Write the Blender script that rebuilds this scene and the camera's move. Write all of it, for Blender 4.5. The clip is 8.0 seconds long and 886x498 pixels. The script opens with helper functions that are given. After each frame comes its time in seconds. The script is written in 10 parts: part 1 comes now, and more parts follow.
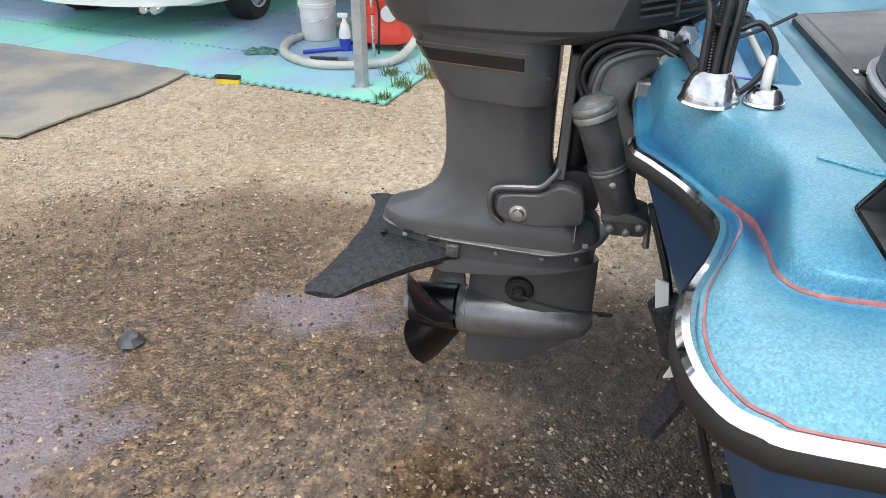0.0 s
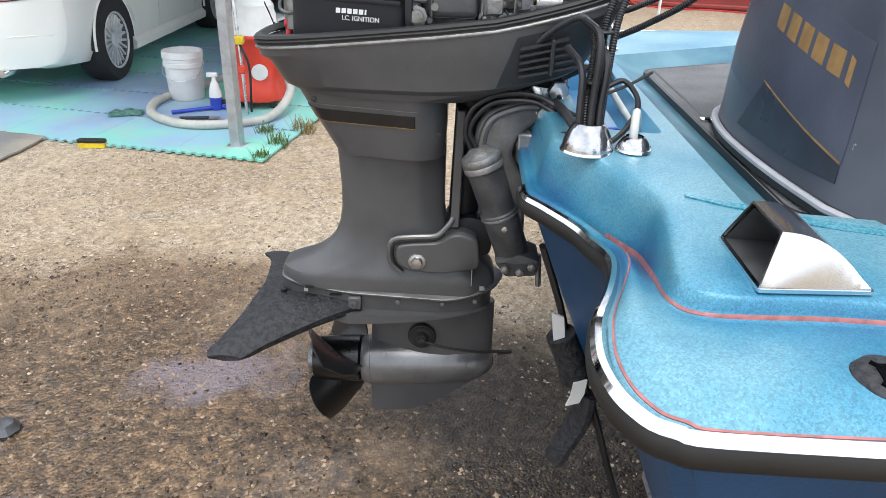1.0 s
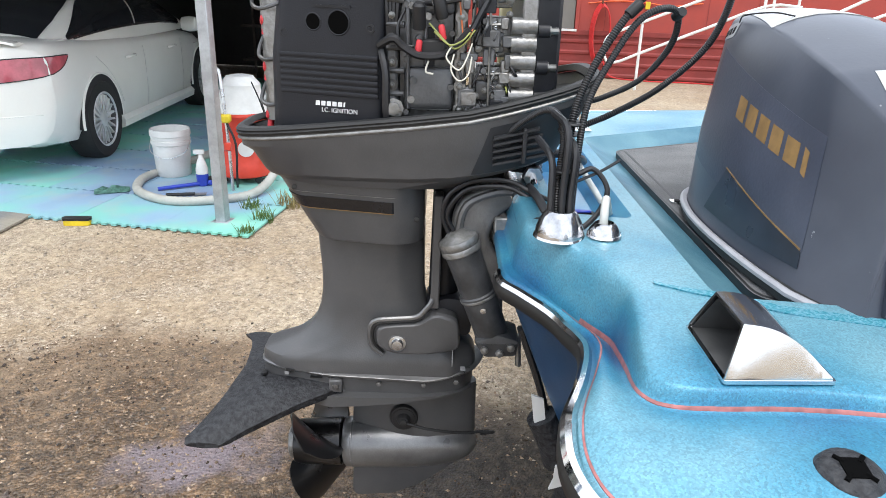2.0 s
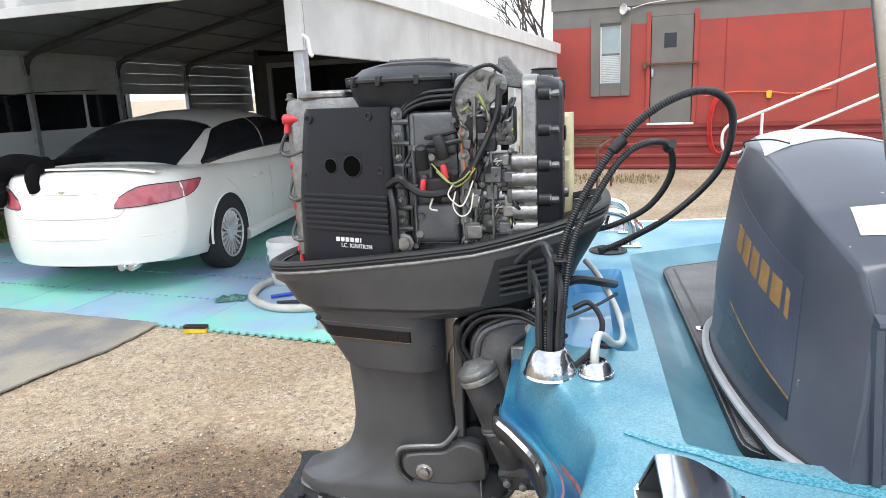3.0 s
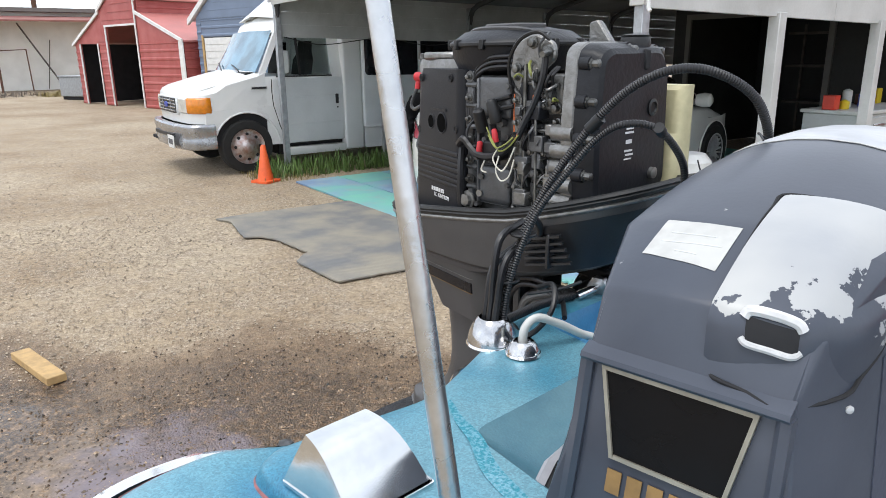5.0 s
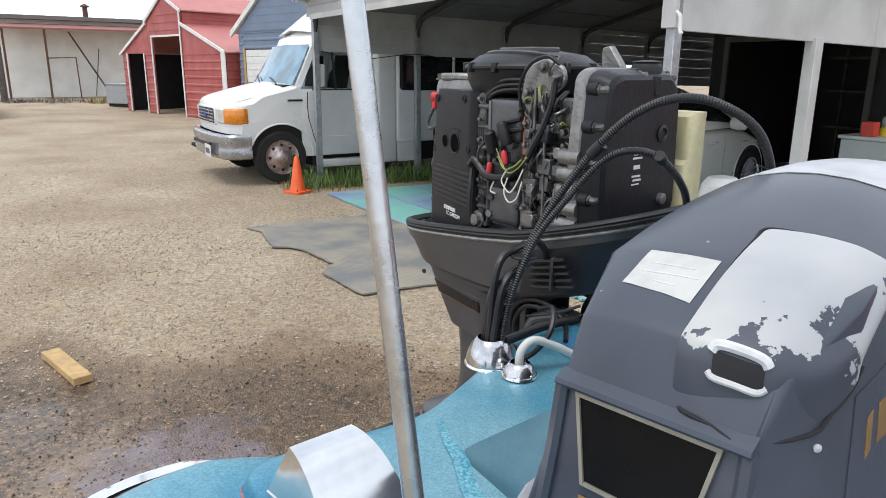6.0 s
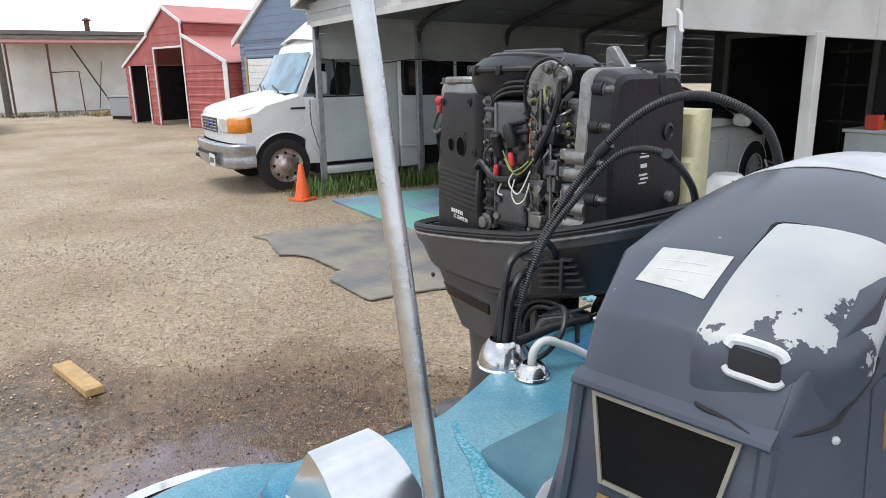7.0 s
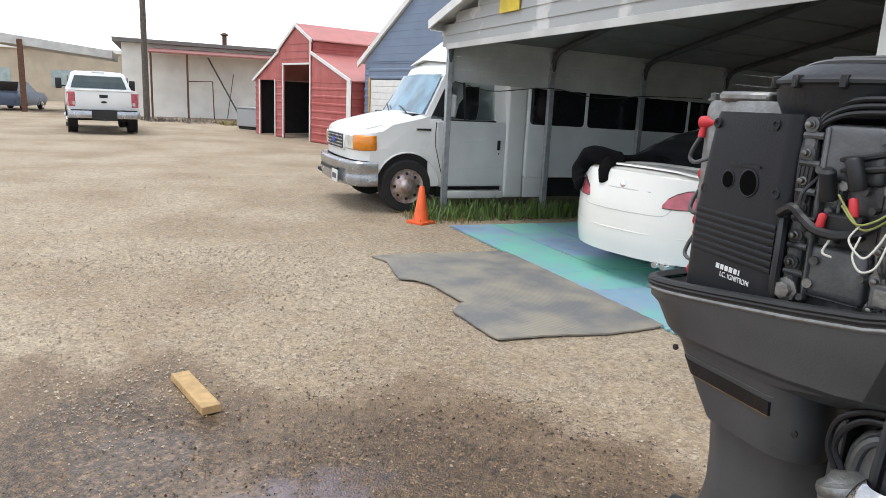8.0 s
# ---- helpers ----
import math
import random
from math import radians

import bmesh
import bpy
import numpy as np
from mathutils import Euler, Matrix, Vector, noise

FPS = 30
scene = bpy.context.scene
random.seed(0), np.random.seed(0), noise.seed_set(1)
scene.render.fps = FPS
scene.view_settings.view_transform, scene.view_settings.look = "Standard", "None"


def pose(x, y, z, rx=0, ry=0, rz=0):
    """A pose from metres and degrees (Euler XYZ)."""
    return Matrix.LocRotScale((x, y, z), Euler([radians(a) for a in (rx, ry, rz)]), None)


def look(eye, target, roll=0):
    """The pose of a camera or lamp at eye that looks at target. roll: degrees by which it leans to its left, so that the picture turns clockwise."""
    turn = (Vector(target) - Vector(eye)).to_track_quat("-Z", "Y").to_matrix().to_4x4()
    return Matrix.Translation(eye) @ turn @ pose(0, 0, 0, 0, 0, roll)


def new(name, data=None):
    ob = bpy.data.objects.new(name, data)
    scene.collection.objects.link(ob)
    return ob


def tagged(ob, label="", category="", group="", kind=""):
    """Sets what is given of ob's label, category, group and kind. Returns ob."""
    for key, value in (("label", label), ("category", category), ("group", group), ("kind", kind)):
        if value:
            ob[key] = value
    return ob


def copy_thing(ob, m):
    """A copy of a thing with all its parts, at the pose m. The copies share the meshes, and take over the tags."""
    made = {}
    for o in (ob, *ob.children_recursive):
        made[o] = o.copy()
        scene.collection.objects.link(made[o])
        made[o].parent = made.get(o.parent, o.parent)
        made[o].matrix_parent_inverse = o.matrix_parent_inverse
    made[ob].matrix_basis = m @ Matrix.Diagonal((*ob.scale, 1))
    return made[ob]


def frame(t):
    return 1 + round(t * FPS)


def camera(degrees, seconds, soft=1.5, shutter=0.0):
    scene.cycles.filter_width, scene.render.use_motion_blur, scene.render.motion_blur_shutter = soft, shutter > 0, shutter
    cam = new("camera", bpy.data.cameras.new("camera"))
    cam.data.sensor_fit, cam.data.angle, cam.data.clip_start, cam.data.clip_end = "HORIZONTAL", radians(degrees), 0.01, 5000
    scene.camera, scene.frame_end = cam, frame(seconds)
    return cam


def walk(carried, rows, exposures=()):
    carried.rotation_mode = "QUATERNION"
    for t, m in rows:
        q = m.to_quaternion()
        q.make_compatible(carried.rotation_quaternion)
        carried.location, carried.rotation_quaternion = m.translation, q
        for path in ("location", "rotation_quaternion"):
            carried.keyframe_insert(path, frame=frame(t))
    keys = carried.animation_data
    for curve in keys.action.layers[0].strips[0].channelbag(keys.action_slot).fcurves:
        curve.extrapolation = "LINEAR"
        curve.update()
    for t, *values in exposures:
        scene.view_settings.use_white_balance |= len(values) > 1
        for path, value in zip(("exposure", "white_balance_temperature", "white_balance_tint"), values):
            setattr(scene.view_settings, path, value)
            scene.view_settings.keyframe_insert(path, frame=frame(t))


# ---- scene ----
from mathutils.bvhtree import BVHTree

cam = camera(65.3, 8.0, soft=0.8)
PATH = [
    (0, (0.314, 0.241, 1.437), (0.064, 1.938, 0.409), 0.8),
    (0.5, (0.253, 0.224, 1.447), (0.183, 1.994, 0.518), 3.7),
    (1, (0.265, 0.19, 1.463), (0.356, 1.976, 0.568), 2.1),
    (1.2, (0.271, 0.193, 1.462), (0.387, 1.975, 0.561), 2.4),
    (2.3, (0.297, 0.183, 1.531), (0.42, 2.084, 0.92), 1.3),
    (2.5, (0.335, 0.195, 1.55), (0.42, 2.116, 0.999), 1.0),
    (3, (0.534, 0.194, 1.581), (0.285, 2.125, 1.126), -2.5),
    (3.5, (0.692, 0.261, 1.585), (-0.013, 2.092, 1.199), -1.8),
    (3.7, (0.854, 0.307, 1.609), (0.027, 2.076, 1.177), 1.3),
    (4, (0.883, 0.379, 1.569), (0.086, 2.155, 1.11), 1.5),
    (4.5, (1.143, 0.423, 1.564), (0.002, 1.982, 1.048), 2.2),
    (4.7, (1.217, 0.428, 1.576), (-0.059, 1.864, 1.015), -0.0),
    (5.8, (1.328, 0.489, 1.594), (-0.029, 1.865, 1.08), -0.8),
    (6, (1.33, 0.472, 1.598), (-0.059, 1.819, 1.09), 0.4),
    (6.5, (1.35, 0.472, 1.598), (-0.049, 1.818, 1.117), 0.4),
    (7, (1.328, 0.462, 1.598), (-0.073, 1.8, 1.101), -1.1),
    (7.5, (1.097, 0.45, 1.566), (-0.442, 1.605, 1.021), -0.4),
    (8, (0.844, 0.494, 1.542), (-0.745, 1.634, 1.123), 2.7),
]
walk(cam, [(t, look(eye, target, roll)) for t, eye, target, roll in PATH], [(0, 0.46), (1.2, 0.54), (2.5, 0.6), (3.5, 0.55), (4.5, 0.32), (6, 0.04), (8, 0.09)])

# ---- light: a bright, thinly overcast day ----
SUN_AZ, SUN_EL = radians(180.0), radians(68.0)
world = bpy.data.worlds.new("world")
scene.world = world
world.use_nodes = True
wn, wl = world.node_tree.nodes, world.node_tree.links
wn.clear()
w_out = wn.new("ShaderNodeOutputWorld")
w_bg = wn.new("ShaderNodeBackground")
w_sky = wn.new("ShaderNodeTexSky")
w_sky.sky_type = "NISHITA"
w_sky.sun_disc = False
w_sky.sun_elevation, w_sky.sun_rotation = SUN_EL, SUN_AZ
w_sky.dust_density, w_sky.air_density = 3.0, 1.0
w_mix = wn.new("ShaderNodeMix")
w_mix.data_type = "RGBA"
w_tc = wn.new("ShaderNodeTexCoord")
w_noise = wn.new("ShaderNodeTexNoise")
w_noise.inputs["Scale"].default_value = 2.2
w_noise.inputs["Detail"].default_value = 6.0
w_map = wn.new("ShaderNodeMapping")
w_map.inputs["Scale"].default_value = (1, 1, 3)
w_ramp = wn.new("ShaderNodeValToRGB")
w_ramp.color_ramp.elements[0].position, w_ramp.color_ramp.elements[0].color = 0.35, (7.2, 8.0, 9.3, 1)
w_ramp.color_ramp.elements[1].position, w_ramp.color_ramp.elements[1].color = 0.65, (10.0, 10.5, 11.2, 1)
w_mix.inputs[0].default_value = 0.86
wl.new(w_tc.outputs["Generated"], w_map.inputs[0])
wl.new(w_map.outputs[0], w_noise.inputs["Vector"])
wl.new(w_noise.outputs["Fac"], w_ramp.inputs[0])
wl.new(w_sky.outputs[0], w_mix.inputs[6])
wl.new(w_ramp.outputs[0], w_mix.inputs[7])
wl.new(w_mix.outputs[2], w_bg.inputs[0])
w_bg.inputs[1].default_value = 0.15
wl.new(w_bg.outputs[0], w_out.inputs[0])
sun_data = bpy.data.lights.new("sun", "SUN")
sun_data.energy, sun_data.angle, sun_data.color = 1.5, radians(30), (1.0, 0.98, 0.95)
sun = new("sun", sun_data)
sun_dir = Vector((math.sin(SUN_AZ) * math.cos(SUN_EL), math.cos(SUN_AZ) * math.cos(SUN_EL), math.sin(SUN_EL)))
sun.matrix_basis = look(sun_dir * 30, (0, 0, 0))
scene.view_settings.exposure = 0.0

# ---- materials ----
MATS = {}


def mat(name, color, rough=0.6, metal=0.0, var=0.12, scale=8.0, bump=0.0, bscale=60.0, color2=None, stain=0.0,
        spec=0.5, coat=0.0, alpha=1.0, trans=0.0, island=0.0, obj=0.0, gap=(0.38, 0.62)):
    """A procedural surface: base colour varied at two scales, with roughness variation and a fine bump."""
    if name in MATS:
        return MATS[name]
    m = bpy.data.materials.new(name)
    m.use_nodes = True
    n, l = m.node_tree.nodes, m.node_tree.links
    b = n["Principled BSDF"]
    tc = n.new("ShaderNodeTexCoord")
    big = n.new("ShaderNodeTexNoise")
    big.inputs["Scale"].default_value, big.inputs["Detail"].default_value = scale, 5
    fine = n.new("ShaderNodeTexNoise")
    fine.inputs["Scale"].default_value, fine.inputs["Detail"].default_value = bscale, 3
    l.new(tc.outputs["Object"], big.inputs["Vector"])
    l.new(tc.outputs["Object"], fine.inputs["Vector"])
    ramp = n.new("ShaderNodeValToRGB")
    c = color
    c2 = color2 or tuple(max(0.0, v * (1 - 2 * var)) for v in c)
    ramp.color_ramp.elements[0].position, ramp.color_ramp.elements[0].color = gap[0], (*c2, 1)
    ramp.color_ramp.elements[1].position, ramp.color_ramp.elements[1].color = gap[1], (*c, 1)
    l.new(big.outputs["Fac"], ramp.inputs[0])
    hsv = n.new("ShaderNodeHueSaturation")
    l.new(ramp.outputs[0], hsv.inputs["Color"])
    mr = n.new("ShaderNodeMapRange")
    mr.inputs["To Min"].default_value, mr.inputs["To Max"].default_value = 1 - var, 1 + var
    l.new(fine.outputs["Fac"], mr.inputs["Value"])
    val = mr.outputs[0]
    if island or obj:
        src = n.new("ShaderNodeNewGeometry").outputs["Random Per Island"] if island else n.new("ShaderNodeObjectInfo").outputs["Random"]
        mi = n.new("ShaderNodeMapRange")
        mi.inputs["To Min"].default_value, mi.inputs["To Max"].default_value = 1 - (island or obj), 1 + (island or obj)
        l.new(src, mi.inputs["Value"])
        mu = n.new("ShaderNodeMath")
        mu.operation = "MULTIPLY"
        l.new(val, mu.inputs[0])
        l.new(mi.outputs[0], mu.inputs[1])
        val = mu.outputs[0]
    l.new(val, hsv.inputs["Value"])
    l.new(hsv.outputs[0], b.inputs["Base Color"])
    rr = n.new("ShaderNodeMapRange")
    rr.inputs["To Min"].default_value, rr.inputs["To Max"].default_value = max(0.02, rough - 0.1), min(1, rough + 0.1)
    l.new(big.outputs["Fac"], rr.inputs["Value"])
    l.new(rr.outputs[0], b.inputs["Roughness"])
    b.inputs["Metallic"].default_value = metal
    b.inputs["Specular IOR Level"].default_value = spec
    b.inputs["Coat Weight"].default_value = coat
    b.inputs["Alpha"].default_value = alpha
    b.inputs["Transmission Weight"].default_value = trans
    if bump:
        bp = n.new("ShaderNodeBump")
        bp.inputs["Strength"].default_value = min(1.0, bump)
        bp.inputs["Distance"].default_value = 0.004
        l.new(fine.outputs["Fac"], bp.inputs["Height"])
        l.new(bp.outputs[0], b.inputs["Normal"])
    MATS[name] = m
    return m


M_GALV = mat("galvanised_steel", (0.42, 0.44, 0.46), 0.45, 0.6, 0.12, 14, 0.1, 90)
M_SHEET = mat("painted_sheet_metal", (0.5, 0.51, 0.5), 0.5, 0.0, 0.08, 3, 0.1, 40)
M_WHITEWOOD = mat("weathered_white_paint", (0.56, 0.56, 0.545), 0.7, 0, 0.06, 2.5, 0.3, 60, (0.46, 0.46, 0.445))
M_GREYBOARD = mat("grey_lap_board", (0.36, 0.37, 0.37), 0.7, 0, 0.06, 1.6, 0.25, 60, (0.55, 0.55, 0.54), gap=(0.42, 0.46))
M_ROOF = mat("pale_roof_sheet", (0.6, 0.6, 0.58), 0.5, 0, 0.06, 4, 0.1, 40)
# darker than the roof sheet: the shade beneath is put into the lining
M_ROOFUNDER = mat("shaded_roof_lining", (0.17, 0.175, 0.18), 0.8, 0, 0.1, 3, 0.1, 40)
M_REDWALL = mat("red_painted_board", (0.36, 0.055, 0.04), 0.75, 0, 0.07, 2.5, 0.3, 50, (0.30, 0.05, 0.04))
M_REDSKIRT = mat("dark_red_skirting", (0.25, 0.035, 0.03), 0.7, 0, 0.1, 3, 0.3, 50)
M_TAUPE = mat("taupe_paint", (0.17, 0.16, 0.145), 0.75, 0, 0.07, 3, 0.25, 50)
M_REDMETAL = mat("red_metal_siding", (0.36, 0.075, 0.065), 0.5, 0, 0.08, 2, 0.1, 40, (0.42, 0.11, 0.1))
M_REDROOF = mat("faded_red_roof", (0.52, 0.19, 0.17), 0.5, 0, 0.07, 2, 0.1, 40)
M_BLUEMETAL = mat("slate_blue_siding", (0.16, 0.21, 0.3), 0.55, 0, 0.06, 2, 0.1, 40)
M_STUCCO = mat("cream_stucco", (0.78, 0.77, 0.72), 0.9, 0, 0.05, 1.2, 0.4, 30, (0.69, 0.68, 0.63))
M_TAN = mat("tan_wall", (0.5, 0.42, 0.32), 0.9, 0, 0.07, 1, 0.2, 30)
# near-black that mostly stands for shade in hollows, gaps and undersides
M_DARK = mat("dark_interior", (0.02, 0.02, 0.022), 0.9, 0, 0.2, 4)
# near-black: the carport's deep shade is in this wall colour
M_BACKWALL = mat("shaded_garage_wall", (0.045, 0.044, 0.043), 0.9, 0, 0.15, 2, 0.2, 30)
M_WHITETRIM = mat("white_trim", (0.72, 0.72, 0.7), 0.6, 0, 0.05, 6, 0.1, 50)
M_BLIND = mat("pale_blind", (0.6, 0.63, 0.62), 0.6, 0, 0.05, 6)
M_GLASS = mat("dark_window_glass", (0.014, 0.016, 0.02), 0.06, 0, 0.1, 4, spec=0.5)
M_WGLASS = mat("window_glass", (0.35, 0.42, 0.42), 0.08, 0, 0.1, 2, spec=0.6)
M_WINDSHIELD = mat("blue_tinted_windscreen", (0.16, 0.3, 0.4), 0.06, 0, 0.25, 3, spec=0.7)
M_VANWHITE = mat("white_van_paint", (0.74, 0.75, 0.74), 0.3, 0, 0.03, 2, coat=0.3)
M_VANGREY = mat("silver_grey_body_panel", (0.74, 0.76, 0.77), 0.4, 0.1, 0.05, 2, coat=0.2)
M_CARWHITE = mat("pearl_white_car_paint", (0.8, 0.79, 0.74), 0.22, 0, 0.02, 2, coat=0.5)
M_BLACKPL = mat("black_plastic", (0.012, 0.012, 0.013), 0.5, 0, 0.2, 10, 0.1, 100)
M_RUBBER = mat("tyre_rubber", (0.018, 0.018, 0.018), 0.8, 0, 0.2, 10, 0.3, 80)
M_CHROME = mat("chrome", (0.8, 0.8, 0.8), 0.08, 1.0, 0.04, 8)
M_ALU = mat("brushed_aluminium", (0.62, 0.63, 0.64), 0.28, 0.95, 0.1, 12, 0.1, 120)
M_ALLOY = mat("alloy_rim", (0.64, 0.65, 0.66), 0.32, 0.35, 0.06, 12)
M_TAILRED = mat("red_lamp_glass", (0.5, 0.1, 0.13), 0.12, 0, 0.15, 10, coat=0.5)
M_LAMPCLEAR = mat("clear_lamp_glass", (0.62, 0.62, 0.58), 0.1, 0, 0.15, 12, coat=0.5)
M_AMBER = mat("amber_lamp_glass", (0.75, 0.24, 0.01), 0.2, 0, 0.1, 20, coat=0.5)
M_BUMPER = mat("dull_chrome_bumper", (0.42, 0.43, 0.45), 0.25, 0.8, 0.1, 6)
M_ORANGE = mat("orange_cone_vinyl", (0.85, 0.13, 0.03), 0.5, 0, 0.08, 8)
M_BAR = mat("worn_print", (0.1, 0.1, 0.11), 0.6, 0, 0.1, 20)
M_LEAF = mat("weed_leaf", (0.12, 0.2, 0.045), 0.6, 0, 0.2, 10, island=0.35)
M_DRYGRASS = mat("dry_grass", (0.3, 0.24, 0.1), 0.8, 0, 0.2, 10, island=0.3)
M_BARK = mat("grey_bark", (0.12, 0.1, 0.085), 0.9, 0, 0.2, 10, 0.4, 60)
M_PINE = mat("pine_board", (0.52, 0.34, 0.15), 0.7, 0, 0.12, 18, 0.2, 90)
M_RUBMAT = mat("worn_rubber_mat", (0.17, 0.17, 0.17), 0.85, 0, 0.14, 2.2, 0.8, 90, (0.29, 0.262, 0.21), gap=(0.38, 0.6))


def ribs_on(m, scale, angle, depth):
    """Fine parallel moulded ribs as relief, dust lying between them."""
    n, l = m.node_tree.nodes, m.node_tree.links
    b = n["Principled BSDF"]
    tc, mp, wv, bp = n.new("ShaderNodeTexCoord"), n.new("ShaderNodeMapping"), n.new("ShaderNodeTexWave"), n.new("ShaderNodeBump")
    mp.inputs["Rotation"].default_value = (0, 0, radians(angle))
    wv.inputs["Scale"].default_value, wv.inputs["Distortion"].default_value = scale, 0.4
    bp.inputs["Strength"].default_value, bp.inputs["Distance"].default_value = 0.6, depth
    l.new(tc.outputs["Object"], mp.inputs[0])
    l.new(mp.outputs[0], wv.inputs["Vector"])
    l.new(wv.outputs["Fac"], bp.inputs["Height"])
    l.new(b.inputs["Normal"].links[0].from_socket, bp.inputs["Normal"])
    l.new(bp.outputs[0], b.inputs["Normal"])


ribs_on(M_RUBMAT, 9.0, 62, 0.0035)
M_WHITEPL = mat("white_plastic", (0.68, 0.68, 0.66), 0.45, 0, 0.05, 10)
M_GREYPL = mat("pale_grey_plastic", (0.5, 0.5, 0.48), 0.5, 0, 0.06, 8)
M_REDPL = mat("red_plastic", (0.62, 0.05, 0.025), 0.4, 0, 0.06, 8)
M_BLUEPL = mat("blue_plastic", (0.03, 0.06, 0.42), 0.4, 0, 0.1, 8)
M_YELLOW = mat("yellow_plastic", (0.7, 0.52, 0.02), 0.5, 0, 0.1, 8)
M_TEAL = mat("teal_cloth", (0.16, 0.36, 0.3), 0.9, 0, 0.2, 30, 0.5, 120)
M_HOSEGREY = mat("grey_vacuum_hose", (0.42, 0.42, 0.38), 0.6, 0, 0.1, 10, 0.2, 90)
M_REDHOSE = mat("red_air_hose", (0.6, 0.03, 0.03), 0.5, 0, 0.1, 10)
M_RUST = mat("rusty_steel", (0.16, 0.08, 0.05), 0.8, 0.2, 0.2, 12, 0.4, 60)
M_TRUCKGLASS = mat("truck_glass", (0.05, 0.07, 0.07), 0.08, 0, 0.1, 3)

# outboard, cowl and boat
M_GREYPAINT = mat("satin_graphite_paint", (0.088, 0.087, 0.088), 0.4, 0.15, 0.08, 7, 0.12, 260, (0.066, 0.066, 0.068), spec=0.5)
M_GREYPAINT2 = mat("worn_graphite_gearcase", (0.2, 0.2, 0.2), 0.3, 0.6, 0.12, 12, 0.12, 240, (0.13, 0.13, 0.132))
M_BRACKET = mat("grey_cast_bracket", (0.15, 0.15, 0.15), 0.4, 0.4, 0.12, 16, 0.3, 140, (0.1, 0.1, 0.1))
M_TILT = mat("charcoal_tilt_paint", (0.075, 0.077, 0.08), 0.42, 0.2, 0.15, 20, 0.3, 110, (0.045, 0.046, 0.048))
M_LOUVRE = mat("black_louvre_plastic", (0.02, 0.021, 0.024), 0.42, 0.0, 0.12, 8, 0.1, 200)
M_CHALKMARK = mat("pale_scratch", (0.3, 0.3, 0.3), 0.7, 0, 0.1, 40)
M_BLACKCAST = mat("black_engine_paint", (0.013, 0.014, 0.018), 0.45, 0.0, 0.2, 14, 0.25, 90, spec=0.35)
M_GREYCAST = mat("bare_grey_casting", (0.26, 0.26, 0.255), 0.36, 0.6, 0.12, 40, 0.3, 160, (0.19, 0.185, 0.175))
M_DARKCAST = mat("oily_dark_casting", (0.12, 0.123, 0.127), 0.38, 0.35, 0.2, 18, 0.3, 90, (0.045, 0.045, 0.045))
M_STEELDULL = mat("dull_steel", (0.22, 0.22, 0.21), 0.4, 0.8, 0.25, 30)
# steel darkened to carry the shade on the roof bows
M_SHADESTEEL = mat("shaded_steel", (0.06, 0.062, 0.065), 0.7, 0.0, 0.15, 10)
M_IGN = mat("ignition_cover_plastic", (0.012, 0.013, 0.017), 0.45, 0, 0.08, 8, 0.12, 300, spec=0.3)
M_GASKET = mat("dark_rim_seal", (0.02, 0.02, 0.02), 0.6, 0, 0.2, 10, 0.2, 90)
M_FINBLACK = mat("rough_black_plastic", (0.03, 0.031, 0.034), 0.6, 0, 0.35, 90, 1.0, 130, (0.007, 0.007, 0.009), spec=0.4)
M_PROP = mat("black_prop_paint", (0.008, 0.008, 0.009), 0.3, 0.1, 0.2, 14)
M_STRIPE = mat("gloss_black_decal", (0.008, 0.008, 0.01), 0.25, 0, 0.1, 10)
M_GOLD = mat("faded_gold_print", (0.26, 0.15, 0.05), 0.6, 0, 0.12, 30)
M_WHITEPRINT = mat("white_print", (0.7, 0.7, 0.7), 0.6, 0, 0.05, 30)
M_LOOM = mat("black_corrugated_loom", (0.014, 0.014, 0.016), 0.42, 0, 0.15, 12)
M_BOOTRED = mat("red_rubber_boot", (0.6, 0.03, 0.04), 0.5, 0, 0.1, 12)
M_WIREW = mat("white_wire", (0.62, 0.6, 0.52), 0.5, 0, 0.1, 12)
M_WIREG = mat("olive_wire", (0.25, 0.27, 0.07), 0.5, 0, 0.1, 12)
M_WIREO = mat("orange_wire", (0.55, 0.14, 0.04), 0.5, 0, 0.1, 12)
M_TANK = mat("yellowed_oil_tank", (0.52, 0.47, 0.28), 0.5, 0, 0.1, 10, 0.1, 80)
M_BOATWHITE = mat("pale_hose", (0.62, 0.63, 0.6), 0.5, 0, 0.05, 10)
M_CARPET = mat("grey_marine_carpet", (0.16, 0.16, 0.16), 0.95, 0, 0.25, 6, 1.0, 240, (0.11, 0.11, 0.11))
M_REDLINE = mat("red_pinstripe", (0.42, 0.15, 0.14), 0.45, 0, 0.15, 60)
M_RUBRAIL = mat("black_rub_rail", (0.012, 0.012, 0.012), 0.5, 0, 0.1, 12)


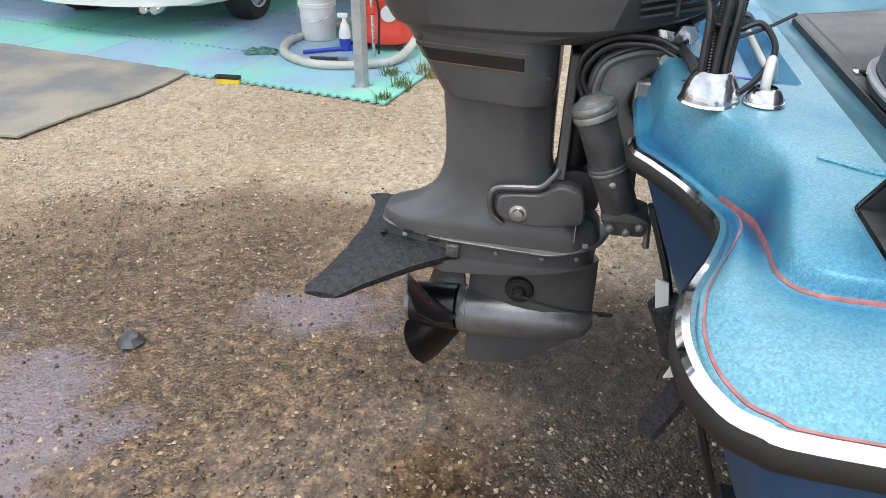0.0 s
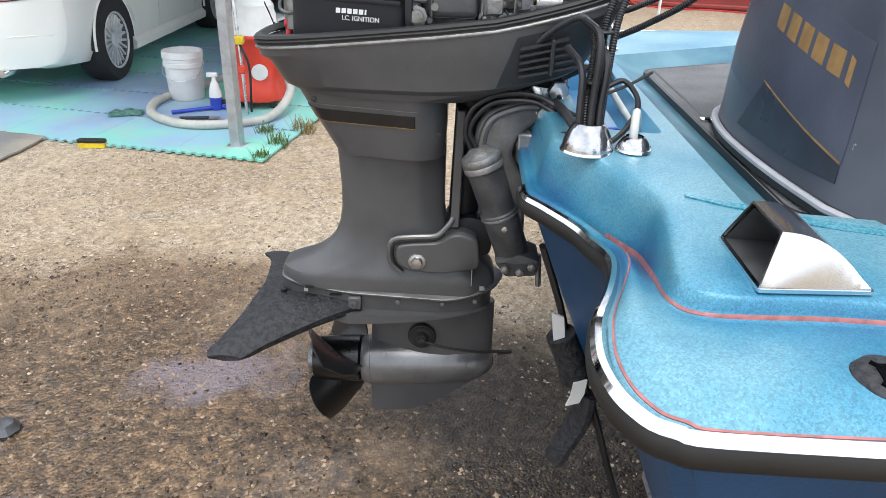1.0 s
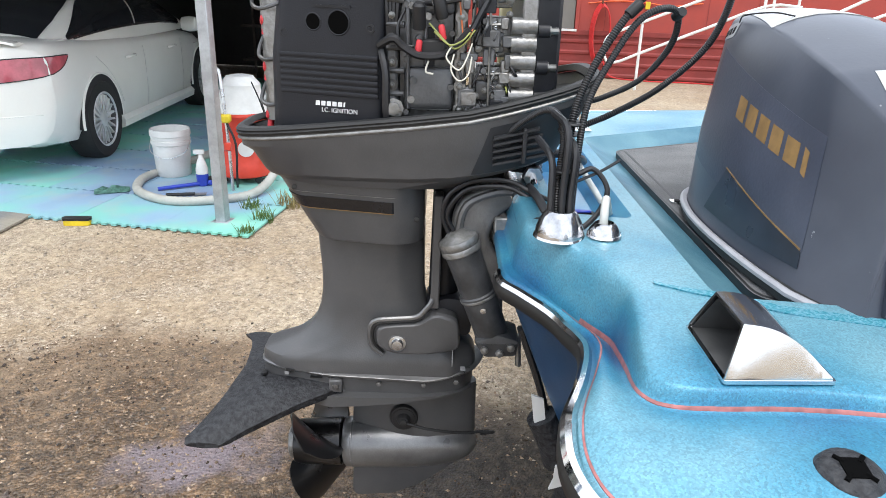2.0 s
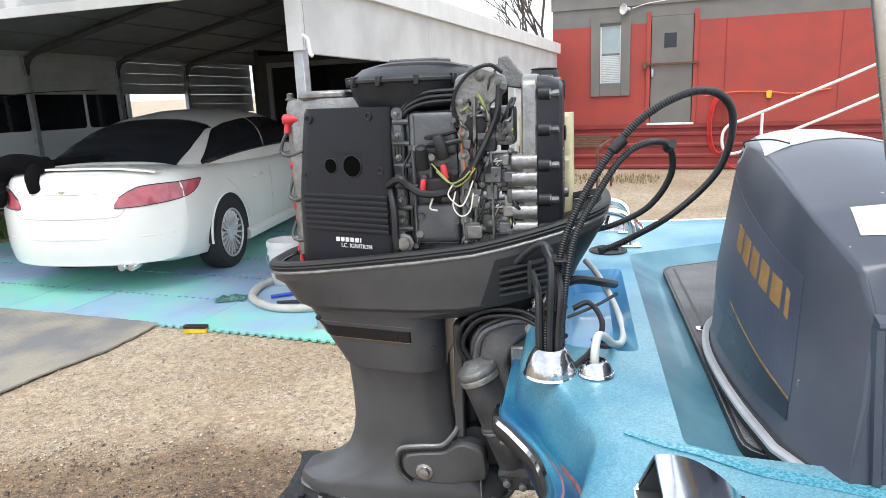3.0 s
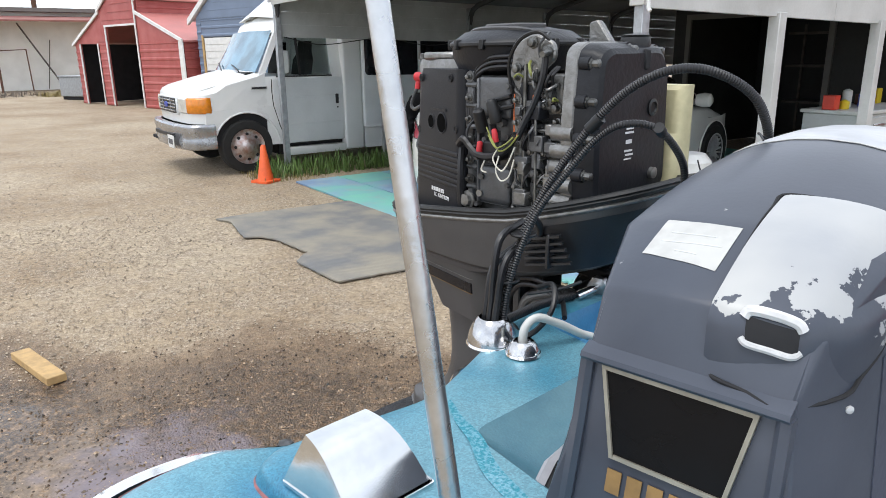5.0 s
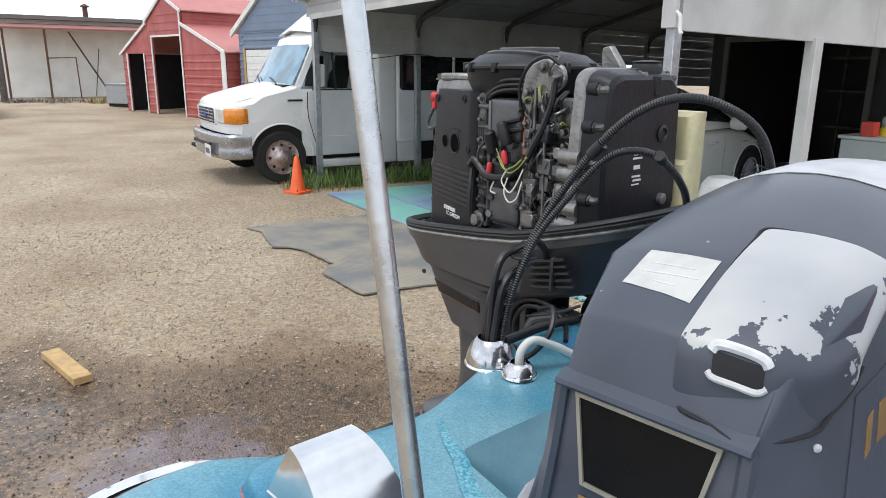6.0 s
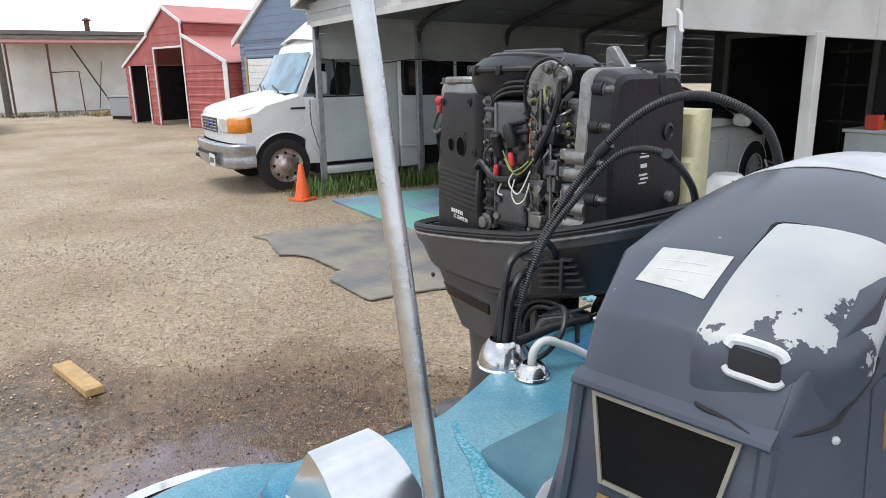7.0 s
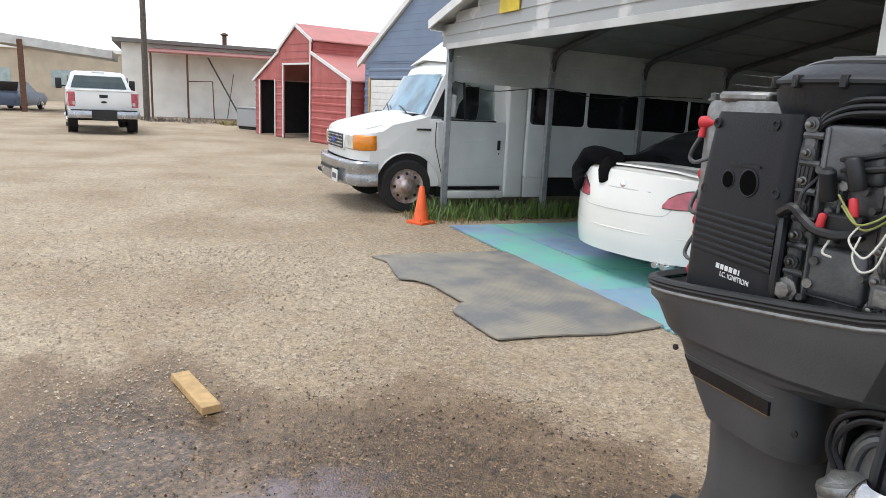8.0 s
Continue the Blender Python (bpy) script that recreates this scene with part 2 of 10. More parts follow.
def ground_material():
    """Dry gravelly dirt with a wet, darker patch where the water from the motor has run, and shallow puddles."""
    m = bpy.data.materials.new("gravel_dirt")
    m.use_nodes = True
    n, l = m.node_tree.nodes, m.node_tree.links
    b = n["Principled BSDF"]
    geo = n.new("ShaderNodeNewGeometry")
    pos = geo.outputs["Position"]

    def noise_node(scale, detail, dist=0.0):
        t = n.new("ShaderNodeTexNoise")
        t.inputs["Scale"].default_value, t.inputs["Detail"].default_value = scale, detail
        t.inputs["Distortion"].default_value = dist
        l.new(pos, t.inputs["Vector"])
        return t

    def math_node(op, a, c, clamp=False):
        t = n.new("ShaderNodeMath")
        t.operation, t.use_clamp = op, clamp
        for i, v in enumerate((a, c)):
            if isinstance(v, (int, float)):
                t.inputs[i].default_value = v
            else:
                l.new(v, t.inputs[i])
        return t.outputs[0]

    def ramp(fac, stops):
        t = n.new("ShaderNodeValToRGB")
        while len(t.color_ramp.elements) < len(stops):
            t.color_ramp.elements.new(0.5)
        for e, (p, c) in zip(t.color_ramp.elements, stops):
            e.position, e.color = p, (*c, 1)
        l.new(fac, t.inputs[0])
        return t.outputs[0]

    def mixc(fac, a, c):
        t = n.new("ShaderNodeMix")
        t.data_type = "RGBA"
        if isinstance(fac, (int, float)):
            t.inputs[0].default_value = fac
        else:
            l.new(fac, t.inputs[0])
        for i, v in ((6, a), (7, c)):
            if isinstance(v, tuple):
                t.inputs[i].default_value = (*v, 1)
            else:
                l.new(v, t.inputs[i])
        return t.outputs[2]

    patches = noise_node(0.55, 4)
    mid = noise_node(5, 4)
    grit = noise_node(90, 3)
    vor = n.new("ShaderNodeTexVoronoi")
    vor.inputs["Scale"].default_value = 105
    l.new(pos, vor.inputs["Vector"])
    vor2 = n.new("ShaderNodeTexVoronoi")
    vor2.inputs["Scale"].default_value = 45
    l.new(pos, vor2.inputs["Vector"])
    sand = ramp(patches.outputs["Fac"], [(0.36, (0.3, 0.22, 0.137)), (0.48, (0.4, 0.312, 0.208)), (0.62, (0.47, 0.388, 0.277))])
    stones = ramp(vor.outputs["Color"], [(0.15, (0.2, 0.15, 0.112)), (0.5, (0.35, 0.285, 0.21)), (0.85, (0.5, 0.44, 0.36))])
    dry = mixc(math_node("MULTIPLY", ramp(mid.outputs["Fac"], [(0.4, (0.25,) * 3), (0.65, (0.75,) * 3)]), 0.9), sand, stones)
    stones2 = ramp(vor2.outputs["Color"], [(0.2, (0.8, 0.78, 0.76)), (0.8, (1.15, 1.15, 1.15))])
    mul = n.new("ShaderNodeMix")
    mul.data_type, mul.blend_type = "RGBA", "MULTIPLY"
    mul.inputs[0].default_value = 0.7
    l.new(dry, mul.inputs[6])
    l.new(stones2, mul.inputs[7])
    dry = mul.outputs[2]
    # coarse speckle of stones and dirt, seen from afar
    speck = noise_node(26, 7)
    speck.inputs["Roughness"].default_value = 0.75
    mul2 = n.new("ShaderNodeMix")
    mul2.data_type, mul2.blend_type = "RGBA", "MULTIPLY"
    mul2.inputs[0].default_value = 0.85
    l.new(dry, mul2.inputs[6])
    l.new(ramp(speck.outputs["Fac"], [(0.34, (0.56, 0.53, 0.49)), (0.48, (0.96, 0.95, 0.94)), (0.66, (1.25, 1.24, 1.22))]), mul2.inputs[7])
    dry = mul2.outputs[2]
    # wet patch: two overlapping ovals with ragged edges
    sep = n.new("ShaderNodeSeparateXYZ")
    l.new(pos, sep.inputs[0])

    def oval(cx, cy, rx, ry):
        dx = math_node("DIVIDE", math_node("SUBTRACT", sep.outputs[0], cx), rx)
        dy = math_node("DIVIDE", math_node("SUBTRACT", sep.outputs[1], cy), ry)
        return math_node("SQRT", math_node("ADD", math_node("MULTIPLY", dx, dx), math_node("MULTIPLY", dy, dy)), 0)

    ragged = math_node("MULTIPLY", math_node("SUBTRACT", noise_node(1.6, 6).outputs["Fac"], 0.5), 1.05)
    far = math_node("MINIMUM", math_node("MINIMUM", oval(-0.75, 1.7, 1.75, 1.42), oval(0.9, 0.9, 2.6, 1.5)), math_node("ADD", oval(-2.1, 0.9, 1.9, 1.3), 0.22))
    d = math_node("ADD", far, ragged)
    wet = ramp(d, [(0.55, (1, 1, 1)), (1.0, (0, 0, 0))])
    damp = ramp(d, [(0.8, (1, 1, 1)), (1.3, (0, 0, 0))])
    wetcol = ramp(vor.outputs["Color"], [(0.1, (0.028, 0.02, 0.013)), (0.5, (0.086, 0.056, 0.033)), (0.9, (0.21, 0.155, 0.105))])
    wetcol2 = mixc(ramp(mid.outputs["Fac"], [(0.3, (0.3, 0.3, 0.3)), (0.7, (0.75, 0.75, 0.75))]), wetcol, (0.13, 0.083, 0.046))
    dampcol = mixc(0.62, dry, (0.23, 0.145, 0.08))
    col = mixc(damp, dry, dampcol)
    wetmul = n.new("ShaderNodeMix")
    wetmul.data_type, wetmul.blend_type = "RGBA", "MULTIPLY"
    wetmul.inputs[0].default_value = 0.9
    l.new(wetcol2, wetmul.inputs[6])
    l.new(ramp(speck.outputs["Fac"], [(0.36, (0.25, 0.23, 0.21)), (0.5, (0.85, 0.82, 0.78)), (0.64, (2.1, 1.95, 1.75))]), wetmul.inputs[7])
    col = mixc(wet, col, wetmul.outputs[2])
    # the boat's shade on the soaked ground, painted as a ragged black oval
    hull_shade = ramp(math_node("ADD", oval(0.8, 1.8, 0.8, 0.85), ragged), [(0.5, (1, 1, 1)), (1.15, (0, 0, 0))])
    col = mixc(math_node("MULTIPLY", hull_shade, 0.9), col, mixc(ramp(speck.outputs["Fac"], [(0.45, (0, 0, 0)), (0.7, (1, 1, 1))]), (0.016, 0.013, 0.01), (0.1, 0.08, 0.055)))
    # sky reflected in the standing water, painted as violet-grey patches
    sky_sheen = ramp(math_node("ADD", math_node("MINIMUM", oval(-0.42, 2.15, 0.3, 0.2), oval(-1.2, 1.45, 0.5, 0.42)), math_node("MULTIPLY", math_node("SUBTRACT", noise_node(5, 5).outputs["Fac"], 0.5), 2.2)), [(0.45, (0.75,) * 3), (1.0, (0, 0, 0))])
    col = mixc(sky_sheen, col, (0.2, 0.165, 0.185))
    l.new(col, b.inputs["Base Color"])
    # puddles
    pud = math_node("ADD", math_node("MINIMUM", oval(-1.25, 1.05, 1.5, 0.5), oval(-0.1, 1.5, 0.6, 0.4)), math_node("MULTIPLY", math_node("SUBTRACT", noise_node(3.5, 5).outputs["Fac"], 0.5), 1.3))
    puddle = ramp(pud, [(0.55, (1, 1, 1)), (1.0, (0, 0, 0))])
    rough = mixc(wet, (0.95,) * 3, (0.34,) * 3)
    rough = mixc(puddle, rough, (0.1,) * 3)
    l.new(rough, b.inputs["Roughness"])
    bp = n.new("ShaderNodeBump")
    bp.inputs["Distance"].default_value = 0.007
    st = n.new("ShaderNodeMapRange")
    st.inputs["To Min"].default_value, st.inputs["To Max"].default_value = 0.9, 0.1
    l.new(puddle, st.inputs["Value"])
    l.new(st.outputs[0], bp.inputs["Strength"])
    h = math_node("ADD", math_node("MULTIPLY", vor.outputs["Distance"], -1.0), grit.outputs["Fac"])
    h = math_node("ADD", h, math_node("MULTIPLY", vor2.outputs["Distance"], -0.7))
    l.new(h, bp.inputs["Height"])
    l.new(bp.outputs[0], b.inputs["Normal"])
    return m


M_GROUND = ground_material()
M_PEBBLE = mat("loose_gravel", (0.42, 0.35, 0.27), 0.8, 0, 0.1, 20, 0.2, 200, (0.34, 0.275, 0.205), island=0.4)


# ---- building helpers ----
def thing(name, m=None, label="", category="", group="", kind=""):
    ob = new(name)
    ob.empty_display_size = 0.05
    if m is not None:
        ob.matrix_basis = m
    return tagged(ob, label, category, group, kind)


def mesh_of(name, bm, material, smooth=True, angle=38):
    me = bpy.data.meshes.new(name)
    bm.normal_update()
    if smooth:
        for f in bm.faces:
            f.smooth = True
        lim = radians(angle)
        for e in bm.edges:
            if len(e.link_faces) == 2 and e.calc_face_angle(0.0) > lim:
                e.smooth = False
    bm.to_mesh(me)
    bm.free()
    me.materials.append(material)
    return me


def part(name, bm, material, parent, label="", smooth=True, angle=38):
    ob = new(name, mesh_of(name, bm, material, smooth, angle))
    ob.parent = parent
    if label:
        ob["label"] = label
    return ob


def solo(name, bm, material, m=None, label="", category="", group="", kind="", smooth=True, angle=38):
    """A thing that is a single mesh."""
    ob = new(name, mesh_of(name, bm, material, smooth, angle))
    if m is not None:
        ob.matrix_basis = m
    return tagged(ob, label, category, group, kind)


def T(x, y, z):
    return Matrix.Translation((x, y, z))


def box(x0, x1, y0, y1, z0, z1, bevel=0.0, bm=None, seg=1):
    bm = bm or bmesh.new()
    ret = bmesh.ops.create_cube(bm, size=1.0, matrix=T((x0 + x1) / 2, (y0 + y1) / 2, (z0 + z1) / 2) @ Matrix.Diagonal((x1 - x0, y1 - y0, z1 - z0, 1)))
    if bevel:
        es = list({e for v in ret["verts"] for e in v.link_edges})
        bmesh.ops.bevel(bm, geom=es, offset=bevel, segments=seg, affect="EDGES", profile=0.6)
    return bm


def loft(rings, bm=None, caps=True, closed=True):
    bm = bm or bmesh.new()
    vs = [[bm.verts.new(p) for p in r] for r in rings]
    k = len(rings[0])
    for a, c in zip(vs, vs[1:]):
        for i in range(k if closed else k - 1):
            j = (i + 1) % k
            bm.faces.new((a[i], a[j], c[j], c[i]))
    if caps and closed:
        bm.faces.new(vs[0][::-1])
        bm.faces.new(vs[-1])
    bmesh.ops.recalc_face_normals(bm, faces=bm.faces)
    return bm


def lathe(profile, n=24, m=None, bm=None, caps=True):
    """profile: (radius, z) from bottom to top, turned about z."""
    m = m or Matrix()
    rings = [[m @ Vector((r * math.cos(2 * math.pi * i / n), r * math.sin(2 * math.pi * i / n), z)) for i in range(n)] for r, z in profile]
    return loft(rings, bm, caps)


def cyl(p, q, r, r2=None, n=16, bm=None):
    """A rod from p to q."""
    p, q = Vector(p), Vector(q)
    m = Matrix.Translation(p) @ (q - p).to_track_quat("Z", "Y").to_matrix().to_4x4()
    return lathe([(r, 0), (r2 if r2 is not None else r, (q - p).length)], n, m, bm)


def smooth_path(pts, steps=6):
    pts = [Vector(p) for p in pts]
    if len(pts) < 3:
        return pts
    out = []
    ext = [pts[0] * 2 - pts[1], *pts, pts[-1] * 2 - pts[-2]]
    for a, b, c, d in zip(ext, ext[1:], ext[2:], ext[3:]):
        for s in range(steps):
            t = s / steps
            out.append(0.5 * (2 * b + (c - a) * t + (2 * a - 5 * b + 4 * c - d) * t * t + (3 * b - a - 3 * c + d) * t ** 3))
    out.append(pts[-1])
    return out


def tube(pts, r, n=8, steps=6, bm=None, rib=0.0, pitch=0.006, squash=1.0):
    """A hose along pts; rib: depth of its corrugation."""
    path = smooth_path(pts, steps) if steps else [Vector(p) for p in pts]
    if rib:
        length = sum((b - a).length for a, b in zip(path, path[1:]))
        count = max(8, int(length / pitch))
        acc, marks, i = [0.0], [], 0
        for a, b in zip(path, path[1:]):
            acc.append(acc[-1] + (b - a).length)
        for k in range(count + 1):
            s = acc[-1] * k / count
            while i < len(acc) - 2 and acc[i + 1] < s:
                i += 1
            f = (s - acc[i]) / max(1e-9, acc[i + 1] - acc[i])
            marks.append(path[i].lerp(path[i + 1], f))
        path = marks
    rings, up = [], Vector((0.31, 0.17, 0.93))
    for k, p in enumerate(path):
        d = (path[min(k + 1, len(path) - 1)] - path[max(k - 1, 0)]).normalized()
        side = d.cross(up)
        if side.length < 1e-4:
            side = d.cross(Vector((1, 0, 0)))
        side.normalize()
        up = side.cross(d).normalized()
        rr = r - (rib if k % 2 else 0)
        rings.append([p + (side * math.cos(2 * math.pi * i / n) + up * math.sin(2 * math.pi * i / n) * squash) * rr for i in range(n)])
    return loft(rings, bm)


def prism(poly, y0, y1, bevel=0.0, seg=2, bm=None, axis="y"):
    """A polygon (x, z) pushed out along y from y0 to y1 (or (x, y) along z, (y, z) along x)."""
    bm = bm or bmesh.new()

    def place(a, c, d):
        return {"y": (a, d, c), "z": (a, c, d), "x": (d, a, c)}[axis]
    A = [bm.verts.new(place(a, c, y0)) for a, c in poly]
    B = [bm.verts.new(place(a, c, y1)) for a, c in poly]
    k = len(poly)
    fs = [bm.faces.new(A), bm.faces.new(B[::-1])] + [bm.faces.new((A[(i + 1) % k], A[i], B[i], B[(i + 1) % k])) for i in range(k)]
    bmesh.ops.recalc_face_normals(bm, faces=fs)
    if bevel:
        es = list({e for f in fs[:2] for e in f.edges})
        bmesh.ops.bevel(bm, geom=es, offset=bevel, segments=seg, affect="EDGES", profile=0.6)
    return bm


def rounded(poly, r, n=4):
    """A polygon with rounded corners."""
    out, k = [], len(poly)
    for i in range(k):
        p, a, b = Vector(poly[i]), Vector(poly[i - 1]), Vector(poly[(i + 1) % k])
        da, db = (a - p), (b - p)
        rr = min(r, da.length * 0.45, db.length * 0.45)
        s, e = p + da.normalized() * rr, p + db.normalized() * rr
        for j in range(n + 1):
            t = j / n
            q = s * (1 - t) ** 2 + p * 2 * t * (1 - t) + e * t * t
            out.append((q.x, q.y))
    return out


def letters(name, body, size, m, material, parent, extrude=0.0006):
    cu = bpy.data.curves.new(name, "FONT")
    cu.body, cu.size, cu.extrude = body, size, extrude
    tmp = bpy.data.objects.new(name, cu)
    me = bpy.data.meshes.new_from_object(tmp)
    bpy.data.objects.remove(tmp)
    me.materials.append(material)
    ob = new(name, me)
    ob.parent, ob.matrix_basis = parent, m
    return ob


# ---- ground ----
def build_ground():
    bm = bmesh.new()
    rings = [0, 1, 2, 3, 4, 5, 6, 8, 10, 13, 17, 22, 30, 45, 70, 120, 250, 600, 1500]
    n = 72
    prev = None
    for r in rings:
        cur = []
        for i in range(n if r else 1):
            a = 2 * math.pi * i / n
            x, y = -1 + r * math.cos(a), 3 + r * math.sin(a)
            amp = 0.012 if r < 30 else 0.03
            z = -0.012 + amp * noise.noise(Vector((x * 0.6, y * 0.6, 0.3))) if r < 200 else -0.02
            cur.append(bm.verts.new((x, y, z)))
        if prev:
            for i in range(n):
                j = (i + 1) % n
                bm.faces.new((prev[0], cur[i], cur[j]) if len(prev) == 1 else (prev[i], cur[i], cur[j], prev[j]))
        prev = cur
    bmesh.ops.recalc_face_normals(bm, faces=bm.faces)
    if bm.faces[0].normal.z < 0:
        bmesh.ops.reverse_faces(bm, faces=bm.faces)
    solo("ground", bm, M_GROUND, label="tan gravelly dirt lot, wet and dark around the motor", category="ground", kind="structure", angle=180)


build_ground()


def gravel():
    """Loose pebbles; those lying in the wet patch are wet, dark and shiny."""
    rng = np.random.default_rng(4)
    base = np.array([(1, 0, 0), (-1, 0, 0), (0, 1, 0), (0, -1, 0), (0, 0, 0.8), (0, 0, -0.5)], float)
    tri = np.array([(0, 2, 4), (2, 1, 4), (1, 3, 4), (3, 0, 4), (2, 0, 5), (1, 2, 5), (3, 1, 5), (0, 3, 5)])
    spans = [(16000, -3.2, 1.6, 0.7, 4.6), (12000, -6.0, -2.5, 0.4, 5.0), (9000, -1.9, 0.9, 0.9, 3.0), (14000, -12.0, -3.0, -0.5, 9.0)]
    heaps = {"dry": [], "wet": []}
    for count, x0, x1, y0, y1 in spans:
        for _ in range(count):
            x, y = rng.uniform(x0, x1), rng.uniform(y0, y1)
            d = math.hypot((x + 0.75) / 1.75, (y - 1.7) / 1.42) + rng.uniform(-0.12, 0.12)
            s = (0.003 + 0.0075 * rng.random() ** 3) * (1.0 if x > -4 else 1.25)
            sc = s * rng.uniform(0.6, 1.3, 3)
            a = rng.uniform(0, 6.28)
            p = (base + rng.uniform(-0.25, 0.25, base.shape)) * sc
            q = np.stack([p[:, 0] * np.cos(a) - p[:, 1] * np.sin(a) + x, p[:, 0] * np.sin(a) + p[:, 1] * np.cos(a) + y, p[:, 2] - 0.008], 1)
            heaps["wet" if d < 0.95 else "dry"].append(q)
    for key, material, label in (("dry", M_PEBBLE, "loose tan and brown pebbles on the dry dirt"), ("wet", M_WETPEBBLE, "dark wet pebbles in the wet dirt")):
        v = heaps[key]
        me = bpy.data.meshes.new("gravel")
        me.from_pydata(np.concatenate(v).tolist(), [], np.concatenate([tri + 6 * i for i in range(len(v))]).tolist())
        me.materials.append(material)
        tagged(new("gravel", me), label, "gravel", kind="stuff")


M_WETPEBBLE = mat("wet_gravel", (0.26, 0.19, 0.125), 0.25, 0, 0.15, 20, 0.2, 200, (0.08, 0.05, 0.032), island=0.9)
gravel()

# ---- carport: x runs along its front, y to its back ----
MC = T(-0.877, 4.57, 0) @ pose(0, 0, 0, 0, 0, -13.25)


def roof_z(u):
    """Height of the carport roof across its width."""
    return 3.129 - (0.205 if u < -3.06 else 0.266) * abs(u + 3.06)


def drop(v):
    return -0.024 * max(0.0, v)


def carport():
    cp = thing("carport", MC, "grey steel carport with pale sheet roof and lap-board gable", "carport")
    for v in (0.0, 1.56, 3.13, 4.7, 6.25):
        bm = box(-6.16, -6.085, v - 0.038, v + 0.038, 0, 2.3 + drop(v), 0.004)
        box(-6.19, -6.05, v - 0.05, v + 0.05, 0, 0.012, 0.002, bm)
        part("post", bm, M_GALV, cp)
        # bent roof bow over each pair of posts
        bow = [(-6.12, v, 2.05 + drop(v)), (-6.1, v, 2.18 + drop(v)), (-6.03, v, 2.27 + drop(v)), (-5.9, v, 2.33 + drop(v)), (-3.06, v, 2.92 + drop(v)), (-0.2, v, 2.31 + drop(v)), (-0.06, v, 2.24 + drop(v))]
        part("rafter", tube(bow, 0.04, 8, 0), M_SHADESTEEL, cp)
    bm = box(-0.035, 0.035, -0.035, 0.035, 0, 1.86, 0.004)
    box(-0.06, 0.06, -0.06, 0.06, 0, 0.012, 0.002, bm)
    part("post", bm, M_GALV, cp, "grey steel corner post")
    part("post_cap", box(-0.055, 0.062, -0.06, -0.037, 1.84, 2.42, 0.003), M_WHITEWOOD, cp, "white board nailed to the post head")
    part("rag", tube([(0.06, -0.06, 1.93), (0.1, -0.07, 1.9), (0.115, -0.08, 1.82), (0.13, -0.08, 1.8)], 0.012, 6), M_WHITEPL, cp, "torn white strip")
    for v in (1.46, 2.95, 4.45):
        part("post", box(-0.045, 0.045, v - 0.045, v + 0.045, 0, 1.86 + drop(v), 0.004), M_WHITEWOOD, cp, "white wooden post")
    # header board along the open side, and fascia
    for a, b_ in ((0.04, 2.2), (2.203, 4.4), (4.403, 6.4), (6.403, 8.3)):
        bm = loft([[(-0.03, v, 1.83 + drop(v)), (0.02, v, 1.83 + drop(v)), (0.02, v, 2.3 + drop(v)), (-0.03, v, 2.3 + drop(v))] for v in (a, b_)])
        part("header_board", bm, M_WHITEWOOD, cp)
    # side sheet above the van side
    for v0, v1 in ((0.0, 1.55), (1.553, 3.12), (3.123, 4.69), (4.693, 6.25), (6.253, 8.2)):
        for i in range(4):
            z0 = 1.8 + i * 0.165
            part("side_panel", loft([[(-6.17, v, z0 + drop(v)), (-6.155, v, z0 + drop(v)), (-6.16, v, z0 + 0.163 + drop(v)), (-6.175, v, z0 + 0.163 + drop(v))] for v in (v0, v1)]), M_SHEET, cp)
    for i in range(2):
        part("side_panel", loft([[(-6.17, v, 1.47 + 0.165 * i + drop(v)), (-6.155, v, 1.47 + 0.165 * i + drop(v)), (-6.16, v, 1.633 + 0.165 * i + drop(v)), (-6.175, v, 1.633 + 0.165 * i + drop(v))] for v in (6.253, 8.2)]), M_SHEET, cp)
    # roof: two ribbed slopes
    def slope(us):
        rings = []
        for v in (-0.22, 8.4):
            rings.append([(u, v, roof_z(u) + 0.12 + drop(v) + 0.012 * (i % 2)) for i, u in enumerate(us)] + [(u, v, roof_z(u) + 0.095 + drop(v)) for u in us[::-1]])
        return loft(rings)
    left = [-6.3 + 3.22 * i / 22 for i in range(23)]
    right = [-3.04 + 3.1 * i / 20 for i in range(21)]
    part("roof", slope(left), M_ROOF, cp, angle=10)
    part("roof", slope(right), M_ROOF, cp, angle=10)
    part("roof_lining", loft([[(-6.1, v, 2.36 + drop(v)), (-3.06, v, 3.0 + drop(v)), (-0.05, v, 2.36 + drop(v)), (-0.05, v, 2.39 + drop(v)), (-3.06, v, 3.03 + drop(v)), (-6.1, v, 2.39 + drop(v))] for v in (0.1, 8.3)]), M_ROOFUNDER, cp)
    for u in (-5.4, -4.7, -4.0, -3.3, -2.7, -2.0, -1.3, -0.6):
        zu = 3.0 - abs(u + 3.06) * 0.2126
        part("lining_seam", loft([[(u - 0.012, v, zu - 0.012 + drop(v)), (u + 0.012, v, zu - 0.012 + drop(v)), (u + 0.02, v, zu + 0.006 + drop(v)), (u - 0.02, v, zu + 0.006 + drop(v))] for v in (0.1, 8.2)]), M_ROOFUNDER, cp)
    bm = loft([[(-6.335, v, 2.44 + drop(v)), (-6.3, v, 2.44 + drop(v)), (-6.3, v, 2.57 + drop(v)), (-6.335, v, 2.57 + drop(v))] for v in (-0.22, 8.4)])
    part("eave", bm, M_ROOF, cp)
    bm = loft([[(-6.3, v, 2.44 + drop(v)), (-6.16, v, 2.43 + drop(v)), (-6.16, v, 2.44 + drop(v)), (-6.3, v, 2.45 + drop(v))] for v in (-0.2, 8.3)])
    part("soffit", bm, M_SHEET, cp)
    # gable of lap boards, clipped by the roof slope
    z = 2.24
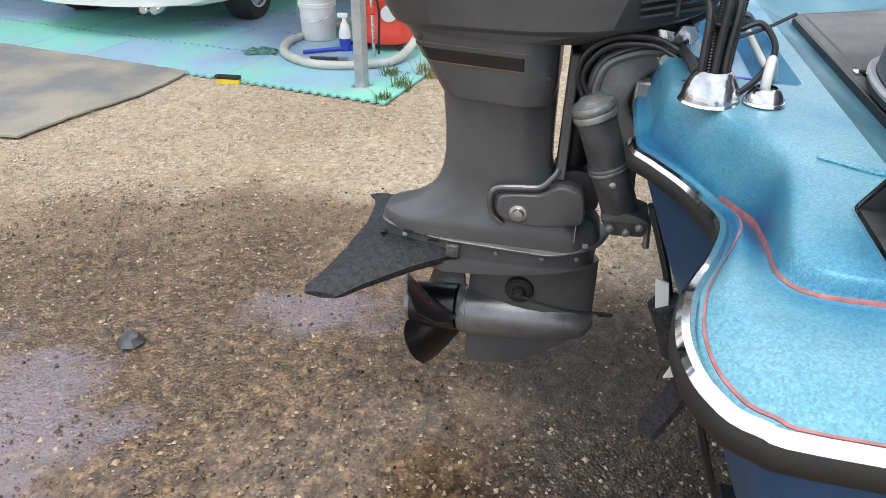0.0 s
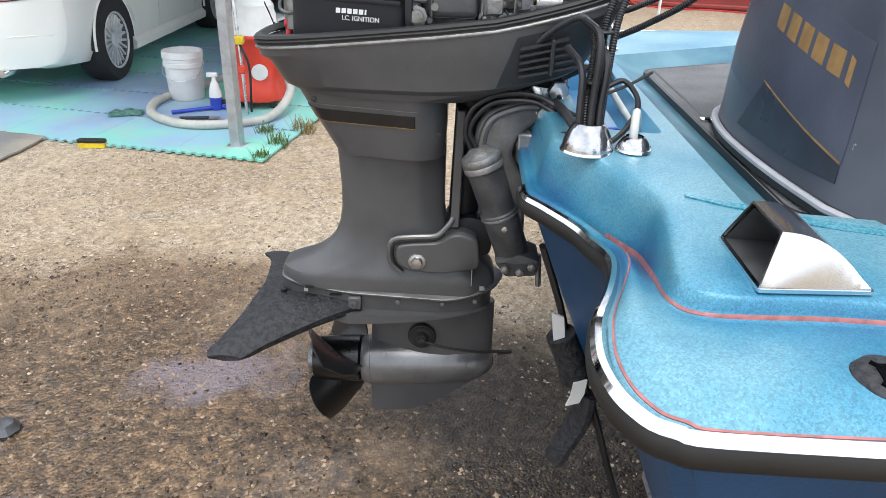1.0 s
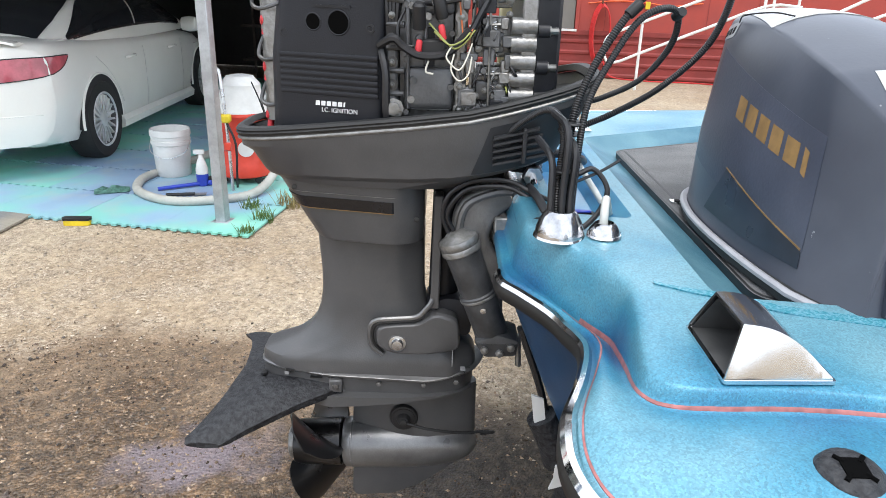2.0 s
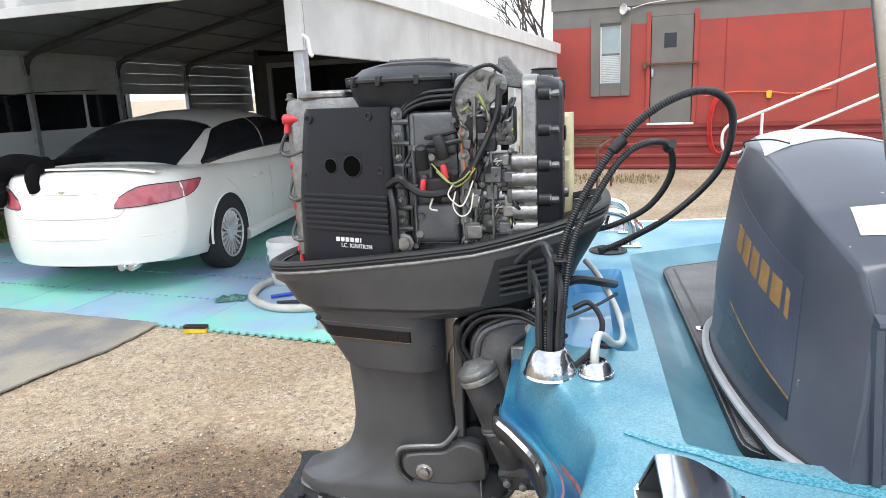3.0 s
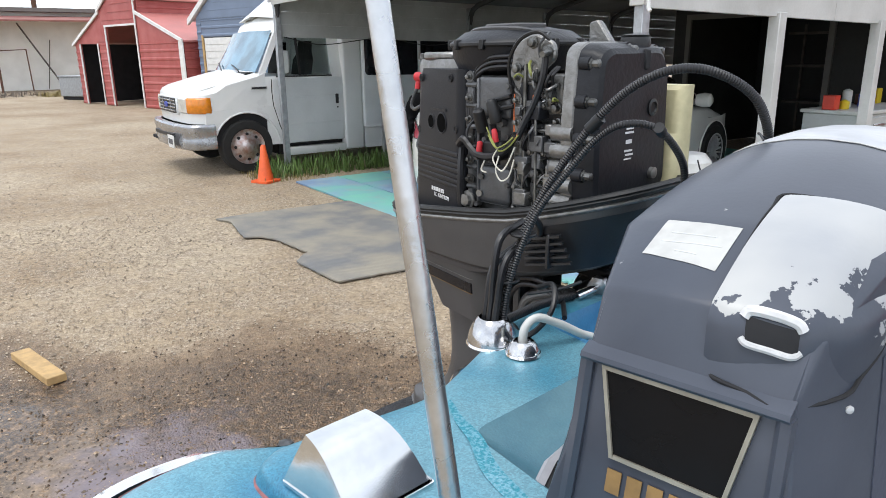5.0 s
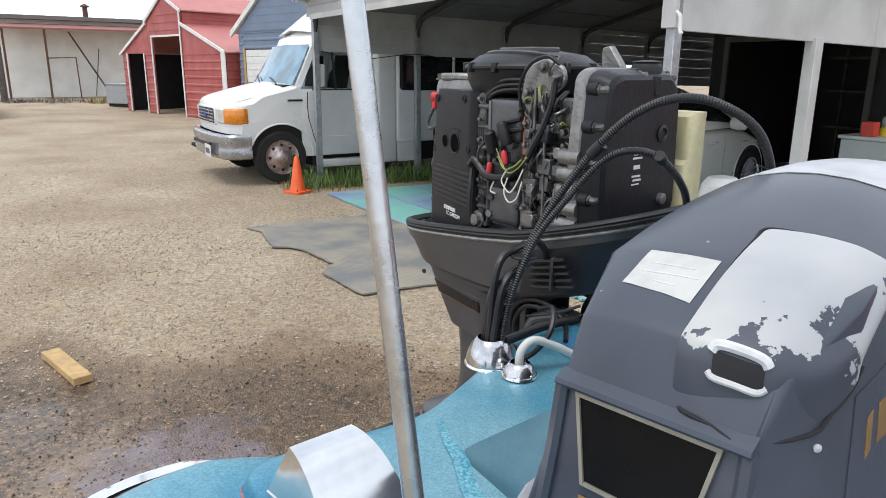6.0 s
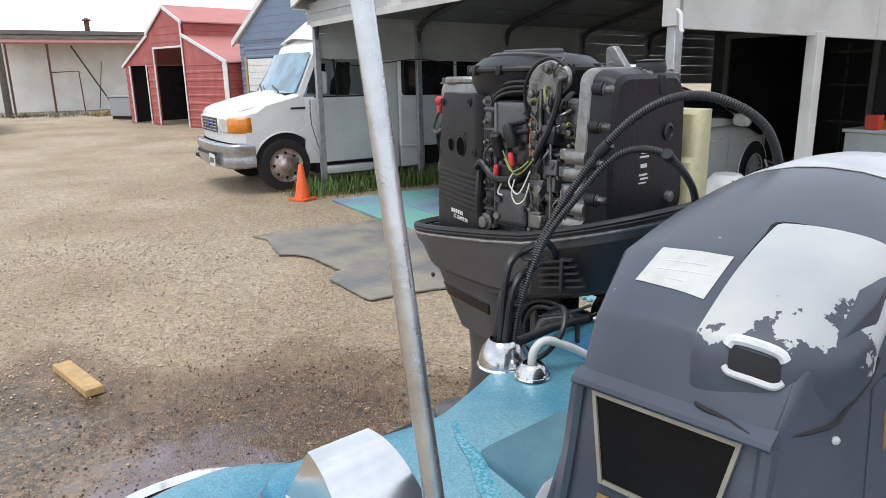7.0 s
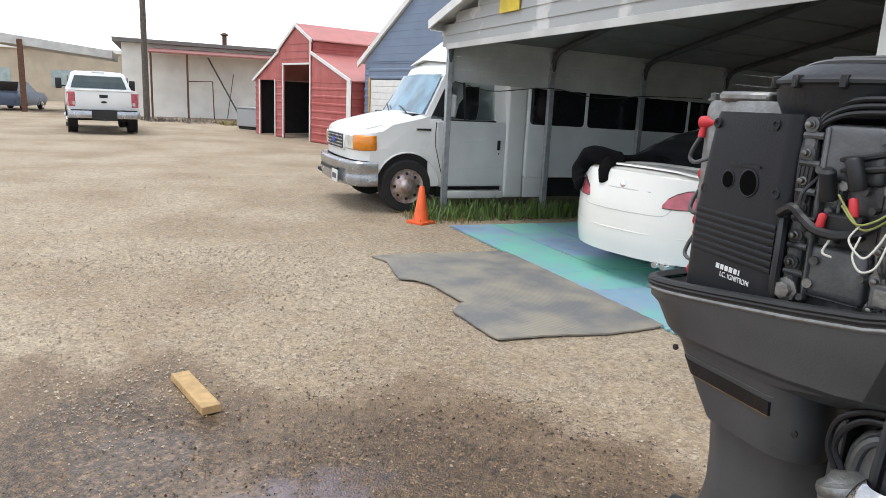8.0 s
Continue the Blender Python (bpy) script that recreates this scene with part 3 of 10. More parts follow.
    while z < 3.08:
        h = 0.135
        zz = z + 0.5 * h
        half = max(0.15, 3.85 - (zz - 2.36) / 0.205) if zz > 2.4 else 3.2
        half = min(half, 3.24 if zz > 2.3 else 3.06)
        bm = bmesh.new()
        u0, u1 = -3.06 - half, -3.06 + min(half, 3.0)
        v = [bm.verts.new(p) for p in ((u0, -0.03, z), (u1, -0.03, z), (u1, -0.062, z), (u0, -0.062, z), (u0, -0.03, z + h), (u1, -0.03, z + h), (u1, -0.05, z + h), (u0, -0.05, z + h))]
        for f in ((0, 1, 5, 4), (3, 7, 6, 2), (0, 3, 2, 1), (4, 5, 6, 7), (0, 4, 7, 3), (1, 2, 6, 5)):
            bm.faces.new([v[i] for i in f])
        bmesh.ops.recalc_face_normals(bm, faces=bm.faces)
        part("board", bm, M_GREYBOARD, cp, smooth=False)
        z += h
    # rake trim
    for s in (-1, 1):
        e = -6.33 if s < 0 else 0.06
        bm = loft([[(e, y, roof_z(e) + 0.0), (e, y, roof_z(e) + 0.11), (-3.06, y, roof_z(-3.06) + 0.13), (-3.06, y, roof_z(-3.06) + 0.03)] for y in (-0.25, -0.222)])
        part("rake_trim", bm, M_WHITETRIM if s < 0 else M_WHITEWOOD, cp)
    part("bottom_trim", box(-6.1, -0.06, -0.075, -0.063, 2.2, 2.27, 0.003), M_WHITEWOOD, cp)
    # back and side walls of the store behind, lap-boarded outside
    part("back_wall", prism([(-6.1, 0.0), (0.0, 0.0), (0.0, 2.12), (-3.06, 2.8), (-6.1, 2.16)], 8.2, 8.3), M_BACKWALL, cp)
    part("side_fascia", loft([[(0.022, v, 2.26 + drop(v)), (0.062, v, 2.26 + drop(v)), (0.066, v, 2.425 + drop(v)), (0.022, v, 2.425 + drop(v))] for v in (-0.22, 8.4)]), M_WHITETRIM, cp, "white edge strip under the roof")
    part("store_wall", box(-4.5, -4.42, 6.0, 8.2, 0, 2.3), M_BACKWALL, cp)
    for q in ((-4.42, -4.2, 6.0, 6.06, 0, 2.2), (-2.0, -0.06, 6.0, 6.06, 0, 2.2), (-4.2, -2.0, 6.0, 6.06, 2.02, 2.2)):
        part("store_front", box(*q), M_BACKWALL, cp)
    bm = box(-4.26, -4.18, 5.96, 5.998, 0, 2.08)
    box(-2.02, -1.94, 5.96, 5.998, 0, 2.08, bm=bm)
    box(-4.18, -2.02, 5.96, 5.998, 2.0, 2.08, bm=bm)
    part("door_frame", bm, M_TAUPE, cp)
    part("sagging_wire", tube([(-6.05, 0.05, 1.8), (-6.03, 0.6, 1.7), (-6.04, 1.5, 1.78), (-6.03, 2.3, 1.68), (-6.04, 3.1, 1.74), (-6.03, 4.2, 1.76)], 0.006, 6), M_BLACKPL, cp)
    part("sign", box(-4.56, -4.1, -0.085, -0.07, 2.5, 2.98, 0.004), M_YELLOW, cp, "yellow sign board, its print unreadable")
    z = 0.0
    while z < 1.62:
        h = 0.19
        for v0, v1 in ((5.25, 5.88), (6.62, 8.3)):
            bm = loft([[(-0.02, v, z), (0.045, v, z), (0.03, v, z + h), (-0.02, v, z + h)] for v in (v0, v1)])
            part("board", bm, M_WHITEWOOD, cp, smooth=False)
        z += h
    part("corner_board", box(-0.03, 0.06, 5.15, 5.25, 0, 1.72, 0.004), M_WHITEWOOD, cp)
    part("side_door", box(0.0, 0.05, 5.89, 6.61, 0.05, 1.68, 0.004), M_WHITETRIM, cp, "plain white door")
    part("door_window", box(0.05, 0.056, 6.18, 6.32, 1.0, 1.35, 0.002), M_GLASS, cp)
    return cp


carport()


def foam_floor():
    ff = thing("foam_mat_floor", MC, "interlocking green and blue foam floor tiles under the car", "floor mat")
    rng = random.Random(3)
    W = 0.62
    me_cache = {}

    def tile(kind):
        if kind in me_cache:
            return me_cache[kind]
        # outline with teeth on the front edge
        pts = []
        nteeth = 9
        for i in range(nteeth):
            x0, x1 = i / nteeth * W, (i + 0.5) / nteeth * W
            pts += [(x0, 0.0), (x1, 0.0), (x1, -0.022), ((i + 1) / nteeth * W, -0.022)]
        pts += [(W - 0.002, W - 0.026), (0.0, W - 0.026)]
        bm = prism(pts, 0.0, 0.014, axis="z")
        me_cache[kind] = mesh_of("tile", bm, M_FOAM if kind == 0 else M_FOAM2, False)
        return me_cache[kind]

    for i in range(9):
        for j in range(11):
            ob = new("tile", tile(1 if (i * 3 + j * 2 + (j // 2)) % 5 in (0, 3) else 0))
            ob.parent = ff
            ob.location = (-5.3 + i * W + rng.uniform(-0.004, 0.004), -0.22 + j * W, rng.uniform(0, 0.003) - 0.004)
    return ff




def foam_material(name, shift):
    """Sun-faded foam: green runs into blue in soft clouds across the whole floor, with dusty scuffs."""
    m = bpy.data.materials.new(name)
    m.use_nodes = True
    n, l = m.node_tree.nodes, m.node_tree.links
    b = n["Principled BSDF"]
    pos = n.new("ShaderNodeNewGeometry").outputs["Position"]
    cloud, dust, fine = (n.new("ShaderNodeTexNoise") for _ in range(3))
    for t, sc, de in ((cloud, 0.9, 3), (dust, 5, 6), (fine, 160, 2)):
        t.inputs["Scale"].default_value, t.inputs["Detail"].default_value = sc, de
        l.new(pos, t.inputs["Vector"])
    sh = n.new("ShaderNodeMath")
    sh.inputs[1].default_value = shift
    l.new(cloud.outputs["Fac"], sh.inputs[0])
    r = n.new("ShaderNodeValToRGB")
    cols = [(0.36, (0.2, 0.29, 0.44)), (0.46, (0.24, 0.38, 0.5)), (0.55, (0.2, 0.47, 0.45)), (0.66, (0.2, 0.53, 0.42))]
    while len(r.color_ramp.elements) < len(cols):
        r.color_ramp.elements.new(0.5)
    for e, (p, c) in zip(r.color_ramp.elements, cols):
        e.position, e.color = p, (*c, 1)
    l.new(sh.outputs[0], r.inputs[0])
    dr = n.new("ShaderNodeMapRange")
    dr.inputs["From Min"].default_value, dr.inputs["From Max"].default_value = 0.5, 0.75
    dr.inputs["To Max"].default_value = 0.5
    l.new(dust.outputs["Fac"], dr.inputs["Value"])
    mx = n.new("ShaderNodeMix")
    mx.data_type = "RGBA"
    l.new(dr.outputs[0], mx.inputs[0])
    l.new(r.outputs[0], mx.inputs[6])
    mx.inputs[7].default_value = (0.36, 0.4, 0.38, 1)
    l.new(mx.outputs[2], b.inputs["Base Color"])
    b.inputs["Roughness"].default_value = 0.55
    bp = n.new("ShaderNodeBump")
    bp.inputs["Strength"].default_value, bp.inputs["Distance"].default_value = 0.3, 0.002
    l.new(fine.outputs["Fac"], bp.inputs["Height"])
    l.new(bp.outputs[0], b.inputs["Normal"])
    return m


M_FOAM, M_FOAM2 = foam_material("foam_tile", 0.075), foam_material("foam_tile_blue", -0.01)
foam_floor()


def rubber_mat():
    rng = random.Random(12)
    edge = [(-4.97, 3.8), (-4.73, 3.83), (-4.4, 3.7), (-4.12, 3.6), (-4.02, 3.7), (-3.86, 3.75), (-3.61, 3.72), (-3.37, 3.68), (-3.29, 3.69), (-3.22, 3.57), (-3.13, 3.46), (-2.83, 3.41), (-2.57, 3.37), (-2.48, 3.36),
            (-2.37, 3.75), (-2.2, 4.15), (-2.14, 4.5), (-2.14, 4.66), (-3.0, 4.86), (-4.1, 5.12), (-4.62, 5.22), (-4.75, 4.7), (-4.91, 4.22)]
    # torn edge: short, slightly ragged runs
    torn = []
    for p, q in zip(edge, edge[1:] + edge[:1]):
        m = max(1, int(math.dist(p, q) / 0.06))
        torn += [(p[0] + (q[0] - p[0]) * i / m + rng.uniform(-0.007, 0.007), p[1] + (q[1] - p[1]) * i / m + rng.uniform(-0.007, 0.007)) for i in range(m)]
    edge = torn
    bm = prism(edge, 0.0, 0.012, axis="z")
    mt = solo("rubber_mat", bm, M_RUBMAT, label="torn, dusty grey rubber mat lying on the dirt", category="mat", smooth=False)
    mt.location.z = 0.002
    return mt


rubber_mat()


# ---- vehicles ----
def wheel(parent, x, y, r, w, side, rim, spokes=10, label=""):
    """A road wheel with its axle along x; side: the outer face (+1 or -1)."""
    ax = T(x, y, r) @ pose(0, 0, 0, 0, 90 * side, 0)
    ty = part("wheel", lathe([(r * 0.64, -w / 2), (r * 0.92, -w / 2), (r * 0.985, -w * 0.4), (r, -w * 0.25), (r, w * 0.25), (r * 0.985, w * 0.4), (r * 0.93, w / 2), (r * 0.68, w / 2), (r * 0.64, w * 0.42), (r * 0.6, w * 0.3)], 40, ax, None, False), M_RUBBER, parent, label or "black tyre on a silver rim")
    if spokes:
        part("rim", lathe([(r * 0.64, w * 0.46), (r * 0.66, w * 0.49), (r * 0.62, w * 0.44), (r * 0.6, w * 0.3), (r * 0.56, -w * 0.1), (0.02, -w * 0.12)], 40, ax, None, False), M_DARKRIM, ty)
        bm = bmesh.new()
        for k in range(spokes):
            a = 2 * math.pi * k / spokes
            for s in (-1, 1):
                d = 0.085 * s
                p = [(0.06 * math.cos(a + d), 0.06 * math.sin(a + d)), (r * 0.63 * math.cos(a + d * 1.9), r * 0.63 * math.sin(a + d * 1.9))]
                q = Vector((-math.sin(a), math.cos(a))) * 0.009
                loft([[ax @ Vector((px + q.x, py + q.y, w * 0.42 - zz)), ax @ Vector((px - q.x, py - q.y, w * 0.42 - zz)), ax @ Vector((px - q.x, py - q.y, w * 0.28)), ax @ Vector((px + q.x, py + q.y, w * 0.28))] for (px, py), zz in zip(p, (0.0, -0.004))], bm)
        part("spokes", bm, M_ALLOY, ty)
        part("hub_cap", lathe([(0.065, w * 0.3), (0.065, w * 0.43), (0.04, w * 0.46), (0.01, w * 0.465)], 20, ax), M_ALLOY, ty)
        part("lip", lathe([(r * 0.66, w * 0.48), (r * 0.69, w * 0.505), (r * 0.66, w * 0.52), (r * 0.635, w * 0.47), (r * 0.64, w * 0.45)], 40, ax, None, False), M_ALLOY, ty)
    else:
        part("hub_cap", lathe([(r * 0.64, w * 0.46), (r * 0.655, w * 0.5), (r * 0.62, w * 0.46), (r * 0.5, w * 0.42), (r * 0.42, w * 0.48), (r * 0.3, w * 0.55), (r * 0.2, w * 0.72), (r * 0.14, w * 0.75), (0.004, w * 0.76)], 40, ax, None, False), rim, ty, "chrome wheel cover")
        for k in range(8):
            a = 2 * math.pi * k / 8
            part("vent_hole", lathe([(0.022, w * 0.45), (0.022, w * 0.48), (0.004, w * 0.481)], 10, ax @ T(r * 0.47 * math.cos(a), r * 0.47 * math.sin(a), 0)), M_DARK, ty)
        for k in range(8):
            a = 2 * math.pi * (k + 0.5) / 8
            part("lug_nut", lathe([(0.013, w * 0.5), (0.013, w * 0.6), (0.004, w * 0.61)], 8, ax @ T(r * 0.27 * math.cos(a), r * 0.27 * math.sin(a), 0)), rim, ty)
    return ty


M_DARKRIM = mat("shaded_rim_barrel", (0.12, 0.12, 0.125), 0.4, 0.6, 0.1, 10)


def lerp_rows(rows, y):
    for a, b in zip(rows, rows[1:]):
        if a[0] <= y <= b[0]:
            f = (y - a[0]) / (b[0] - a[0])
            f = f * f * (3 - 2 * f) * 0.5 + f * 0.5
            return [p + (q - p) * f for p, q in zip(a[1:], b[1:])]
    return list(rows[0][1:] if y < rows[0][0] else rows[-1][1:])


def sedan():
    """x to the right, y forward, origin on the ground under the rear bumper."""
    sd = thing("sedan", M_CAR, "white four-door sedan with tinted windows, parked nose-in", "car")
    body = [(0.0, 0.87, 0.27, 0.955), (0.06, 0.878, 0.255, 0.975), (0.14, 0.885, 0.24, 0.985), (0.3, 0.895, 0.22, 0.99), (0.7, 0.905, 0.2, 0.985), (1.4, 0.91, 0.19, 0.95), (2.4, 0.91, 0.19, 0.92), (3.3, 0.905, 0.19, 0.9), (3.9, 0.89, 0.2, 0.86), (4.4, 0.85, 0.23, 0.77), (4.72, 0.76, 0.3, 0.66)]

    def skin(x, y, z):
        """Round the tail in plan and lean it forward with height; round the nose in plan."""
        tail, nose = max(0.0, 1 - y / 1.1) ** 1.5, max(0.0, (y - 3.6) / 1.1)
        y += tail * (0.42 * (abs(x) / 0.9) ** 2.7 + 0.3 * max(0.0, z - 0.66) ** 1.4 + 0.22 * max(0.0, 0.42 - z))
        return (x, y - nose * 0.4 * (abs(x) / 0.85) ** 3, z)

    def ring(y):
        w, zb, zs = lerp_rows(body, y)
        side = [(0.78, zb), (0.9, zb + 0.02), (0.955, zb + 0.1), (0.98, 0.44), (1.0, 0.56), (1.0, 0.66), (0.992, 0.76), (0.978, zs - 0.1), (0.955, zs - 0.035), (0.915, zs + 0.003), (0.82, zs + 0.026), (0.6, zs + 0.045), (0.3, zs + 0.056), (0.1, zs + 0.058)]
        return [skin(w * a, y, z) for a, z in side] + [skin(-w * a, y, z) for a, z in side[::-1]]
    ys = [0.0, 0.012, 0.03, 0.06, 0.1, 0.16, 0.24, 0.34, 0.46, 0.6, 0.8, 1.0, 1.25, 1.5, 1.8, 2.2, 2.6, 3.0, 3.4, 3.7, 4.0, 4.25, 4.45, 4.6, 4.72]
    w0, zb0, zs0 = lerp_rows(body, 0.0)
    flat = [(0.78, zb0), (0.9, zb0 + 0.02), (0.955, zb0 + 0.1), (0.98, 0.44), (1.0, 0.56), (1.0, 0.66), (0.992, 0.76), (0.978, zs0 - 0.1), (0.955, zs0 - 0.035), (0.915, zs0 + 0.003), (0.82, zs0 + 0.026), (0.6, zs0 + 0.045), (0.3, zs0 + 0.056), (0.1, zs0 + 0.058)]
    nested = [[skin(w0 * a * k, 0.0, z) for a, z in flat] + [skin(-w0 * a * k, 0.0, z) for a, z in flat[::-1]] for k in (0.0, 0.25, 0.45, 0.62, 0.76, 0.87, 0.95)]
    shell = loft(nested + [ring(y) for y in ys], caps=False)
    shell.faces.new([shell.verts.new(p) for p in ring(ys[-1])])
    bmesh.ops.remove_doubles(shell, verts=shell.verts[:], dist=0.0004)
    bmesh.ops.recalc_face_normals(shell, faces=shell.faces)
    tree = BVHTree.FromBMesh(shell)
    part("body", shell, M_CARWHITE, sd, angle=42)
    roof = [(0.56, 0.70, 1.01), (0.7, 0.73, 1.075), (0.9, 0.76, 1.175), (1.15, 0.785, 1.29), (1.4, 0.8, 1.378), (1.7, 0.81, 1.44), (2.05, 0.815, 1.468), (2.4, 0.815, 1.47), (2.75, 0.815, 1.44), (3.1, 0.81, 1.35), (3.45, 0.8, 1.2), (3.75, 0.78, 1.06), (3.98, 0.76, 0.955)]

    def gpoint(y, s, out=0.0):
        """s runs from -1 (left sill) over the roof (0) to 1 (right sill)."""
        wb, zt = lerp_rows(roof, y)
        zb = 0.93
        th = abs(s) * math.pi / 2
        x = (wb + out) * math.sin(th) ** 0.82
        z = zb + (zt - zb + out) * max(0.0, math.cos(th)) ** 0.62
        return (math.copysign(x, s) if s else 0.0, y, z)
    ss = [-1 + 2 * i / 40 for i in range(41)]
    gy = [0.56, 0.65, 0.78, 0.92, 1.08, 1.25, 1.42, 1.6, 1.8, 2.0, 2.2, 2.4, 2.6, 2.78, 2.95, 3.1, 3.25, 3.4, 3.55, 3.7, 3.84, 3.98]
    part("roof", loft([[gpoint(y, s) for s in ss] for y in gy]), M_CARWHITE, sd, angle=50)

    def patch(y0, y1, cut, ny=14, ns=14, out=0.005):
        rows = []
        for i in range(ny + 1):
            y = y0 + (y1 - y0) * i / ny
            a, b = cut(i / ny)
            rows.append([gpoint(y, a + (b - a) * j / ns, out) for j in range(ns + 1)])
        return loft(rows, closed=False)

    def ease(f, k):
        return max(0.0, min(1.0, f / k, (1 - f) / k)) ** 0.5
    part("rear_window", patch(0.66, 1.46, lambda f: (-0.66 + 0.19 * f - 0.05 + 0.05 * ease(f + 0.02, 0.12), 0.66 - 0.19 * f + 0.05 - 0.05 * ease(f + 0.02, 0.12))), M_GLASS, sd, "black tinted rear window")
    part("window_seal", patch(1.46, 1.485, lambda f: (-0.47, 0.47), 1), M_BLACKPL, sd)
    part("windscreen", patch(2.98, 3.9, lambda f: (-0.46 - 0.2 * f, 0.46 + 0.2 * f)), M_GLASS, sd, "dark windscreen")
    for s in (-1, 1):
        top = lambda y: 0.53 + 0.4 * max(0.0, (1.45 - y) / 0.6) ** 1.3 + 0.33 * max(0.0, (y - 2.9) / 0.6) ** 1.4
        for y0, y1 in ((0.92, 2.16), (2.19, 3.46)):
            part("side_window", patch(y0, y1, lambda f: (s * min(0.925, top(y0 + (y1 - y0) * f)), s * 0.935), 18, 8), M_GLASS, sd, "black tinted side window")
        part("belt_trim", loft([[gpoint(y, s * q, 0.009) for q in (0.935, 0.95)] for y in [1.0 + 0.12 * i for i in range(21)]], closed=False), M_BLACKPL, sd)
        part("mirror", lathe([(0.03, -0.1), (0.07, -0.08), (0.085, 0.0), (0.075, 0.07), (0.03, 0.1)], 14, T(0.98 * s, 3.3, 1.0) @ pose(0, 0, 0, 0, 90, 0)), M_CARWHITE, sd)

        # lamp wrapped round the corner, laid on the body
        def corner(a, z, o):
            """a from 0 (centre line) to 1 along the tail and on to 2 up the flank."""
            ang = a * math.pi / 2
            far = Vector((s * 2.5 * math.sin(ang), 0.9 - 2.5 * math.cos(ang), z))
            mid = Vector((s * 0.3, 0.9, z))
            hit, nrm, _, _ = tree.ray_cast(far, (mid - far).normalized())
            return hit + nrm * o if hit else mid
        def lamp(rows, o, d=0.02):
            return loft([[corner(a, zb, o), corner(a, (zb + zt) / 2, o * 1.15), corner(a, zt, o), corner(a, zt, o - d), corner(a, zb, o - d)] for a, zb, zt in rows])
        plan = [(0.17, 0.748, 0.772), (0.195, 0.745, 0.82), (0.25, 0.745, 0.866), (0.31, 0.747, 0.897), (0.36, 0.752, 0.905), (0.42, 0.758, 0.908), (0.48, 0.765, 0.909), (0.54, 0.775, 0.909), (0.6, 0.79, 0.909), (0.66, 0.812, 0.908), (0.71, 0.842, 0.907), (0.75, 0.88, 0.905), (0.77, 0.9, 0.904)]
        lp = part("tail_lamp", lamp(plan, 0.008), M_TAILRED, sd, "red tail lamp with a dark edge", angle=60)
        part("lamp_bezel", lamp([(a, zt - 0.002, zt + 0.006) for a, zb, zt in plan[1:]], 0.009), M_BLACKPL, lp)
        part("lamp_bezel", lamp([(a, zb - 0.006, zb + 0.001) for a, zb, zt in plan], 0.009), M_BLACKPL, lp)
        for yw, xf in ((1.06, 0.905), (3.84, 0.892)):
            ax = T(xf * s, yw, 0.345) @ pose(0, 0, 0, 0, 90 * s, 0)
            arc = [radians(a) for a in range(-6, 187, 8)]
            inner, outer = [(xf * s + 0.006 * s, yw + 0.21 * math.cos(a), 0.345 + 0.21 * math.sin(a)) for a in arc], [(xf * s + 0.008 * s, yw + 0.366 * math.cos(a), 0.345 + 0.366 * math.sin(a)) for a in arc]
            # no arch is cut: a near-black band on the flank stands for its shade
            part("wheel_well", loft([inner, outer, [(x - 0.05 * s, y, z) for x, y, z in outer]], caps=False, closed=False), M_DARK, sd)
            part("arch_lip", tube([(xf * s + 0.002 * s, yw + 0.372 * math.cos(a), 0.345 + 0.372 * math.sin(a)) for a in arc], 0.011, 6, 1), M_CARWHITE, sd)
            wheel(sd, 0.812 * s, yw, 0.335, 0.215, s, M_ALLOY)
        part("sill", loft([[(s * 0.84, y, 0.17), (s * 0.905, y, 0.19), (s * 0.915, y, 0.25), (s * 0.88, y, 0.29)] for y in (1.46, 2.4, 3.44)]), M_CARWHITE, sd)
        for y, z0 in ((2.08, 0.3), (3.14, 0.3)):
            part("door_seam", tube([(s * (0.9105 - 0.02 * (z < 0.4) - 0.012 * (z > 0.8)), y + 0.03 * (z - 0.5), z) for z in (z0, 0.45, 0.6, 0.75, 0.86)], 0.003, 5), M_GREYPL, sd)
        part("door_seam", tube([(s * 0.907, 1.5, 0.42), (s * 0.911, 1.42, 0.56), (s * 0.905, 1.28, 0.72), (s * 0.893, 1.1, 0.85)], 0.003, 5), M_GREYPL, sd)
        for y in (1.66, 2.76):
            part("door_handle", tube([(s * 0.9, y, 0.79), (s * 0.928, y + 0.04, 0.795), (s * 0.928, y + 0.16, 0.798), (s * 0.9, y + 0.2, 0.797)], 0.012, 8), M_CARWHITE, sd)

    def tail(x, z, o=0.0):
        hit, nrm, _, _ = tree.ray_cast(Vector((x, -1.5, z)), Vector((0, 1, 0)))
        return hit + nrm * o if hit else Vector((x, 0.1, z))
    part("lid_seam", tube([tail(x, z, 0.0) for x, z in ((-0.5, 0.74), (-0.46, 0.69), (-0.4, 0.672), (-0.2, 0.668), (0.0, 0.667), (0.2, 0.668), (0.4, 0.672), (0.46, 0.69), (0.5, 0.74))], 0.0035, 6), M_GREYPL, sd)
    part("lid_crease", tube([tail(x, 0.862, -0.001) for x in (-0.3, -0.1, 0.1, 0.3)], 0.005, 6), M_GREYPL, sd)
    part("badge", lathe([(0.03, 0), (0.03, 0.006), (0.024, 0.009), (0.004, 0.01)], 20, Matrix.Translation(tail(0, 0.9)) @ pose(0, 0, 0, 80, 0, 0)), M_CHROME, sd)
    part("badge", loft([[tail(x, z, o) for x, z in ((-0.6, 0.74), (-0.45, 0.735), (-0.45, 0.755), (-0.6, 0.76))] for o in (-0.002, 0.003)]), M_CHROME, sd, "small chrome letters, unreadable")
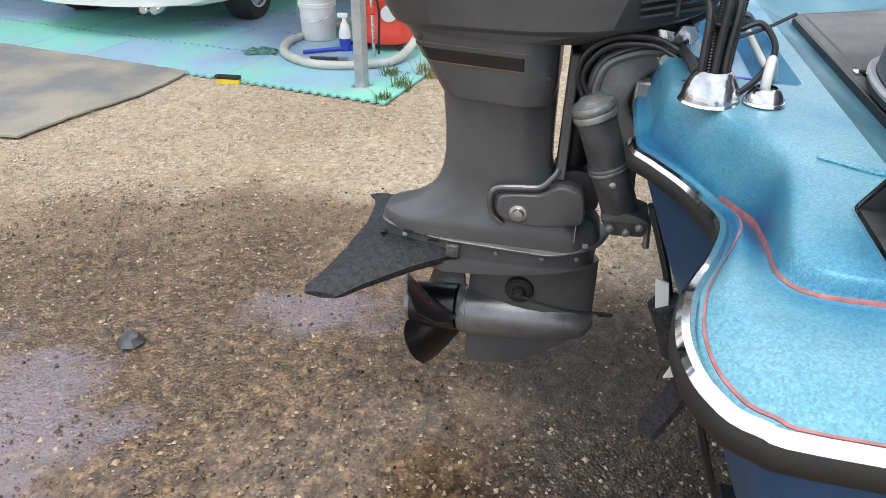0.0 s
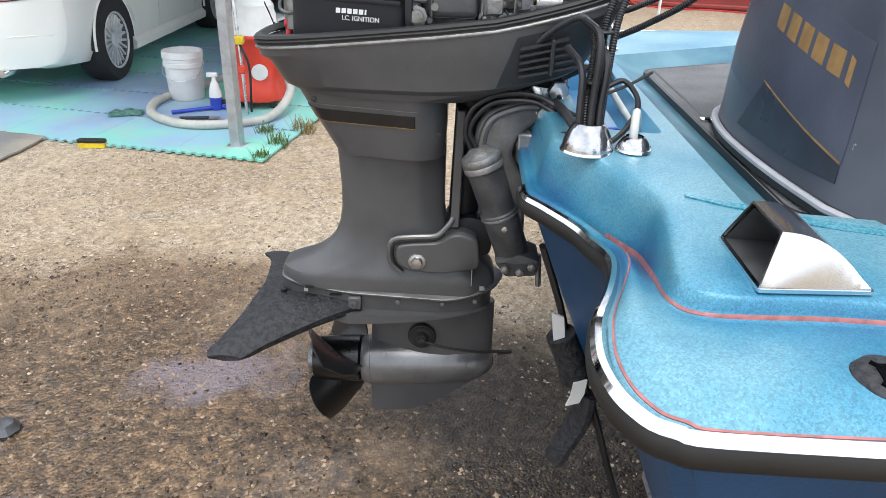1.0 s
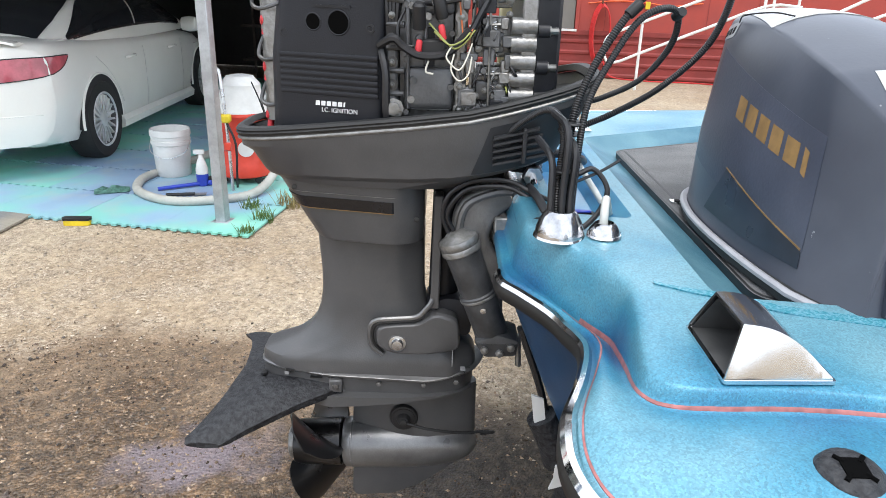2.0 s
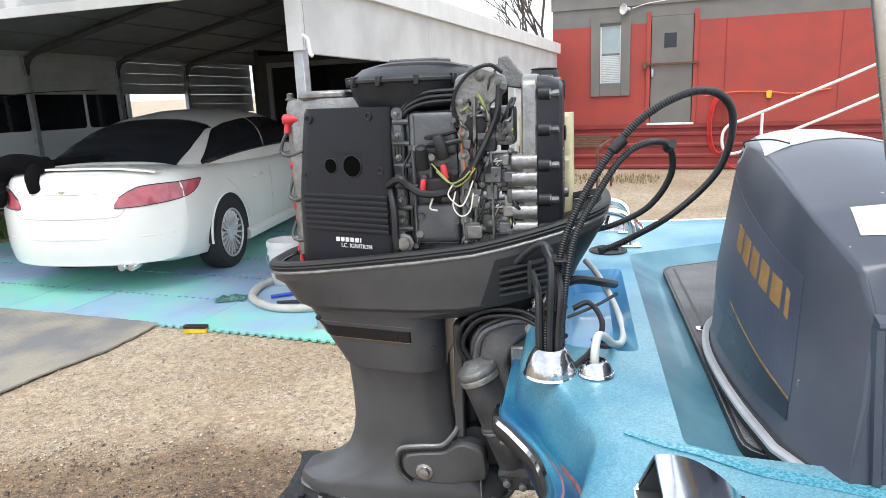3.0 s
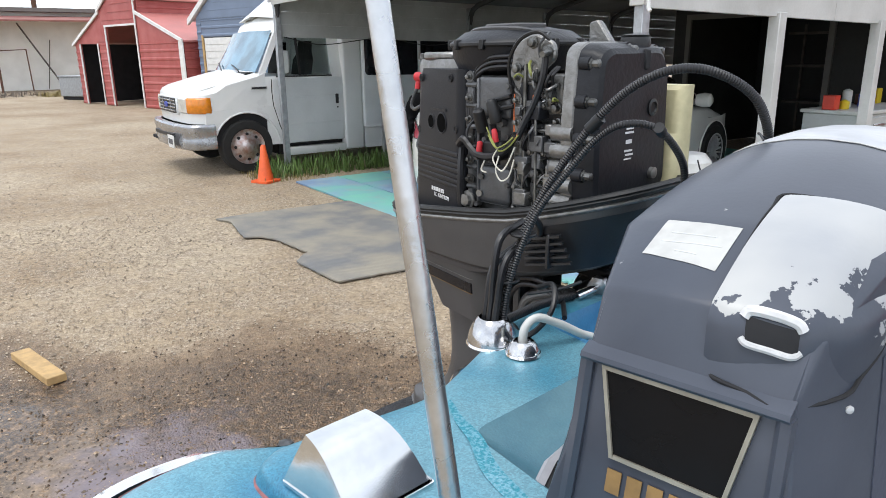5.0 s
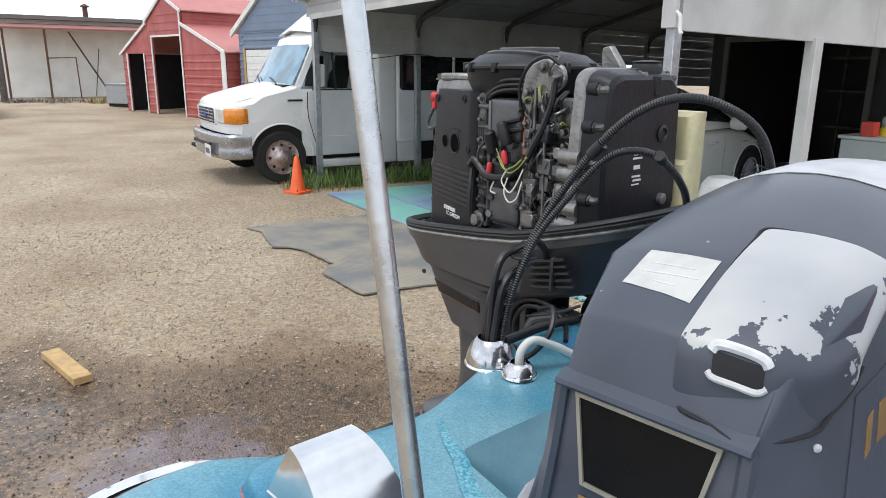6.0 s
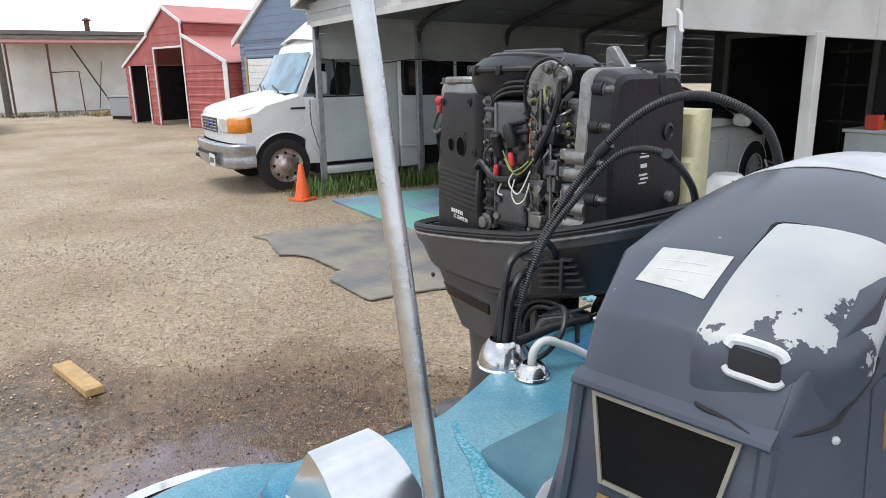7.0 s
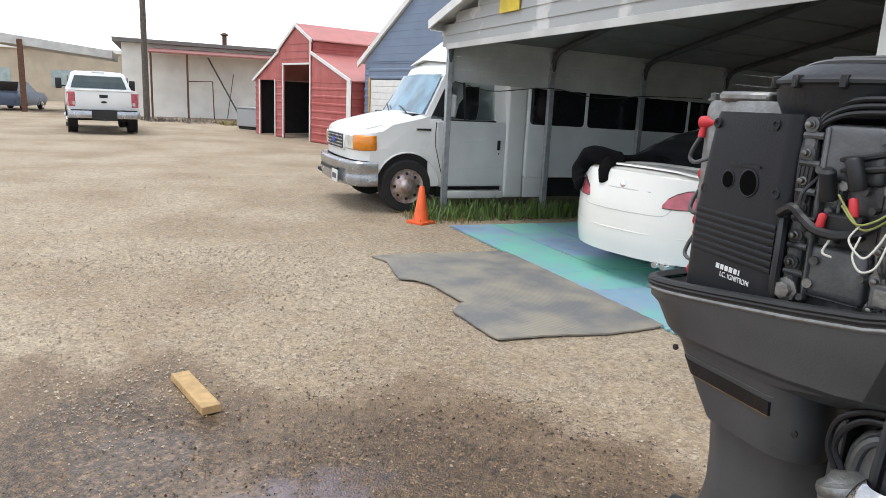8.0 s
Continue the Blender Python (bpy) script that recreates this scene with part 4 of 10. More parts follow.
    part("bumper_crease", tube([tail(x, 0.5, -0.002) for x in (-0.8, -0.6, -0.3, 0.0, 0.3, 0.6, 0.8)], 0.007, 6), M_CARWHITE, sd)
    for x in (0.4, 0.49):
        part("tailpipe", lathe([(0.028, 0), (0.031, 0.004), (0.03, 0.14), (0.025, 0.141), (0.024, 0.01)], 20, T(x, 0.07, 0.25) @ pose(0, 0, 0, -90, 0, 0)), M_CHROME, sd, "chrome tailpipe")
    wing = []
    for x in (-0.72, -0.66, -0.45, -0.2, 0.0, 0.2, 0.45, 0.66, 0.72):
        up = 0.055 * (1 - (abs(x) / 0.74) ** 4)
        yb = 0.17 + 0.1 * (abs(x) / 0.74) ** 3
        wing.append([(x, yb + dy, 0.995 + up + dz) for dy, dz in ((-0.035, 0.0), (-0.028, 0.016), (0.04, 0.022), (0.11, 0.012), (0.12, 0.002), (0.03, -0.004))])
    part("spoiler", loft(wing), M_CARWHITE, sd, "white boot-lid spoiler", angle=50)
    return sd


M_CAR = MC @ T(-2.43, 0.16, 0) @ pose(0, 0, 0, 0, 0, 11)


sedan()


def drape():
    """Black cloth bunched over the left end of the spoiler, two folds hanging down."""
    ob = thing("cloth", M_CAR, "black cloth draped over the car's spoiler", "cloth")

    def fold(path, r0, seed):
        rng = random.Random(seed)
        pts = smooth_path(path, 5)
        rings = []
        for k, p in enumerate(pts):
            rr = r0 * (0.95 + 0.1 * rng.random()) * min(1.0, 0.5 + 0.25 * min(k, len(pts) - 1 - k))
            d = (pts[min(k + 1, len(pts) - 1)] - pts[max(k - 1, 0)]).normalized()
            side = d.cross(Vector((0, 1, 0.2))).normalized()
            up = side.cross(d).normalized()
            rings.append([p + (side * math.cos(a) * 1.0 + up * math.sin(a) * 0.5) * rr * (1 + 0.1 * math.sin(3 * a + 0.4 * k)) for a in [2 * math.pi * i / 12 for i in range(12)]])
        return loft(rings)
    part("fold", fold([(-0.16, 0.2, 1.07), (-0.3, 0.18, 1.1), (-0.46, 0.16, 1.11), (-0.6, 0.17, 1.08), (-0.68, 0.19, 1.0), (-0.7, 0.17, 0.92), (-0.66, 0.14, 0.85), (-0.6, 0.11, 0.8)], 0.085, 4), M_CLOTH, ob)
    part("fold", fold([(-0.26, 0.18, 1.1), (-0.27, 0.1, 1.05), (-0.27, 0.07, 0.98), (-0.26, 0.06, 0.92), (-0.25, 0.06, 0.88)], 0.065, 5), M_CLOTH, ob)
    part("fold", fold([(-0.28, 0.22, 1.09), (-0.14, 0.3, 1.11), (0.0, 0.4, 1.12), (0.1, 0.5, 1.11)], 0.03, 6), M_CLOTH, ob)


M_CLOTH = mat("black_cloth", (0.005, 0.005, 0.006), 0.9, 0, 0.25, 20, 0.6, 140, spec=0.1)


drape()


def van():
    """y to its rear, origin under the near front wheel, x negative into the van."""
    vn = thing("shuttle_van", MC @ T(-6.4, -0.47, 0), "white and silver shuttle van with dark windows", "van")
    # nose and hood, crowned across, rounded at the corners in plan
    rings = []
    for x in (0.0, -0.02, -0.06, -0.14, -0.3, -0.6, -1.0, -1.4, -1.7, -1.86, -1.94, -1.98, -2.0):
        u = abs(x + 1.0)
        yf = -0.73 + 0.08 * u ** 2 + 0.17 * max(0.0, (u - 0.8) / 0.2) ** 2.2
        c = 0.05 * (1 - u ** 2) - 0.05 * max(0.0, (u - 0.86) / 0.14) ** 2
        rings.append([(x, y, z) for y, z in ((yf + 0.01, 0.7), (yf, 0.78), (yf, 1.02), (yf + 0.012, 1.075), (yf + 0.05, 1.115 + c * 0.6), (yf + 0.14, 1.15 + c), (-0.2, 1.24 + c), (0.05, 1.3 + c), (0.24, 1.345 + c), (0.34, 1.34), (0.34, 0.82), (-0.3, 0.82))])
    part("nose", loft(rings), M_VANWHITE, vn, angle=32)
    part("hood_seam", tube([(-0.07, -0.55, 1.128), (-0.065, -0.3, 1.19), (-0.06, 0.0, 1.262), (-0.06, 0.2, 1.312)], 0.004, 5), M_GREYPL, vn)
    # fenders with the arch cut out; a near-black box stands for the well's shade
    arch = [(0.03 + 0.455 * math.cos(radians(a)), 0.365 + 0.455 * math.sin(radians(a))) for a in range(0, 166, 11)]
    fender = [(0.6, 0.34)] + arch + [(-0.5, 0.47), (-0.52, 0.7), (-0.5, 0.86), (0.45, 0.9), (0.62, 0.6)]
    for x0, x1 in ((-0.03, 0.005), (-2.005, -1.97)):
        part("fender", prism(fender, x0, x1, axis="x"), M_VANWHITE, vn)
        xo = 0.006 if x1 > 0 else -2.006
        part("arch_lip", tube([(xo, 0.03 + 0.462 * math.cos(radians(a)), 0.365 + 0.462 * math.sin(radians(a))) for a in range(4, 166, 9)], 0.013, 6, 1), M_VANWHITE, vn)
    part("engine_bay", box(-1.965, -0.035, -0.42, 0.62, 0.4, 0.822), M_DARK, vn, "near-black box for the shaded wheel wells and engine bay")
    # lower cab, roof and pillars round real glass
    part("cab_lower", prism([(0.33, 0.36), (0.33, 1.2), (0.34, 1.29), (1.52, 1.29), (1.52, 0.36)], -2.0, 0.0, 0.012, 2, axis="x"), M_VANWHITE, vn)
    roof = []
    for x, dz, dy in ((-0.13, 0.0, 0.06), (-0.16, 0.06, 0.03), (-0.3, 0.1, 0.0), (-1.0, 0.14, -0.05), (-1.7, 0.1, 0.0), (-1.84, 0.06, 0.03), (-1.87, 0.0, 0.06)):
        roof.append([(x, 0.56 + dy, 1.87), (x, 0.62 + dy, 1.95 + dz * 0.5), (x, 0.8 + dy, 2.03 + dz), (x, 1.53, 2.06 + dz), (x, 1.53, 1.83)])
    part("cab_roof", loft(roof), M_VANWHITE, vn, angle=45)
    for sx in (0, 1):
        mx = (lambda x: x) if sx == 0 else (lambda x: -2.0 - x)
        part("front_pillar", loft([[(mx(x + a), y + b, z) for a, b in ((0.0, -0.035), (0.0, 0.05), (-0.05, 0.04), (-0.07, -0.035))] for x, y, z in ((-0.01, 0.28, 1.28), (-0.06, 0.44, 1.58), (-0.11, 0.6, 1.89))]), M_VANWHITE, vn)
        part("door_pillar", loft([[(mx(x + a), y, z) for a, y in ((0.0, 1.33), (0.0, 1.53), (-0.06, 1.53), (-0.06, 1.33))] for x, z in ((0.0, 1.27), (-0.12, 1.86))]), M_VANWHITE, vn)
        glass = part("door_window", loft([[(mx(x), y, z) for y, z, x in ((0.5, 1.285, -0.012), (1.335, 1.285, -0.012), (1.325, 1.85, -0.12), (0.72, 1.85, -0.12))], [(mx(x - 0.005), y, z) for y, z, x in ((0.5, 1.285, -0.012), (1.335, 1.285, -0.012), (1.325, 1.85, -0.12), (0.72, 1.85, -0.12))]]), M_CLEARPANE, vn, "clear side glass, the cab seen through it", smooth=False)
        glass.visible_shadow = False
        part("quarter_bar", loft([[(mx(x + a), 0.86 + b, z) for a, b in ((0.006, -0.014), (0.006, 0.014), (-0.02, 0.014), (-0.02, -0.014))] for x, z in ((-0.008, 1.28), (-0.116, 1.86))]), M_BLACKPL, glass)
        part("window_rubber", tube([(mx(-0.006), 0.5, 1.283), (mx(-0.006), 0.9, 1.281), (mx(-0.006), 1.34, 1.28)], 0.012, 6), M_BLACKPL, glass)
    for x in (-0.5, -1.5):
        part("seat", loft([[(x + a * k, y, z) for a in (-0.24, 0.24) for y in ((y0, y0 + 0.12) if a < 0 else (y0 + 0.12, y0))] for z, y0, k in ((1.2, 1.0, 1.0), (1.5, 1.06, 1.0), (1.6, 1.09, 0.55), (1.76, 1.11, 0.45))]), M_DARK, vn, "dark cloth seat")
    part("windscreen", loft([[(x, y0 - 0.035, z0) for x, y0, z0 in row] for row in ([(-0.07, 0.25, 1.32), (-0.4, 0.2, 1.335), (-1.0, 0.17, 1.345), (-1.6, 0.2, 1.335), (-1.93, 0.25, 1.32)], [(-0.12, 0.42, 1.6), (-0.4, 0.38, 1.6), (-1.0, 0.35, 1.6), (-1.6, 0.38, 1.6), (-1.88, 0.42, 1.6)], [(-0.17, 0.58, 1.9), (-0.4, 0.55, 1.9), (-1.0, 0.52, 1.91), (-1.6, 0.55, 1.9), (-1.83, 0.58, 1.9)])], closed=False), M_WINDSHIELD, vn, "blue-tinted windscreen")
    part("cowl_grille", box(-1.9, -0.1, 0.1, 0.23, 1.31, 1.352, 0.01), M_BLACKPL, vn)
    for a, b_ in (((-0.35, 0.1, 1.36), (-0.95, 0.2, 1.44)), ((-1.15, 0.1, 1.36), (-1.65, 0.22, 1.46))):
        part("wiper", cyl(a, b_, 0.01, n=6), M_BLACKPL, vn)
    # fairing above the cab
    part("fairing", loft([[(-0.12, 0.66, 2.06), (-0.12, 1.7, 2.1), (-0.12, 1.7, 2.6), (-0.12, 1.1, 2.4)], [(-1.0, 0.56, 2.12), (-1.0, 1.7, 2.14), (-1.0, 1.7, 2.72), (-1.0, 1.0, 2.5)], [(-1.88, 0.66, 2.06), (-1.88, 1.7, 2.1), (-1.88, 1.7, 2.6), (-1.88, 1.1, 2.4)]]), M_VANWHITE, vn)
    # passenger body behind a white collar
    part("body", box(-2.2, 0.06, 1.8, 5.62, 0.5, 2.75, 0.05, seg=3), M_VANGREY, vn, "silver-grey passenger body")
    part("body_front", box(-2.18, 0.045, 1.5, 1.805, 0.2, 2.66, 0.04, seg=3), M_VANWHITE, vn, "white collar between cab and body")
    part("skirt", box(-2.1, 0.03, 1.82, 2.24, 0.2, 0.502, 0.01), M_VANWHITE, vn)
    part("skirt", box(-2.1, 0.03, 2.95, 5.5, 0.24, 0.502, 0.01), M_VANWHITE, vn)
    # no hollow is cut: the locker's inner shade is a near-black box
    part("battery_box", box(-2.0, -0.04, 2.24, 2.95, 0.2, 0.5, 0.01), M_DARK, vn, "open locker, its shaded inside painted black")
    part("rub_strip", box(0.058, 0.07, 1.82, 5.6, 0.5, 0.525, 0.003), M_VANWHITE, vn)
    for y0, y1, zb in ((1.85, 2.76, 1.265), (2.82, 3.72, 1.245), (3.78, 4.66, 1.225), (4.72, 5.48, 1.21)):
        w = part("window", prism(rounded([(y0, zb), (y1, zb - 0.015), (y1, 1.86), (y0, 1.86)], 0.07), 0.052, 0.066, axis="x"), M_GLASS, vn, "black tinted window")
        part("window_trim", tube([(0.064, y1 + 0.03, zb), (0.066, y1 + 0.03, 1.86)], 0.011, 6, 0), M_VANWHITE, w)
    # cab door
    dr = part("door", prism(rounded([(0.6, 0.37), (1.47, 0.37), (1.5, 0.7), (1.5, 1.26), (0.44, 1.26), (0.44, 0.9)], 0.05), 0.001, 0.012, 0.004, 1, axis="x"), M_VANGREY, vn, "silver-grey cab door")
    part("door_crease", box(0.011, 0.017, 0.5, 1.48, 1.0, 1.012, 0.002), M_VANGREY, dr)
    part("door_crease", box(0.011, 0.016, 0.58, 1.46, 0.62, 0.632, 0.002), M_VANGREY, dr)
    part("door_gap", tube([(0.004, 0.428, 1.25), (0.004, 0.43, 0.9), (0.004, 0.585, 0.375), (0.004, 0.62, 0.355), (0.004, 1.46, 0.355)], 0.006, 5, 2), M_DARK, dr)
    part("door_handle", box(0.008, 0.03, 1.37, 1.42, 0.88, 1.02, 0.01), M_BLACKPL, dr)
    part("door_lock", lathe([(0.012, 0), (0.012, 0.004), (0.002, 0.005)], 10, T(0.013, 1.4, 0.83) @ pose(0, 0, 0, 0, 90, 0)), M_BLACKPL, dr)
    part("step", box(-0.3, 0.035, 0.6, 1.5, 0.19, 0.3, 0.02, seg=2), M_VANWHITE, vn)
    fv = part("fender_vent", box(-0.005, 0.009, 0.13, 0.36, 1.12, 1.165, 0.003), M_GREYPL, vn)
    part("vent_slot", box(0.008, 0.0115, 0.145, 0.35, 1.13, 1.155, 0.002), M_BLACKPL, fv)
    mr = part("mirror", box(0.07, 0.27, 0.5, 0.6, 1.33, 1.63, 0.035, seg=3), M_VANWHITE, vn, "large white door mirror")
    part("mirror_arm", tube([(-0.02, 0.56, 1.33), (0.05, 0.55, 1.32), (0.12, 0.55, 1.345)], 0.02, 6), M_BLACKPL, mr)
    part("mirror_face", box(0.085, 0.255, 0.598, 0.603, 1.35, 1.61, 0.002), M_CHROME, mr)
    # grille, lamps, bumper
    gr = part("grille", box(-1.48, -0.52, -0.745, -0.68, 0.8, 1.05, 0.015), M_VANGREY, vn, "silver-framed dark grille")
    part("grille_opening", box(-1.45, -0.55, -0.752, -0.74, 0.825, 1.025, 0.004), M_BLACKPL, gr)
    for i in range(4):
        part("grille_bar", box(-1.45, -0.55, -0.768, -0.75, 0.85 + i * 0.045, 0.866 + i * 0.045, 0.003), M_BUMPER, gr)
    for x in (-1.22, -0.78):
        part("grille_post", box(x - 0.008, x + 0.008, -0.764, -0.75, 0.826, 1.024, 0.002), M_BUMPER, gr)
    part("badge", lathe([(0.06, 0), (0.055, 0.01), (0.01, 0.012)], 20, T(-1.0, -0.766, 0.93) @ pose(0, 0, 0, 90, 0, 0) @ Matrix.Diagonal((1.4, 0.7, 1, 1))), M_BLUEPL, gr, "plain oval badge")
    part("hood_print", box(-1.3, -0.9, -0.672, -0.668, 1.085, 1.105), M_GREYPL, vn)
    for sx in (0, 1):
        mx = (lambda x: x) if sx == 0 else (lambda x: -2.0 - x)
        part("headlamp", loft([[(mx(x), y, 0.835), (mx(x), y - 0.014, 0.85), (mx(x), y - 0.016, 1.02), (mx(x), y, 1.04), (mx(x), y + 0.1, 1.04), (mx(x), y + 0.1, 0.835)] for x, y in ((-0.51, -0.712), (-0.36, -0.705), (-0.2, -0.685))]), M_LAMPCLEAR, vn, "clear square headlamp")
        part("turn_signal", loft([[(mx(x + 0.0), y + 0.002, 0.835), (mx(x + nx), y - ny, 0.86), (mx(x + nx), y - ny, 1.015), (mx(x), y + 0.002, 1.04), (mx(x - 0.06), y + 0.06, 1.04), (mx(x - 0.06), y + 0.06, 0.835)] for x, y, nx, ny in ((-0.19, -0.683, 0.0, 0.014), (-0.1, -0.645, 0.006, 0.014), (-0.03, -0.575, 0.014, 0.008), (0.0, -0.5, 0.016, 0.003), (0.004, -0.43, 0.01, 0.0))]), M_AMBER, vn, "amber turn signal", angle=60)
    bp = [(0.03, -0.4), (0.035, -0.56), (0.0, -0.68), (-0.1, -0.76), (-0.5, -0.83), (-1.0, -0.85), (-1.5, -0.83), (-1.9, -0.76), (-2.0, -0.68), (-2.035, -0.56), (-2.03, -0.4)]
    rows = []
    for k, (x, y) in enumerate(bp):
        (xa, ya), (xb, yb) = bp[max(k - 1, 0)], bp[min(k + 1, len(bp) - 1)]
        nv = Vector((yb - ya, -(xb - xa), 0)).normalized() * -1
        rows.append([Vector((x, y, z)) + nv * o for z, o in ((0.36, -0.03), (0.38, 0.0), (0.46, 0.012), (0.5, 0.0), (0.57, 0.0), (0.6, 0.012), (0.67, 0.006), (0.695, -0.02), (0.69, -0.09), (0.37, -0.09))])
    part("bumper", loft(rows), M_BUMPER, vn, "dull chrome front bumper", angle=30)
    part("bumper_strip", box(-1.5, -0.5, -0.852, -0.83, 0.51, 0.56, 0.004), M_BLACKPL, vn)
    for x in (-1.75, -1.62, -1.49, -1.36):
        part("bumper_slot", box(x - 0.045, x + 0.045, -0.84, -0.77, 0.4, 0.45, 0.01), M_DARK, vn)
    pl = part("licence_plate", box(-0.62, -0.3, -0.885, -0.875, 0.38, 0.55, 0.004), M_WHITEPL, vn, "white plate with a dark bar")
    part("plate_print", box(-0.57, -0.35, -0.889, -0.885, 0.43, 0.5), M_BAR, pl)
    # solid near-black box for the shade under the floor
    part("axle_shadow", box(-1.9, -0.1, 0.5, 5.3, 0.2, 0.36), M_DARK, vn, "near-black box standing for shade beneath the van")
    for x, sd_ in ((-0.1, 1), (-1.9, -1)):
        wheel(vn, x, 0.02, 0.365, 0.235, sd_, M_STEELRIM, 0, "black tyre on a dull rust-tinged steel wheel")
        wheel(vn, x, 4.0, 0.365, 0.235, sd_, M_STEELRIM, 0, "black tyre on a dull rust-tinged steel wheel")
    return vn


M_STEELRIM = mat("rust_tinged_steel_wheel", (0.5, 0.46, 0.45), 0.35, 0.7, 0.2, 14, 0, 60, (0.33, 0.22, 0.19))
M_CLEARPANE = mat("clear_side_glass", (0.72, 0.8, 0.79), 0.02, 0, 0.02, 4, trans=1.0)
M_CLEARPANE.node_tree.nodes["Principled BSDF"].inputs["IOR"].default_value = 1.05


van()


def pickup():
    tk = thing("pickup_truck", MC @ T(-22.1, -5.2, 0) @ pose(0, 0, 0, 0, 0, 97), "white pickup truck parked across the lot", "truck")
    bed = [(-1.0, 0.62), (-1.02, 0.8), (-1.02, 1.2), (-0.99, 1.36), (-0.93, 1.39), (0.93, 1.39), (0.99, 1.36), (1.02, 1.2), (1.02, 0.8), (1.0, 0.62)]
    part("bed", loft([[(x * k, y, z) for x, z in bed] for y, k in ((0.0, 0.985), (0.03, 1.0), (2.1, 1.0))]), M_VANWHITE, tk, angle=40)
    low = [(-1.0, 0.6), (-1.02, 0.9), (-0.99, 1.36), (0.99, 1.36), (1.02, 0.9), (1.0, 0.6)]
    part("cab", loft([[(x, y, z) for x, z in low] for y in (2.16, 4.3)]), M_VANWHITE, tk, angle=40)
    top = [(2.2, 0.97, 1.34, 1.36), (2.28, 0.93, 1.36, 1.62), (2.42, 0.84, 1.36, 1.9), (2.6, 0.82, 1.36, 1.97), (3.4, 0.82, 1.36, 1.98), (3.75, 0.83, 1.36, 1.92), (4.35, 0.95, 1.34, 1.36)]
    part("cab_roof", loft([[(-w - (0.1 if zt > 1.5 else 0.0), y, zb), (-w, y, zt - 0.06 if zt > 1.5 else zt), (-w * 0.86, y, zt), (0, y, zt + 0.015), (w * 0.86, y, zt), (w, y, zt - 0.06 if zt > 1.5 else zt), (w + (0.1 if zt > 1.5 else 0.0), y, zb)] for y, w, zb, zt in top]), M_VANWHITE, tk, angle=35)
    part("rear_window", loft([[(-0.86, 2.195, 1.41), (0.86, 2.195, 1.41), (0.86, 2.23, 1.41), (-0.86, 2.23, 1.41)], [(-0.8, 2.25, 1.62), (0.8, 2.25, 1.62), (0.8, 2.29, 1.62), (-0.8, 2.29, 1.62)], [(-0.72, 2.355, 1.82), (0.72, 2.355, 1.82), (0.72, 2.4, 1.82), (-0.72, 2.4, 1.82)]]), M_TRUCKGLASS, tk, "dark wide rear window", smooth=False)
    part("third_lamp", box(-0.2, 0.2, 2.42, 2.5, 1.93, 1.99, 0.01), M_VANWHITE, tk)
    part("hood", loft([[(-1.0, y, 0.6), (-1.0, y, z - 0.08), (-0.9, y, z), (0.9, y, z), (1.0, y, z - 0.08), (1.0, y, 0.6)] for y, z in ((4.3, 1.36), (5.2, 1.3), (5.6, 1.24))]), M_VANWHITE, tk)
    tg = part("tailgate", box(-0.8, 0.8, -0.025, 0.01, 0.76, 1.375, 0.02, seg=2), M_VANWHITE, tk)
    part("tailgate_ridge", box(-0.8, 0.8, -0.05, -0.02, 1.33, 1.38, 0.012), M_VANWHITE, tg)
    part("tailgate_handle", box(-0.12, 0.12, -0.04, -0.024, 1.13, 1.23, 0.01), M_BLACKPL, tg)
    part("badge", lathe([(0.06, 0), (0.055, 0.01), (0.01, 0.012)], 16, T(0, -0.026, 1.0) @ pose(0, 0, 0, 90, 0, 0) @ Matrix.Diagonal((1.5, 0.6, 1, 1))), M_BLACKPL, tg, "plain dark oval badge")
    part("bumper_top", box(-0.95, 0.95, -0.2, -0.02, 0.74, 0.765, 0.008), M_BLACKPL, tk)
    for s in (-1, 1):
        bp = part("bumper_half", loft([[(s * x, y, 0.5), (s * x, y - 0.015, 0.56), (s * x, y - 0.01, 0.7), (s * x, y + 0.02, 0.74), (s * x, y + 0.1, 0.74), (s * x, y + 0.1, 0.5)] for x, y in ((0.36, -0.2), (0.9, -0.2), (1.0, -0.16), (1.03, -0.06))]), M_BUMPER, tk, "chrome bumper end")
        lp = part("tail_lamp", loft([[(s * x, y, 0.86), (s * x, y, 1.29), (s * (x - 0.05), y + 0.06, 1.29), (s * (x - 0.05), y + 0.06, 0.86)] for x, y in ((0.82, -0.02), (0.95, -0.022), (1.015, 0.01), (1.028, 0.07))]), M_TAILRED, tk, "red tail lamp")
        part("reverse_lamp", box(0.85 * s - 0.025, 0.85 * s + 0.06, -0.03, -0.018, 0.9, 1.0, 0.004), M_LAMPCLEAR, lp)
        for y in (1.2, 4.75):
            part("wheel_arch", lathe([(0.5, -0.02), (0.51, 0.012), (0.44, 0.014), (0.43, -0.02)], 28, T(1.015 * s, y, 0.42) @ pose(0, 0, 0, 0, 90 * s, 0), None, False), M_BLACKPL, tk)
            wheel(tk, 0.87 * s, y, 0.4, 0.27, s, M_CHROME, 0)
        mr = part("mirror", box(1.2 * s - 0.1, 1.2 * s + 0.1, 3.95, 4.05, 1.35, 1.72, 0.03, seg=2), M_BLACKPL, tk)
        part("mirror_arm", cyl((0.98 * s, 4.0, 1.45), (1.12 * s, 4.0, 1.45), 0.025, n=8), M_BLACKPL, mr)
        part("side_window", box(s * 0.93 - 0.012, s * 0.93 + 0.012, 2.55, 3.75, 1.42, 1.8, 0.01), M_TRUCKGLASS, tk)
